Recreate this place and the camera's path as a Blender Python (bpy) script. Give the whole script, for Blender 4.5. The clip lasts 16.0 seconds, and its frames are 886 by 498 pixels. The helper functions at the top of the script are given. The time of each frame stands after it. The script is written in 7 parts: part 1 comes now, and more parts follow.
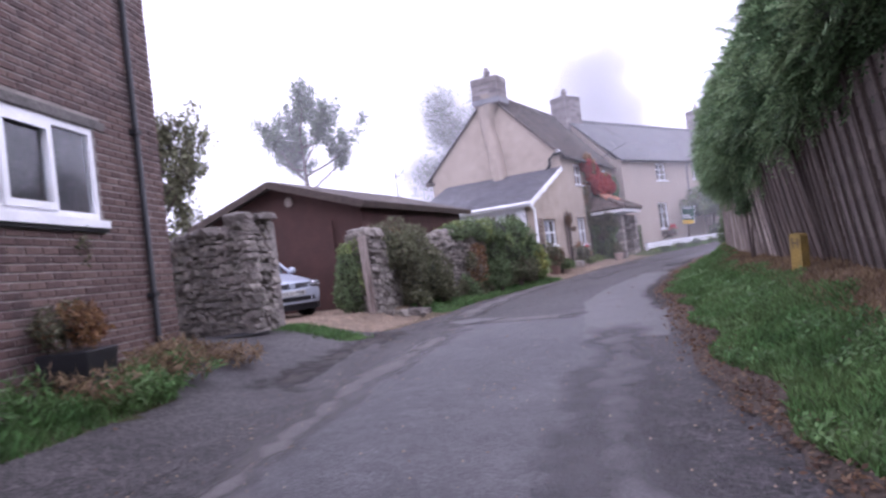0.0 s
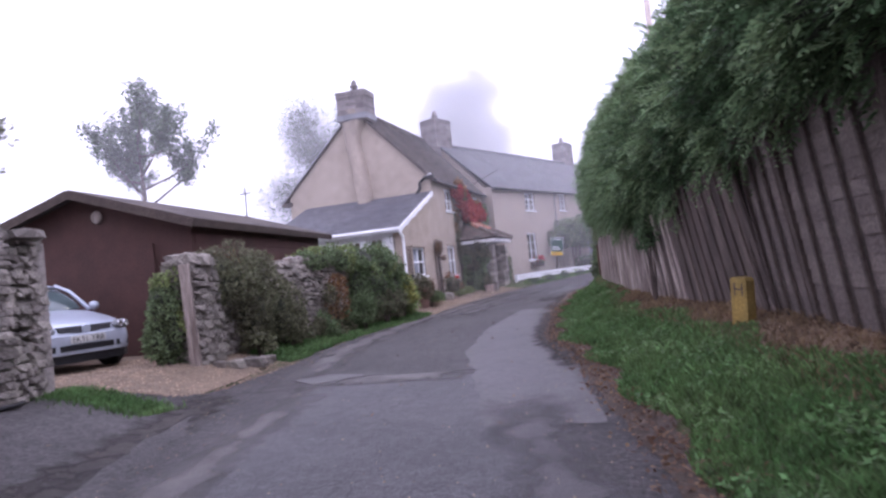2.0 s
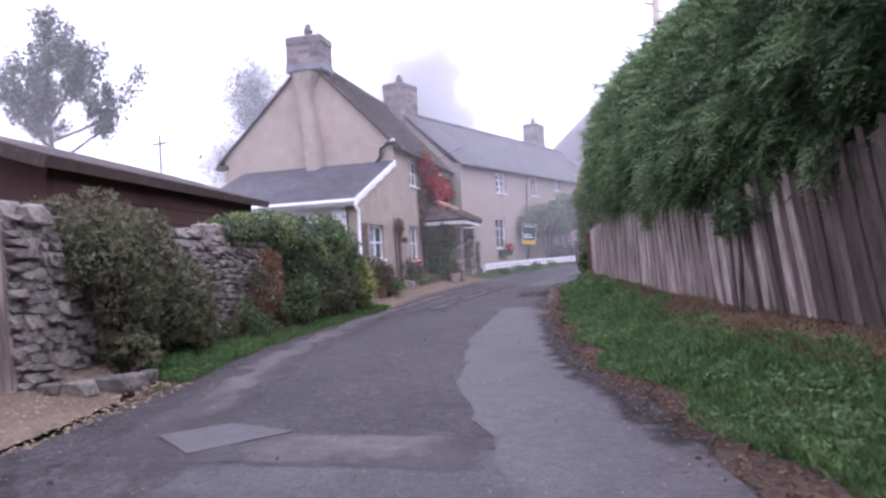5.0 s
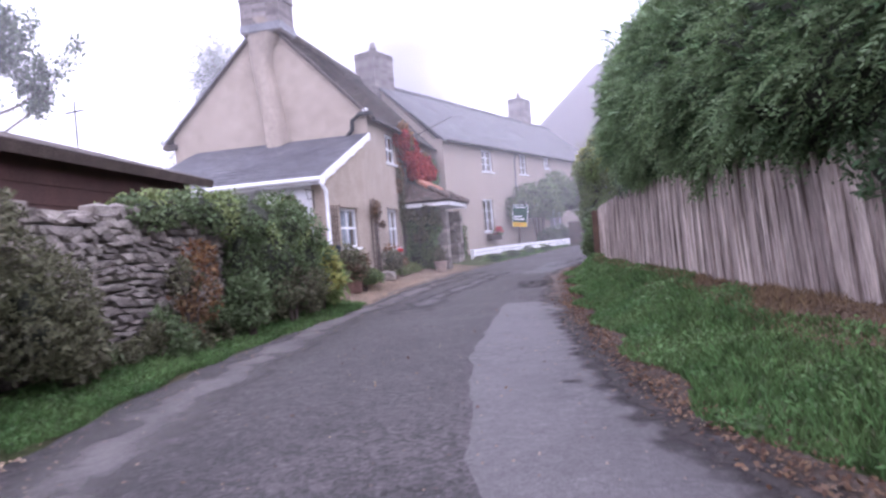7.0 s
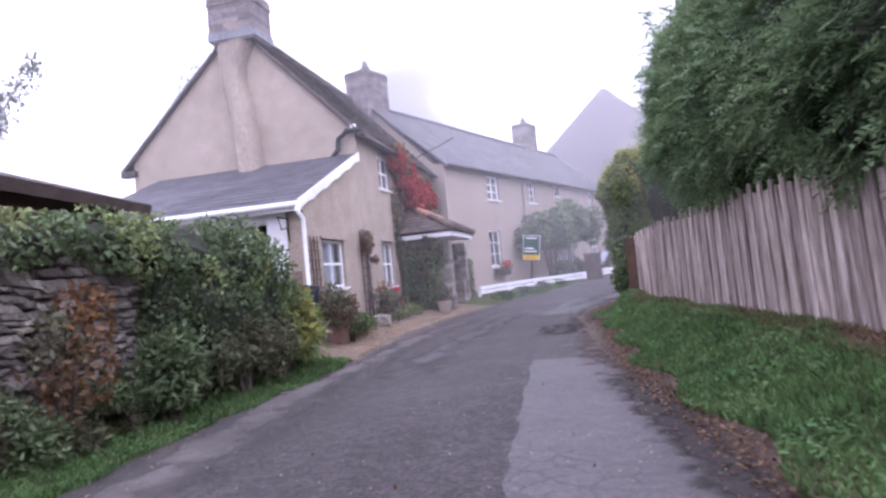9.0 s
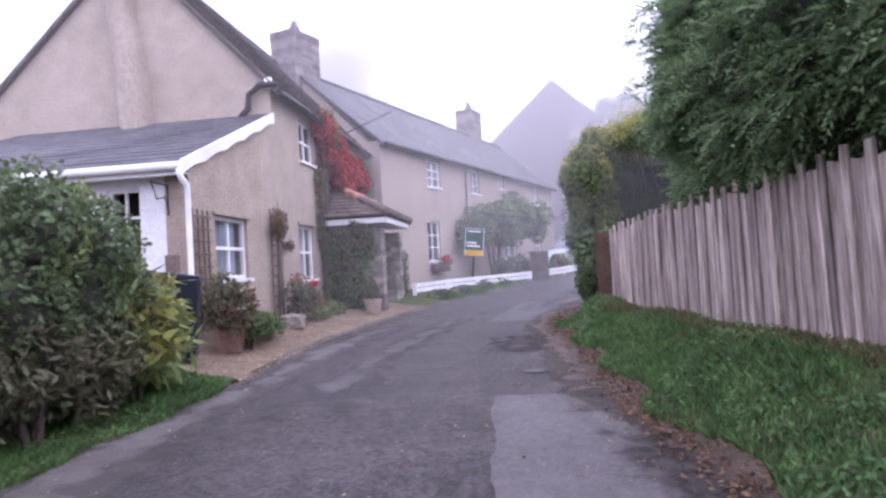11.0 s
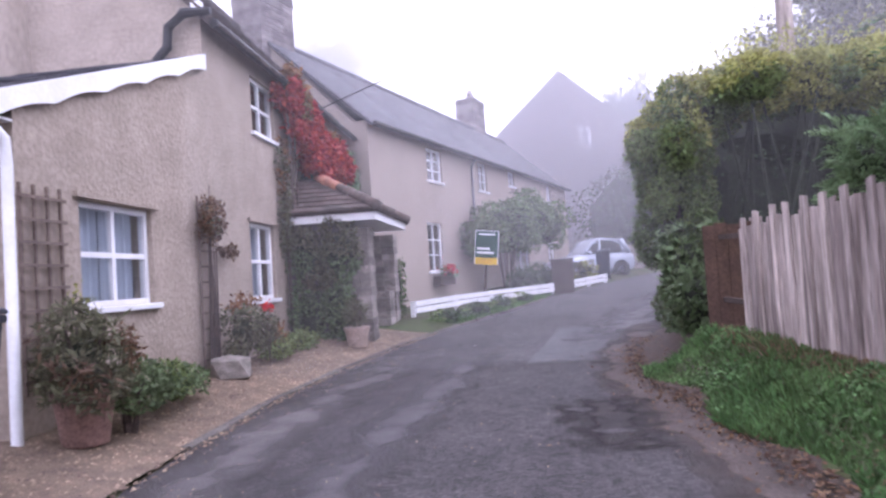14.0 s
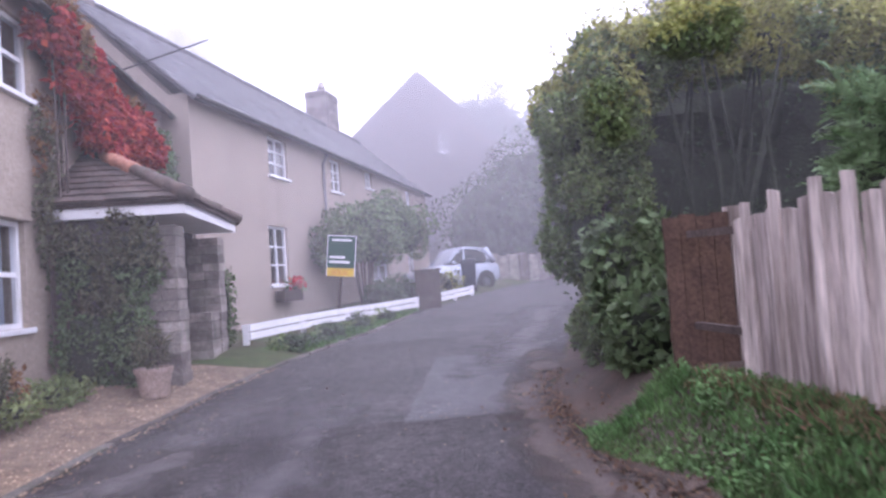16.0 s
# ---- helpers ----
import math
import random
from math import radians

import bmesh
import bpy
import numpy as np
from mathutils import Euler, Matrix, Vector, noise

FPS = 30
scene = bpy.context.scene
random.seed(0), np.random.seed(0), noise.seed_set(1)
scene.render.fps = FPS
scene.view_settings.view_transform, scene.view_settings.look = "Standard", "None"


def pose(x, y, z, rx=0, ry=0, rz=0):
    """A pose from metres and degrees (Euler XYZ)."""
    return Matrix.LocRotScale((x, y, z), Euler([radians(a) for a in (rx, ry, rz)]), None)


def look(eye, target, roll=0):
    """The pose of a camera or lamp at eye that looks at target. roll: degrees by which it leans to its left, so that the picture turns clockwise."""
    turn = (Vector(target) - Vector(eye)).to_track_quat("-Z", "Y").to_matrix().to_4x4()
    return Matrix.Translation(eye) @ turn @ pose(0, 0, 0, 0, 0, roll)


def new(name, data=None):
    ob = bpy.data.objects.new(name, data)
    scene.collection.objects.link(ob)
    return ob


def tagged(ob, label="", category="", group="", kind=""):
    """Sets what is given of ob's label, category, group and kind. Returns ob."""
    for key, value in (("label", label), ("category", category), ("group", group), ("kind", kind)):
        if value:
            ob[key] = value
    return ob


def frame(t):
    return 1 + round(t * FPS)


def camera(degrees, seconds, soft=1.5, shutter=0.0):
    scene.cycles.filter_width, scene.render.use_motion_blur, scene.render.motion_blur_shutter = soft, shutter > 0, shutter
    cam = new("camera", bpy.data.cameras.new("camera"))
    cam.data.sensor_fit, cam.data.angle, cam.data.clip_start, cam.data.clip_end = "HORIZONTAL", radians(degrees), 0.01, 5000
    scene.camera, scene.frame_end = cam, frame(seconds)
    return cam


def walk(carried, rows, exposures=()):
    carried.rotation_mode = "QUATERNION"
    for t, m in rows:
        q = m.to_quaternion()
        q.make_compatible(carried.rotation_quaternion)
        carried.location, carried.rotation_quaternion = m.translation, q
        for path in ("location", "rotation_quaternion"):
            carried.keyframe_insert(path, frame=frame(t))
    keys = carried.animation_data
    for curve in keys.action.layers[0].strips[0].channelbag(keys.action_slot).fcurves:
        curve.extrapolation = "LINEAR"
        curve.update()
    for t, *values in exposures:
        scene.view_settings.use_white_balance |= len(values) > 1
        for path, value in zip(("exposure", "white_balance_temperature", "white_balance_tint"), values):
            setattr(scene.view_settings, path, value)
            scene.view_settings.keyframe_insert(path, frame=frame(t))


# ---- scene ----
cam = camera(66.5, 16.0, soft=2.5, shutter=0.4)
PATH = [
    (0, (0.056, 0.03, 1.154), (-0.937, 1.766, 1.201), -7.0),
    (0.5, (-0.192, 0.526, 1.165), (-1.055, 2.33, 1.188), -6.2),
    (1, (-0.446, 1.08, 1.314), (-1.166, 2.946, 1.363), -5.4),
    (1.5, (-0.597, 1.605, 1.288), (-1.231, 3.498, 1.411), -5.7),
    (2, (-0.937, 2.158, 1.326), (-1.557, 4.058, 1.403), -6.0),
    (2.5, (-1.148, 2.753, 1.307), (-1.748, 4.659, 1.409), -6.3),
    (3, (-1.398, 3.35, 1.357), (-1.976, 5.261, 1.482), -4.6),
    (3.5, (-1.648, 3.887, 1.443), (-2.17, 5.813, 1.583), -2.3),
    (4, (-1.896, 4.466, 1.468), (-2.322, 6.419, 1.54), -2.3),
    (4.2, (-2.006, 4.665, 1.446), (-2.469, 6.609, 1.51), -2.3),
    (6.3, (-2.818, 7.139, 1.266), (-3.296, 9.081, 1.235), -4.9),
    (6.5, (-2.887, 7.399, 1.293), (-3.368, 9.34, 1.273), -5.5),
    (7, (-3.069, 8.062, 1.323), (-3.504, 10.014, 1.304), -4.6),
    (7.5, (-3.172, 8.771, 1.312), (-3.496, 10.745, 1.348), -5.5),
    (8, (-3.391, 9.421, 1.328), (-3.803, 11.375, 1.423), -4.9),
    (8.5, (-3.55, 10.074, 1.294), (-3.911, 12.039, 1.382), -5.0),
    (9, (-3.717, 10.757, 1.351), (-4.146, 12.709, 1.438), -5.6),
    (9.5, (-3.871, 11.409, 1.388), (-4.276, 13.366, 1.456), -5.5),
    (10, (-3.97, 12.114, 1.435), (-4.37, 14.073, 1.489), -5.8),
    (10.2, (-4.032, 12.384, 1.38), (-4.385, 14.352, 1.456), -5.6),
    (12.3, (-4.526, 15.165, 1.315), (-4.729, 17.154, 1.358), -2.6),
    (12.5, (-4.59, 15.462, 1.306), (-4.94, 17.426, 1.443), -2.6),
    (13, (-4.718, 16.114, 1.335), (-4.888, 18.105, 1.425), -2.7),
    (13.5, (-4.862, 16.848, 1.371), (-5.042, 18.838, 1.452), -3.6),
    (14, (-5.013, 17.494, 1.434), (-5.23, 19.481, 1.52), -3.8),
    (14.5, (-5.033, 18.208, 1.408), (-5.013, 20.207, 1.467), -3.6),
    (15, (-5.14, 18.875, 1.434), (-5.149, 20.874, 1.496), -3.2),
    (15.5, (-5.168, 19.527, 1.431), (-4.938, 21.513, 1.493), -3.7),
    (16, (-5.183, 20.191, 1.482), (-4.965, 22.177, 1.571), -4.3),
]
walk(cam, [(t, look(eye, target, roll)) for t, eye, target, roll in PATH],
     exposures=[(0, 0.24), (1.0, 0.22), (2.0, 0.05), (4.0, 0.02), (6.5, 0.5), (8.5, 0.42), (10.0, 0.38), (12.5, 0.45), (14.0, 0.4), (16.0, 0.42)])

# ---- world and light: an overcast, misty morning ----
world = bpy.data.worlds.new("overcast_sky")
scene.world = world
world.use_nodes = True
wn = world.node_tree.nodes
wl = world.node_tree.links
sky = wn.new("ShaderNodeTexSky")
sky.sky_type = "NISHITA"
sky.sun_disc = False
sky.sun_elevation = radians(38)
sky.sun_rotation = radians(150)
sky.air_density, sky.dust_density = 1.0, 4.0
sky_dim = wn.new("ShaderNodeMix")
sky_dim.data_type = "RGBA"
sky_dim.inputs["Factor"].default_value = 0.93
sky_dim.inputs["B"].default_value = (17.0, 16.6, 23.0, 1)
wl.new(sky.outputs["Color"], sky_dim.inputs["A"])
wl.new(sky_dim.outputs["Result"], wn["Background"].inputs["Color"])
wn["Background"].inputs["Strength"].default_value = 0.145
sun_data = bpy.data.lights.new("sun", "SUN")
sun_data.energy, sun_data.angle, sun_data.color = 0.6, radians(25), (1.0, 0.97, 0.93)
sun = new("sun", sun_data)
sun.matrix_world = pose(0, 0, 30, 52, 0, 150)

# ---- materials ----


def mat(name, col, col2=None, rough=0.8, scale=3.0, fine=40.0, bump=0.3, metal=0.0, dist=0.02, spec=0.3, per_object=0.0, per_island=0.0, stain=None, stain_scale=0.7, stain_amt=0.5, coat=0.0, mid_amt=0.35, stretch=None, fine_amt=0.55):
    """A surface with a coarse and a fine variation, a stain layer and a bump."""
    m = bpy.data.materials.new(name)
    m.use_nodes = True
    n, l = m.node_tree.nodes, m.node_tree.links
    b = n["Principled BSDF"]
    b.inputs["Roughness"].default_value = rough
    b.inputs["Metallic"].default_value = metal
    b.inputs["Specular IOR Level"].default_value = spec
    b.inputs["Coat Weight"].default_value = coat
    col2 = col2 or tuple(c * 0.72 for c in col)
    tc = n.new("ShaderNodeTexCoord")
    where = tc.outputs["Object"]
    if stretch:
        mp = n.new("ShaderNodeMapping")
        mp.inputs["Scale"].default_value = stretch
        l.new(where, mp.inputs["Vector"])
        where = mp.outputs["Vector"]

    def noise_node(s, detail=4.0):
        t = n.new("ShaderNodeTexNoise")
        t.inputs["Scale"].default_value = s
        t.inputs["Detail"].default_value = detail
        l.new(where, t.inputs["Vector"])
        return t

    def mix(fac, a, bb, mode="MIX"):
        x = n.new("ShaderNodeMix")
        x.data_type, x.blend_type = "RGBA", mode
        for key, v in (("Factor", fac), ("A", a), ("B", bb)):
            if isinstance(v, (int, float)):
                x.inputs[key].default_value = v
            elif isinstance(v, tuple):
                x.inputs[key].default_value = (*v, 1)
            else:
                l.new(v, x.inputs[key])
        return x.outputs["Result"]

    def ramp(out, lo, hi):
        r = n.new("ShaderNodeMapRange")
        r.inputs["From Min"].default_value, r.inputs["From Max"].default_value = lo, hi
        l.new(out, r.inputs["Value"])
        return r.outputs["Result"]

    coarse, small, mid = noise_node(scale), noise_node(fine, 6.0), noise_node(max(fine / 7, scale * 2), 4.0)
    c = mix(ramp(coarse.outputs["Fac"], 0.35, 0.65), col, col2)
    c = mix(fine_amt, c, mix(ramp(small.outputs["Fac"], 0.3, 0.7), (0.45, 0.45, 0.45), (1.5, 1.5, 1.5)), "MULTIPLY")
    c = mix(mid_amt, c, mix(ramp(mid.outputs["Fac"], 0.3, 0.7), (0.5, 0.5, 0.5), (1.45, 1.45, 1.45)), "MULTIPLY")
    if stain:
        s = noise_node(stain_scale, 5.0)
        f = n.new("ShaderNodeMath")
        f.operation = "MULTIPLY"
        f.inputs[1].default_value = stain_amt
        l.new(ramp(s.outputs["Fac"], 0.5, 0.68), f.inputs[0])
        c = mix(f.outputs[0], c, stain)
    for amt, node, out in ((per_object, "ShaderNodeObjectInfo", "Random"), (per_island, "ShaderNodeNewGeometry", "Random Per Island")):
        if amt:
            o = n.new(node)
            hs = n.new("ShaderNodeHueSaturation")
            l.new(ramp(o.outputs[out], 0, 1), hs.inputs["Value"])
            mr = hs.inputs["Value"].links[0].from_node
            mr.inputs["To Min"].default_value, mr.inputs["To Max"].default_value = 1 - amt, 1 + amt
            mr2 = n.new("ShaderNodeMath")
            mr2.operation = "MULTIPLY_ADD"
            mr2.inputs[1].default_value, mr2.inputs[2].default_value = 0.06 * amt, 0.5 - 0.03 * amt
            l.new(o.outputs[out], mr2.inputs[0])
            l.new(mr2.outputs[0], hs.inputs["Hue"])
            l.new(c, hs.inputs["Color"])
            c = hs.outputs["Color"]
    l.new(c, b.inputs["Base Color"])
    if bump:
        bp = n.new("ShaderNodeBump")
        bp.inputs["Strength"].default_value, bp.inputs["Distance"].default_value = bump, dist
        l.new(small.outputs["Fac"], bp.inputs["Height"])
        l.new(bp.outputs["Normal"], b.inputs["Normal"])
    return m


def leaf_mat(name, col, col2, vary=0.35):
    """Foliage: a colour that varies from clump to clump and from leaf to leaf, and lets some light through."""
    m = mat(name, col, col2, rough=0.6, scale=1.4, fine=9.0, bump=0, spec=0.25, per_island=vary)
    b = m.node_tree.nodes["Principled BSDF"]
    t = m.node_tree.nodes.new("ShaderNodeBsdfTranslucent")
    x = m.node_tree.nodes.new("ShaderNodeMixShader")
    x.inputs[0].default_value = 0.36
    l = m.node_tree.links
    l.new(b.inputs["Base Color"].links[0].from_socket, t.inputs["Color"])
    l.new(b.outputs[0], x.inputs[1])
    l.new(t.outputs[0], x.inputs[2])
    l.new(x.outputs[0], m.node_tree.nodes["Material Output"].inputs["Surface"])
    return m


def glass_mat():
    m = bpy.data.materials.new("window_glass")
    m.use_nodes = True
    b = m.node_tree.nodes["Principled BSDF"]
    b.inputs["Base Color"].default_value = (0.9, 0.93, 0.95, 1)
    b.inputs["Roughness"].default_value = 0.02
    b.inputs["Transmission Weight"].default_value = 1.0
    b.inputs["IOR"].default_value = 1.45
    return m


# Pale see-through sheet material: haze is imitated here, nothing scatters in the air.
def mist_sheet_mat(opacity):
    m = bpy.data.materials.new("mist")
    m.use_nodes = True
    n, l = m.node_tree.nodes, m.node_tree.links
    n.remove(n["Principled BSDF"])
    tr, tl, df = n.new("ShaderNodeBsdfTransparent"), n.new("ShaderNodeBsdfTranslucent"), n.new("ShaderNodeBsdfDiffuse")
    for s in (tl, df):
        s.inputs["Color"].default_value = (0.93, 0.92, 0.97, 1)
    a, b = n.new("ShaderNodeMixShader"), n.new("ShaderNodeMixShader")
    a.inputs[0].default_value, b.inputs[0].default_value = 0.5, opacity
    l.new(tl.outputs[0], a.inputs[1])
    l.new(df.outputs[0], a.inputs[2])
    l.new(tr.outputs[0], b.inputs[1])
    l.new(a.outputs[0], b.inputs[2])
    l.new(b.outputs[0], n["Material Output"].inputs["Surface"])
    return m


ASPHALT = mat("asphalt", (0.07, 0.066, 0.071), (0.055, 0.052, 0.056), 0.6, 0.9, 48, 0.8, stain=(0.11, 0.102, 0.106), stain_scale=0.8, stain_amt=0.5, dist=0.018, mid_amt=0.5, fine_amt=0.8)
ASPHALT_PATCH = mat("asphalt_patch", (0.09, 0.082, 0.084), (0.072, 0.065, 0.067), 0.62, 1.0, 60, 0.6, stain=(0.08, 0.073, 0.075), stain_scale=0.9, dist=0.012, spec=0.45)


def speckle(m, scale, lo, hi):
    """Stones of the aggregate, each a little lighter or darker."""
    n, l = m.node_tree.nodes, m.node_tree.links
    b = n["Principled BSDF"]
    tc, v = n.new("ShaderNodeTexCoord"), n.new("ShaderNodeTexVoronoi")
    v.inputs["Scale"].default_value = scale
    l.new(tc.outputs["Object"], v.inputs["Vector"])
    mr, hs = n.new("ShaderNodeMapRange"), n.new("ShaderNodeHueSaturation")
    mr.inputs["To Min"].default_value, mr.inputs["To Max"].default_value = lo, hi
    sep = n.new("ShaderNodeSeparateColor")
    l.new(v.outputs["Color"], sep.inputs["Color"])
    l.new(sep.outputs["Red"], mr.inputs["Value"])
    l.new(mr.outputs["Result"], hs.inputs["Value"])
    l.new(b.inputs["Base Color"].links[0].from_socket, hs.inputs["Color"])
    l.new(hs.outputs["Color"], b.inputs["Base Color"])


def craze(m, scale, width, lo, hi, dark):
    """Nets of fine cracks, open where a broad noise is high."""
    n, l = m.node_tree.nodes, m.node_tree.links
    b = n["Principled BSDF"]
    tc = n.new("ShaderNodeTexCoord")
    bend = n.new("ShaderNodeTexNoise")
    bend.inputs["Scale"].default_value = 5.0
    shift = n.new("ShaderNodeMix")
    shift.data_type = "VECTOR"
    shift.inputs["Factor"].default_value = 0.12
    l.new(tc.outputs["Object"], bend.inputs["Vector"])
    l.new(tc.outputs["Object"], shift.inputs["A"])
    l.new(bend.outputs["Color"], shift.inputs["B"])
    v = n.new("ShaderNodeTexVoronoi")
    v.feature = "DISTANCE_TO_EDGE"
    v.inputs["Scale"].default_value = scale
    l.new(shift.outputs["Result"], v.inputs["Vector"])
    edge = n.new("ShaderNodeMapRange")
    edge.inputs["From Min"].default_value, edge.inputs["From Max"].default_value = width, 0.0
    l.new(v.outputs["Distance"], edge.inputs["Value"])
    broad = n.new("ShaderNodeTexNoise")
    broad.inputs["Scale"].default_value = 0.45
    broad.inputs["Detail"].default_value = 3.0
    l.new(tc.outputs["Object"], broad.inputs["Vector"])
    mask = n.new("ShaderNodeMapRange")
    mask.inputs["From Min"].default_value, mask.inputs["From Max"].default_value = lo, hi
    l.new(broad.outputs["Fac"], mask.inputs["Value"])
    both = n.new("ShaderNodeMath")
    both.operation = "MULTIPLY"
    l.new(edge.outputs["Result"], both.inputs[0])
    l.new(mask.outputs["Result"], both.inputs[1])
    x = n.new("ShaderNodeMix")
    x.data_type = "RGBA"
    l.new(both.outputs[0], x.inputs["Factor"])
    l.new(b.inputs["Base Color"].links[0].from_socket, x.inputs["A"])
    x.inputs["B"].default_value = (*dark, 1)
    l.new(x.outputs["Result"], b.inputs["Base Color"])


craze(ASPHALT_PATCH, 6.0, 0.09, 0.5, 0.6, (0.035, 0.032, 0.034))
craze(ASPHALT, 3.5, 0.035, 0.54, 0.64, (0.03, 0.028, 0.029))
ASPHALT_DARK = mat("asphalt_dark", (0.047, 0.041, 0.042), (0.034, 0.03, 0.031), 0.66, 0.8, 42, 1.0, stain=(0.066, 0.059, 0.06), stain_scale=0.9, stain_amt=0.5, dist=0.02, mid_amt=0.6, fine_amt=1.0, spec=0.35)


def worn(m, scale=2.2, low=0.35, high=0.6):
    """Lets a thin worn layer give out towards its edges, in ragged patches; the mesh carries how far from its edge a point lies."""
    n, l = m.node_tree.nodes, m.node_tree.links
    at = n.new("ShaderNodeAttribute")
    at.attribute_name = "inset"
    tc, tx = n.new("ShaderNodeTexCoord"), n.new("ShaderNodeTexNoise")
    tx.inputs["Scale"].default_value, tx.inputs["Detail"].default_value = scale, 6.0
    l.new(tc.outputs["Object"], tx.inputs["Vector"])
    add = n.new("ShaderNodeMath")
    add.operation = "MULTIPLY_ADD"
    add.inputs[1].default_value = 0.55
    l.new(at.outputs["Fac"], add.inputs[0])
    l.new(tx.outputs["Fac"], add.inputs[2])
    mr = n.new("ShaderNodeMapRange")
    mr.inputs["From Min"].default_value, mr.inputs["From Max"].default_value = low + 0.2, high + 0.2
    l.new(add.outputs[0], mr.inputs["Value"])
    tr, mx = n.new("ShaderNodeBsdfTransparent"), n.new("ShaderNodeMixShader")
    l.new(mr.outputs["Result"], mx.inputs[0])
    l.new(tr.outputs[0], mx.inputs[1])
    l.new(n["Principled BSDF"].outputs[0], mx.inputs[2])
    l.new(mx.outputs[0], n["Material Output"].inputs["Surface"])
    return m


speckle(ASPHALT_DARK, 34, 0.45, 1.6)
speckle(ASPHALT, 40, 0.75, 1.27)
speckle(ASPHALT_PATCH, 45, 0.8, 1.22)
DUST = worn(mat("road_edge_dust", (0.12, 0.108, 0.106), (0.085, 0.077, 0.077), 0.75, 1.6, 60, 0.4), 2.4, 0.3, 0.8)
PALE_WEAR = worn(mat("pale_worn_asphalt", (0.088, 0.08, 0.083), (0.068, 0.062, 0.064), 0.68, 1.6, 50, 0.5), 2.3, 0.36, 0.86)
GRIT = worn(mat("roadside_grit", (0.125, 0.1, 0.088), (0.08, 0.065, 0.058), 0.85, 2.5, 45, 1.0, dist=0.03), 3.0, 0.3, 0.75)
DARK_WEAR = worn(mat("crumbled_asphalt", (0.036, 0.031, 0.031), (0.05, 0.042, 0.04), 0.85, 3, 40, 1.0, dist=0.03), 4.5, 0.42, 0.8)
GRAVEL = mat("gravel", (0.23, 0.172, 0.125), (0.165, 0.122, 0.09), 0.9, 4, 70, 0.8, stain=(0.13, 0.1, 0.08), stain_scale=0.9, stain_amt=0.5, dist=0.03)
PEBBLE = mat("pebble", (0.32, 0.235, 0.17), (0.2, 0.15, 0.115), 0.85, 2, 50, 0.2, per_island=0.4)
EARTH = mat("turf_soil", (0.06, 0.085, 0.03), (0.07, 0.06, 0.035), 0.95, 1.3, 40, 0.7, stain=(0.09, 0.065, 0.045), stain_scale=0.6, dist=0.04)
LITTER = mat("leaf_litter_soil", (0.1, 0.073, 0.058), (0.065, 0.05, 0.042), 0.95, 3, 50, 0.8, dist=0.03)
GRASS = leaf_mat("grass", (0.085, 0.162, 0.056), (0.125, 0.2, 0.075), 0.55)
DRY_GRASS = leaf_mat("dry_grass", (0.24, 0.165, 0.1), (0.16, 0.11, 0.07), 0.4)
STRAW = mat("dry_verge_soil", (0.2, 0.138, 0.09), (0.12, 0.085, 0.06), 0.95, 3, 40, 0.9, dist=0.04)
DEAD_LEAF = leaf_mat("dead_leaf", (0.19, 0.11, 0.068), (0.11, 0.07, 0.05), 0.55)
BRICK = mat("brick", (0.128, 0.08, 0.071), (0.082, 0.056, 0.054), 0.9, 3, 45, 0.5, per_object=0.3)
BRICK_FAR = mat("brick_course", (0.128, 0.08, 0.071), (0.082, 0.056, 0.054), 0.9, 3, 45, 0.5, per_island=0.3)
MORTAR = mat("mortar", (0.3, 0.265, 0.25), (0.23, 0.2, 0.19), 0.95, 3, 60, 0.5)
STONE = mat("stone", (0.29, 0.255, 0.232), (0.165, 0.145, 0.132), 0.92, 5, 35, 0.7, per_object=0.38, stain=(0.13, 0.125, 0.105), stain_scale=3, dist=0.03)
STONE_REST = mat("stone_joined", (0.29, 0.255, 0.232), (0.165, 0.145, 0.132), 0.92, 5, 35, 0.7, per_island=0.38, stain=(0.13, 0.125, 0.105), stain_scale=3, dist=0.03)
KERB = mat("kerb_stone", (0.135, 0.12, 0.11), (0.085, 0.075, 0.068), 0.95, 5, 35, 0.7, per_object=0.35, stain=(0.08, 0.085, 0.06), stain_scale=4)
STONE_FILL = mat("stone_fill", (0.16, 0.145, 0.14), (0.09, 0.085, 0.08), 0.95, 4, 30, 0.8, per_island=0.3, dist=0.03)
RENDER_WALL = mat("roughcast", (0.37, 0.31, 0.26), (0.325, 0.27, 0.225), 0.95, 0.9, 20, 0.55, mid_amt=0.2, fine_amt=0.28, stain=(0.34, 0.285, 0.24), stain_scale=0.55, stain_amt=0.5, dist=0.04)
RENDER_B = mat("smooth_roughcast", (0.37, 0.312, 0.27), (0.335, 0.28, 0.245), 0.95, 0.8, 60, 0.5, mid_amt=0.12, stain=(0.32, 0.28, 0.25), stain_scale=0.5, stain_amt=0.4, dist=0.02)
WHITE = mat("white_paint", (0.8, 0.8, 0.82), (0.74, 0.74, 0.76), 0.5, 3, 30, 0.1, mid_amt=0.08, fine_amt=0.1, stain=(0.55, 0.54, 0.52), stain_scale=2.5, stain_amt=0.35)
WHITE_WALL = mat("white_wall", (0.78, 0.78, 0.82), (0.72, 0.72, 0.76), 0.9, 1.5, 22, 0.6, mid_amt=0.1, fine_amt=0.2, stain=(0.5, 0.46, 0.42), stain_scale=1.4, stain_amt=0.45, dist=0.03)
SLATE = mat("slate", (0.095, 0.093, 0.106), (0.066, 0.064, 0.074), 0.6, 2, 30, 0.4, per_island=0.1, stain=(0.13, 0.127, 0.13), stain_scale=1.0, stain_amt=0.35)
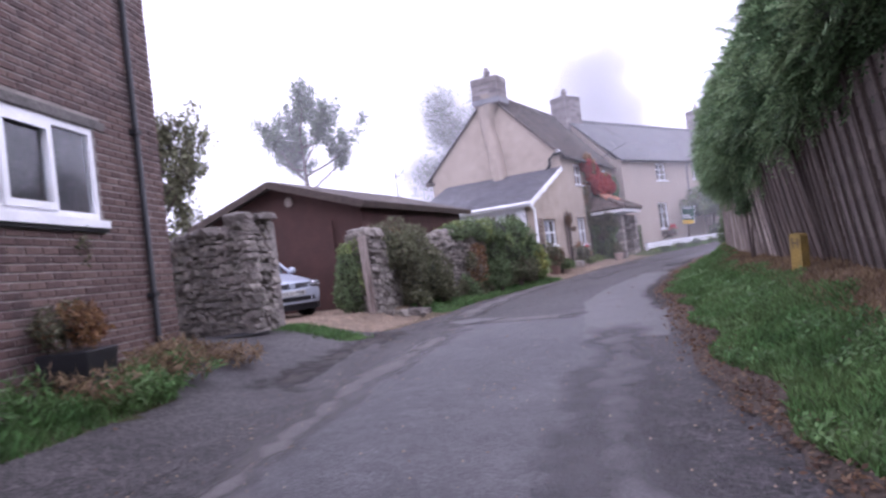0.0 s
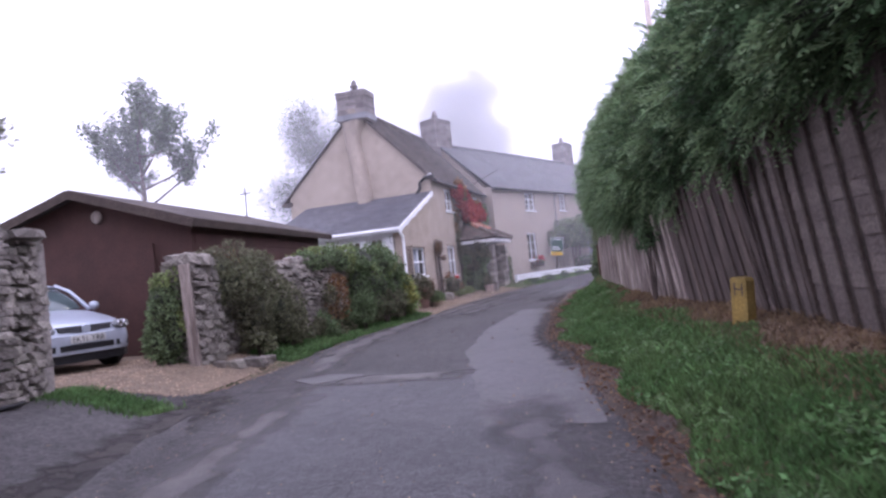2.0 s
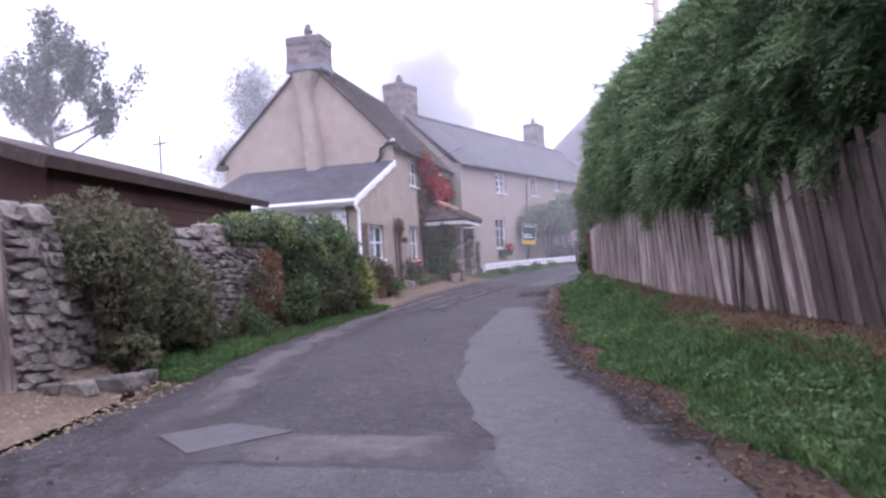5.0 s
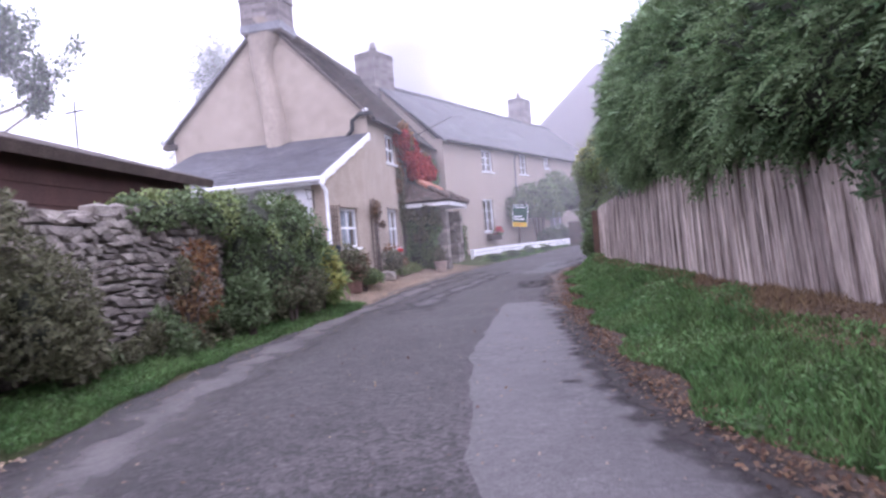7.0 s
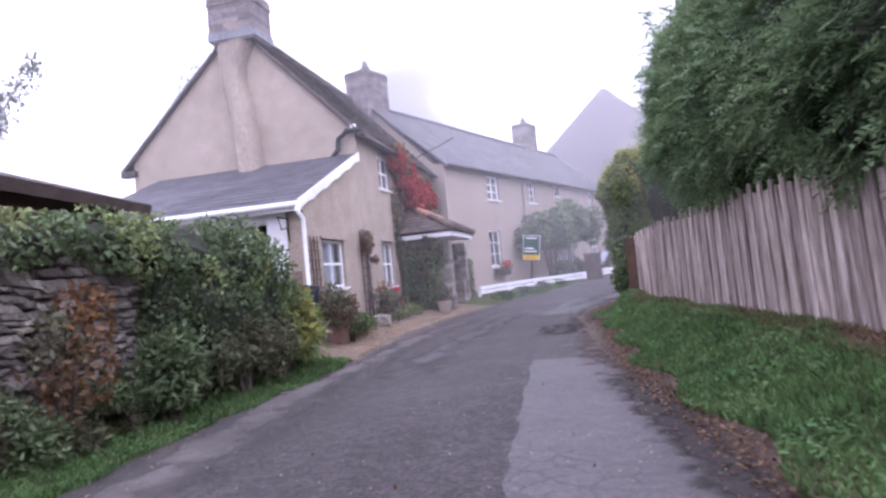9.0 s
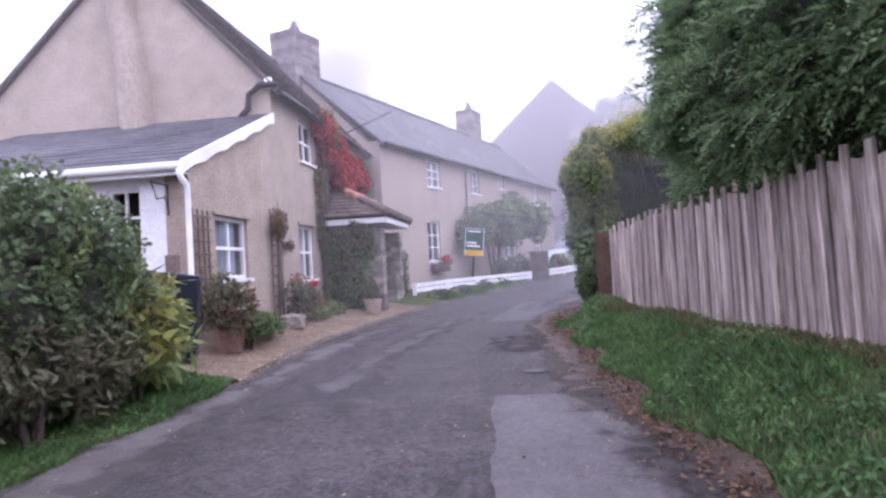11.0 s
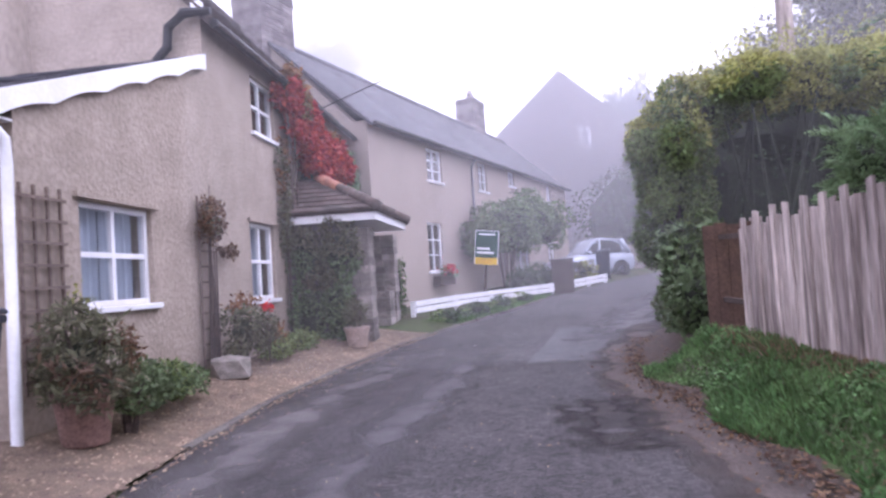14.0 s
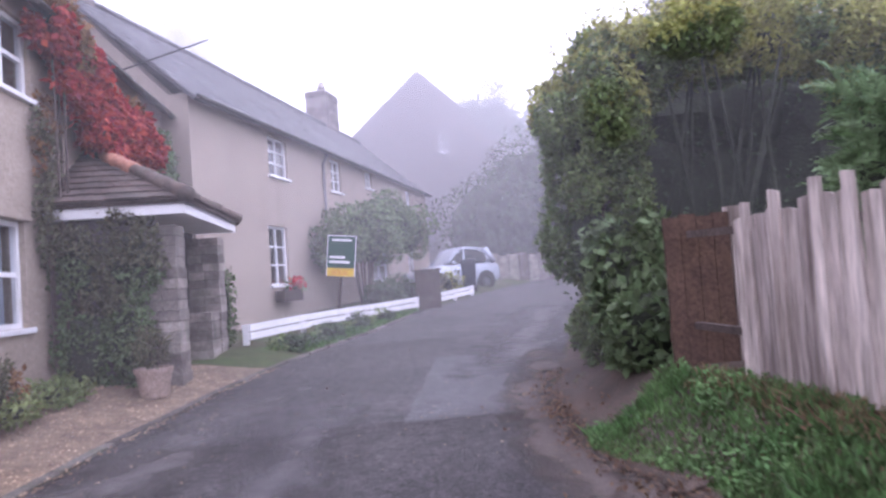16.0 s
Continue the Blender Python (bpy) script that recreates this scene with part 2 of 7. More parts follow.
THATCH = mat("mossy_tile", (0.1, 0.08, 0.073), (0.07, 0.06, 0.058), 0.95, 1.5, 28, 0.9, per_island=0.25, stain=(0.15, 0.125, 0.1), stain_scale=1.0, dist=0.03)
TILE = mat("clay_tile", (0.135, 0.098, 0.086), (0.09, 0.075, 0.068), 0.9, 4, 30, 0.5, per_object=0.3, stain=(0.11, 0.1, 0.085), stain_scale=2.5)
RIDGE = mat("terracotta", (0.5, 0.24, 0.17), (0.4, 0.19, 0.14), 0.85, 4, 30, 0.4)
STAINED = mat("stained_roughcast", (0.36, 0.3, 0.25), (0.28, 0.232, 0.195), 0.95, 1.4, 20, 0.55, mid_amt=0.2, stain=(0.22, 0.185, 0.16), stain_scale=1.1, stain_amt=0.5, stretch=(1, 1, 0.45), fine_amt=0.3)
CHIM = mat("chimney_brick", (0.23, 0.2, 0.195), (0.16, 0.14, 0.14), 0.93, 3, 25, 0.7, per_object=0.25)
LEAD = mat("lead", (0.2, 0.2, 0.22), None, 0.6, 3, 20, 0.2)
BLACK = mat("black_plastic", (0.02, 0.02, 0.023), None, 0.5, 3, 30, 0.1, fine_amt=0.2)
TRELLIS = mat("trellis_wood", (0.2, 0.152, 0.128), (0.13, 0.1, 0.086), 0.92, 6, 45, 0.5)
BIN = mat("bin_plastic", (0.022, 0.028, 0.045), None, 0.45, 3, 30, 0.1, fine_amt=0.2)
BROWN_WOOD = mat("stained_boards", (0.078, 0.038, 0.033), (0.062, 0.032, 0.028), 0.8, 2, 35, 0.3, mid_amt=0.12, fine_amt=0.3)
GREY_WOOD = mat("weathered_wood", (0.5, 0.425, 0.385), (0.27, 0.218, 0.195), 0.92, 13, 60, 1.0, per_object=0.3, stain=(0.1, 0.076, 0.066), stain_scale=11, stain_amt=0.75, stretch=(1, 1, 0.09), mid_amt=0.6, dist=0.03)
# Wood for the pales below the overhang, darkened to paint the hedge's shade.
SHADED_WOOD = mat("shaded_wood", (0.135, 0.104, 0.092), (0.066, 0.05, 0.044), 0.92, 9, 45, 0.7, per_object=0.3, stain=(0.055, 0.045, 0.04), stain_scale=5, stretch=(1, 1, 0.1), mid_amt=0.5)
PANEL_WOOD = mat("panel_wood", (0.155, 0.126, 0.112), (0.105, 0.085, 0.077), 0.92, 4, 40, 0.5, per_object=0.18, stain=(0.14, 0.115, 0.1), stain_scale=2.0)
DARK_WOOD = mat("dark_wood", (0.085, 0.065, 0.055), (0.06, 0.045, 0.04), 0.9, 5, 40, 0.5)
RUST_WOOD = mat("brown_gate_wood", (0.1, 0.06, 0.042), (0.075, 0.045, 0.034), 0.9, 5, 40, 0.5)
YELLOW = mat("yellow_paint", (0.3, 0.2, 0.055), (0.2, 0.14, 0.045), 0.85, 6, 40, 0.4, stain=(0.16, 0.13, 0.06), stain_scale=5)
TERRACOTTA = mat("flowerpot", (0.24, 0.145, 0.12), (0.18, 0.11, 0.095), 0.9, 5, 40, 0.3)
BARK = mat("bark", (0.11, 0.085, 0.075), (0.07, 0.055, 0.05), 0.95, 6, 30, 0.8)
CURTAIN = mat("net_curtain", (0.62, 0.66, 0.74), (0.5, 0.54, 0.62), 0.9, 7, 60, 0.2, fine_amt=0.2, mid_amt=0.15)
# Floor colour kept near black so the rooms look dim.
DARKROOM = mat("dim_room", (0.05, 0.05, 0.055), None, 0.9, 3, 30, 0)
GLASS = glass_mat()
CONIFER = leaf_mat("conifer_green", (0.1, 0.155, 0.078), (0.07, 0.12, 0.06), 0.5)
# Near-black: the shade deep inside foliage is put into this colour.
SHADE_DARK = mat("inner_shade", (0.05, 0.056, 0.04), (0.034, 0.038, 0.028), 0.98, 4, 30, 0.8)
IVY = leaf_mat("ivy_green", (0.15, 0.195, 0.1), (0.105, 0.145, 0.072), 0.5)
OLIVE = leaf_mat("olive_leaf", (0.15, 0.155, 0.09), (0.115, 0.108, 0.072), 0.5)
BRIGHT = leaf_mat("bright_leaf", (0.23, 0.27, 0.11), (0.16, 0.21, 0.09), 0.45)
CONIFER_TIP = leaf_mat("conifer_tip", (0.21, 0.29, 0.15), (0.15, 0.22, 0.115), 0.4)
PRIVET = leaf_mat("privet_leaf", (0.18, 0.22, 0.085), (0.11, 0.15, 0.06), 0.5)
GOLD = leaf_mat("golden_leaf", (0.33, 0.32, 0.1), (0.23, 0.245, 0.08), 0.4)
RED = leaf_mat("red_creeper_leaf", (0.43, 0.055, 0.06), (0.25, 0.04, 0.045), 0.5)
RUST = leaf_mat("rust_leaf", (0.25, 0.125, 0.065), (0.15, 0.095, 0.055), 0.5)
FLOWER = leaf_mat("red_flower", (0.6, 0.03, 0.04), (0.5, 0.04, 0.08), 0.3)
TREE_LEAF = leaf_mat("tree_leaf", (0.1, 0.13, 0.075), (0.07, 0.095, 0.06), 0.45)

# ---- building helpers ----


class Geo:
    """Collects vertices and faces for one mesh."""

    def __init__(self):
        self.v, self.f, self.inset = [], [], []

    def add(self, verts, faces):
        k = len(self.v)
        self.v.extend(tuple(p) for p in verts)
        self.f.extend(tuple(i + k for i in f) for f in faces)
        return self

    def box(self, x0, x1, y0, y1, z0, z1, m=None):
        p = [Vector((x, y, z)) for z in (z0, z1) for y in (y0, y1) for x in (x0, x1)]
        if m is not None:
            p = [m @ q for q in p]
        return self.add(p, [(0, 2, 3, 1), (4, 5, 7, 6), (0, 1, 5, 4), (2, 6, 7, 3), (0, 4, 6, 2), (1, 3, 7, 5)])

    def prism(self, poly, axis, a0, a1, m=None):
        """A polygon, given in the other two axes in order, drawn out along an axis from a0 to a1."""
        def put(p, a):
            q = {"x": (a, p[0], p[1]), "y": (p[0], a, p[1]), "z": (p[0], p[1], a)}[axis]
            return (m @ Vector(q)) if m is not None else q
        n = len(poly)
        return self.add([put(p, a0) for p in poly] + [put(p, a1) for p in poly],
                        [tuple(range(n)), tuple(range(2 * n - 1, n - 1, -1))] + [(i, i + n, (i + 1) % n + n, (i + 1) % n) for i in range(n)])

    def tube(self, pts, radii, sides=8):
        rings = []
        pts = [Vector(p) for p in pts]
        if isinstance(radii, (int, float)):
            radii = [radii] * len(pts)
        for i, p in enumerate(pts):
            d = (pts[min(i + 1, len(pts) - 1)] - pts[max(i - 1, 0)]).normalized()
            a = d.orthogonal().normalized()
            b = d.cross(a)
            rings.append([p + radii[i] * (math.cos(t) * a + math.sin(t) * b) for t in (2 * math.pi * k / sides for k in range(sides))])
        faces = [(i * sides + k, i * sides + (k + 1) % sides, (i + 1) * sides + (k + 1) % sides, (i + 1) * sides + k) for i in range(len(pts) - 1) for k in range(sides)]
        faces += [tuple(range(sides))[::-1], tuple((len(pts) - 1) * sides + k for k in range(sides))]
        return self.add([q for r in rings for q in r], faces)

    def lathe(self, profile, sides=20, m=None):
        """A profile of (radius, z) turned round the z axis."""
        v = [(r * math.cos(2 * math.pi * k / sides), r * math.sin(2 * math.pi * k / sides), z) for r, z in profile for k in range(sides)]
        if m is not None:
            v = [m @ Vector(q) for q in v]
        n = len(profile)
        return self.add(v, [(i * sides + k, i * sides + (k + 1) % sides, (i + 1) * sides + (k + 1) % sides, (i + 1) * sides + k) for i in range(n - 1) for k in range(sides)]
                        + [tuple(range(sides))[::-1], tuple((n - 1) * sides + k for k in range(sides))])

    def mesh(self, name, material, smooth=False):
        me = bpy.data.meshes.new(name)
        me.from_pydata(self.v, [], self.f)
        me.materials.append(material)
        if self.inset:
            me.attributes.new("inset", "FLOAT", "POINT").data.foreach_set("value", self.inset)
        if smooth:
            me.shade_smooth()
        me.update()
        return me


def part(name, geo, material, parent=None, label="", smooth=False, m=None):
    """One mesh object, as a part under a thing (or at top level without a parent)."""
    me = geo if isinstance(geo, bpy.types.Mesh) else geo.mesh(name, material, smooth)
    ob = new(name, me)
    if m is not None:
        ob.matrix_basis = m
    if parent:
        ob.parent = parent
    if label:
        ob["label"] = label
    return ob


def thing(name, label, category, m=None, group="", kind=""):
    ob = new(name)
    ob.empty_display_size = 0.1
    if m is not None:
        ob.matrix_basis = m
    return tagged(ob, label, category, group, kind)


def bevel(ob, width, segments=2):
    b = ob.modifiers.new("bevel", "BEVEL")
    b.width, b.segments, b.limit_method = width, segments, "ANGLE"
    return ob


def quad_mesh(name, quads, material):
    """A mesh out of an array of loose quads, (n, 4, 3)."""
    q = np.asarray(quads, dtype=np.float32)
    n = len(q)
    me = bpy.data.meshes.new(name)
    me.vertices.add(4 * n)
    me.vertices.foreach_set("co", q.reshape(-1))
    me.loops.add(4 * n)
    me.loops.foreach_set("vertex_index", np.arange(4 * n, dtype=np.int32))
    me.polygons.add(n)
    me.polygons.foreach_set("loop_start", np.arange(0, 4 * n, 4, dtype=np.int32))
    me.materials.append(material)
    me.update(calc_edges=True)
    return me


rng = np.random.default_rng(7)


def unit(a):
    return a / np.maximum(np.linalg.norm(a, axis=1, keepdims=True), 1e-6)


def leaf_quads(p, n, size, long=1.6, spread=0.8, droop=0.0, fold=0.0):
    """A leaf at each point p, roughly square to n, pointed at its tip."""
    k = len(p)
    nn = unit(n + spread * rng.normal(size=(k, 3)))
    d = rng.normal(size=(k, 3)) + 0.6 * n
    d[:, 2] -= droop
    d = unit(d - nn * np.sum(d * nn, axis=1, keepdims=True))
    s = np.cross(nn, d)
    ln = (size * long * rng.uniform(0.6, 1.3, k))[:, None]
    w = (size * rng.uniform(0.6, 1.2, k))[:, None]
    a = p - 0.1 * d * ln
    return np.stack([a, p + d * ln * 0.45 + s * w * 0.5, p + d * ln, p + d * ln * 0.45 - s * w * 0.5], axis=1)


def blob_points(blobs, count, rough=0.2, low=-1.0):
    """Points and outward directions on the outside of a cluster of ellipsoids, uneven and clumped."""
    vol = np.array([b[3] * b[4] + b[3] * b[5] + b[4] * b[5] for b in blobs])
    out_p, out_n = [], []
    for b, share in zip(blobs, vol / vol.sum()):
        k = int(count * share) + 1
        d = unit(rng.normal(size=(k, 3)))
        d = d[d[:, 2] > low]
        r = np.array(b[3:6])
        c = np.array(b[0:3])
        lump = 1 + rough * (np.sin(d[:, 0] * 7 + b[0] * 3) * np.sin(d[:, 1] * 6 + b[1] * 5) + np.sin(d[:, 2] * 8 + b[2])) * 0.5
        depth = 1 - 0.35 * rng.random(len(d)) ** 2.2
        p = c + d * r * (lump * depth)[:, None]
        keep = np.ones(len(p), bool)
        for o in blobs:
            if o is not b:
                keep &= np.sum(((p - np.array(o[0:3])) / np.array(o[3:6])) ** 2, axis=1) > 0.6
        out_p.append(p[keep])
        out_n.append(unit(d / r)[keep])
    return np.concatenate(out_p), np.concatenate(out_n)


def core_geo(blobs, shrink=0.8):
    g = Geo()
    for b in blobs:
        rings, sides = 8, 12
        v, fc = [], []
        for i in range(rings + 1):
            a = math.pi * i / rings
            for k in range(sides):
                t = 2 * math.pi * k / sides
                w = shrink * (1 + 0.12 * math.sin(5 * t + i) * math.sin(3 * a))
                v.append((b[0] + b[3] * w * math.sin(a) * math.cos(t), b[1] + b[4] * w * math.sin(a) * math.sin(t), b[2] + b[5] * w * math.cos(a)))
        for i in range(rings):
            for k in range(sides):
                fc.append((i * sides + k, (i + 1) * sides + k, (i + 1) * sides + (k + 1) % sides, i * sides + (k + 1) % sides))
        g.add(v, fc)
    return g


def bush(name, label, category, blobs, material, count, size, long=1.6, rough=0.25, core=0.78, second=None, share=0.3, droop=0.0, stems=0, low=-1.0, foot=None, clumps=26):
    """A shrub: stems from the ground, a solid fill coloured as shade, and leaves in clumps outside."""
    t = thing(name, label, category)
    lumps = []
    for b in blobs:
        d = unit(rng.normal(size=(clumps, 3)))
        d = d[d[:, 2] > -0.75]
        c = np.array(b[:3]) + d * np.array(b[3:6]) * rng.uniform(0.5, 0.82, (len(d), 1))
        s = rng.uniform(0.26, 0.44, len(d))
        lumps += [(*q, b[3] * w, b[4] * w, b[5] * w) for q, w in zip(c, s)]
    p, n = blob_points(lumps, int(count * 1.25), rough, low)
    if second:
        pick = (noise_field(p, 1.6) + 0.5 * (p[:, 2] - p[:, 2].mean())) > np.quantile(noise_field(p, 1.6) + 0.5 * (p[:, 2] - p[:, 2].mean()), 1 - share)
        part("tip_foliage", quad_mesh("tip_foliage", leaf_quads(p[pick] + 0.03 * n[pick], n[pick], size, long, 0.8, droop), second), second, t)
        p, n = p[~pick], n[~pick]
    part("foliage", quad_mesh("foliage", leaf_quads(p, n, size, long, 0.8, droop), material), material, t)
    # Solid fill whose dark colour stands for shade between the leaves.
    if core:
        part("inner_mass", core_geo(blobs, core * 0.8), SHADE_DARK, t, "solid fill coloured dark as shade between leaves")
    b0 = blobs[0]
    base = foot if foot is not None else ground_z(b0[0], b0[1])
    thick = min(0.03, 0.1 * b0[3])
    for i in range(max(stems, 3)):
        a = i * 2.4
        part("stem", Geo().tube([(b0[0] + 0.1 * b0[3] * math.cos(a), b0[1] + 0.1 * b0[4] * math.sin(a), base - 0.03), (b0[0] + 0.3 * b0[3] * math.cos(a), b0[1] + 0.3 * b0[4] * math.sin(a), b0[2]),
                (b0[0] + 0.55 * b0[3] * math.cos(a), b0[1] + 0.55 * b0[4] * math.sin(a), b0[2] + 0.6 * b0[5])], [thick, thick * 0.65, thick * 0.25], 6), BARK, t)
    return t


def noise_field(p, s):
    return np.array([noise.noise((q[0] * s, q[1] * s, q[2] * s)) for q in p])


# ---- the plan: road edges, ground heights ----
EDGE_Y = np.array([-60, -5, 0, 4, 7, 9, 11.5, 14, 16, 19, 22, 24, 26, 28, 30, 33, 37, 40, 44, 50, 60, 90])
EDGE_L = np.array([8, -2.6, -3.0, -4.0, -5.0, -6.3, -6.65, -7.15, -7.3, -7.25, -7.6, -7.6, -7.35, -6.95, -6.4, -5.2, -3.9, -2.7, -0.5, 3.0, 9.0, 28.0])
RIGHT_Y = np.array([-60, -5, 0, 3, 4.2, 6.2, 10.8, 12.1, 14.2, 18.5, 22, 24.5, 26.3, 28.2, 30, 33, 37, 42, 50, 60, 90])
EDGE_R = np.array([12, 1.6, 0.75, 0.1, -0.35, -1.0, -2.1, -2.55, -2.9, -3.45, -3.6, -3.8, -3.65, -3.0, -2.3, -1.0, 0.6, 2.8, 7.0, 13.0, 32.0])
FENCE_Y = np.array([-60, -3, 1, 6.3, 9.4, 13.3, 17.6, 22, 24.8, 40])
FENCE_X = np.array([14, 2.6, 1.75, 0.6, 0.05, -1.1, -1.95, -2.65, -2.95, -3.0])


def road_z(y):
    return np.interp(y, [-60, -5, 0, 8, 15, 23, 27, 30, 37, 44, 60, 120, 600], [-1.5, -0.12, 0.02, 0.2, 0.2, 0.25, 0.36, 0.48, 0.75, 1.02, 1.6, 2.4, 2.4])


def smooth01(t):
    t = np.clip(t, 0, 1)
    return t * t * (3 - 2 * t)


def ground_z(x, y):
    """Height of the ground: the road's profile, a bank up to the fence, and the gardens a little above the road."""
    el, er, fx = np.interp(y, EDGE_Y, EDGE_L), np.interp(y, RIGHT_Y, EDGE_R), np.interp(y, FENCE_Y, FENCE_X)
    fade = np.interp(y, [25, 30], [1, 0.3])
    bank = 0.42 * fade * smooth01((x - er - 0.1) / np.maximum(fx - er - 0.1, 0.7))
    rise = np.interp(y, [0, 3, 6, 9, 12, 20, 26, 36], [0.3, 0.32, 0.34, 0.28, 0.24, 0.2, 0.15, 0.15]) * smooth01((el - x) / np.interp(y, [0, 7, 10, 20], [2.6, 2.2, 1.1, 1.3]))
    return road_z(y) + bank + rise


def strip(name, ys, left, right, lift, cols=8, jag=0.0):
    """A sheet that lies on the ground between two lines given as functions of y."""
    g = Geo()
    ys = list(ys)
    for i, y in enumerate(ys):
        a, b = left(y), right(y)
        j = [jag * noise.noise((y * 2.1, 3.3 * k, 0.5)) + 0.5 * jag * noise.noise((y * 7, 9 * k, 2.5)) for k in (1, 2)]
        for k in range(cols + 1):
            x = a + j[0] + (b + j[1] - a - j[0]) * k / cols
            g.v.append((x, y, float(ground_z(x, y)) + lift))
    w = cols + 1
    g.f = [(i * w + k, i * w + k + 1, (i + 1) * w + k + 1, (i + 1) * w + k) for i in range(len(ys) - 1) for k in range(cols)]
    m = len(ys) - 1
    g.inset = [min(1.0, 2.0 * min(k, cols - k) / cols, 6.0 * min(i, m - i) / m) for i in range(m + 1) for k in range(cols + 1)]
    return g


def ln(ys, xs):
    return lambda y: float(np.interp(y, ys, xs))


left_edge, right_edge, fence_x = ln(EDGE_Y, EDGE_L), ln(RIGHT_Y, EDGE_R), ln(FENCE_Y, FENCE_X)

def covered(x, y):
    """Where tarmac or gravel lies over the soil."""
    return (-8 < y < 7.6 and -7.0 < x < -3 and x > float(np.interp(y, [0, 2.5, 4, 5.2, 6.8], [-4.3, -4.7, -5.0, -7.0, -8.4]))) or (7.8 < y < 12.4 and -12.3 < x < -6) or (20.2 < y < 29.5 and FX0 < x < -6)


FX0 = -9.4
# ground sheet: fine near the walk, coarse to the horizon
gx = np.concatenate([np.linspace(-600, -30, 12), np.linspace(-26, 14, 130), np.linspace(20, 600, 12)])
gy = np.concatenate([np.linspace(-600, -12, 10), np.linspace(-9, 62, 200), np.linspace(70, 600, 12)])
g = Geo()
for y in gy:
    for x in gx:
        inside = (left_edge(y) - 0.15 < x < right_edge(y) + 0.15 or covered(x, y)) if -60 < y < 90 else False
        g.v.append((x, y, float(ground_z(x, y)) - (0.05 if inside else 0.0) + (0.0 if inside else 0.015 * noise.noise((x * 1.5, y * 1.5, 0)))))
w = len(gx)
g.f = [(i * w + k, i * w + k + 1, (i + 1) * w + k + 1, (i + 1) * w + k) for i in range(len(gy) - 1) for k in range(w - 1)]
tagged(part("ground", g, EARTH, smooth=True), "grassy verge and garden soil beside the lane", "ground", kind="structure")

ys = np.arange(-30, 88, 0.25)
tagged(part("road", strip("road", ys, left_edge, right_edge, 0.0, 10, 0.08), ASPHALT_DARK, smooth=True), "worn grey asphalt of a narrow village lane", "road", kind="structure")

# ---- houses ----


def wall_geo(length, z0, z1, thick, holes=(), top=None):
    """A wall along local x, its outside at y = 0 and its inside at y = thick, with openings (x0, x1, z0, z1) cut through. top: heights along x for a gable."""
    g = Geo()
    xs = sorted({0.0, length, *[h[0] for h in holes], *[h[1] for h in holes]})
    zs = sorted({z0, z1, *[h[2] for h in holes], *[h[3] for h in holes]})
    for a, b in zip(xs, xs[1:]):
        for c, d in zip(zs, zs[1:]):
            if any(h[0] - 1e-6 <= a and b <= h[1] + 1e-6 and h[2] - 1e-6 <= c and d <= h[3] + 1e-6 for h in holes):
                continue
            g.add([(a, 0, c), (b, 0, c), (b, 0, d), (a, 0, d)], [(0, 1, 2, 3)])
            g.add([(a, thick, c), (b, thick, c), (b, thick, d), (a, thick, d)], [(3, 2, 1, 0)])
    for a, b, c, d in holes:
        g.add([(a, 0, c), (b, 0, c), (b, 0, d), (a, 0, d), (a, thick, c), (b, thick, c), (b, thick, d), (a, thick, d)],
              [(0, 4, 5, 1), (1, 5, 6, 2), (2, 6, 7, 3), (3, 7, 4, 0)])
    g.add([(0, 0, z0), (0, thick, z0), (0, thick, z1), (0, 0, z1)], [(0, 1, 2, 3)])
    g.add([(length, 0, z0), (length, thick, z0), (length, thick, z1), (length, 0, z1)], [(3, 2, 1, 0)])
    g.add([(0, 0, z1), (length, 0, z1), (length, thick, z1), (0, thick, z1)], [(0, 1, 2, 3)])
    return g


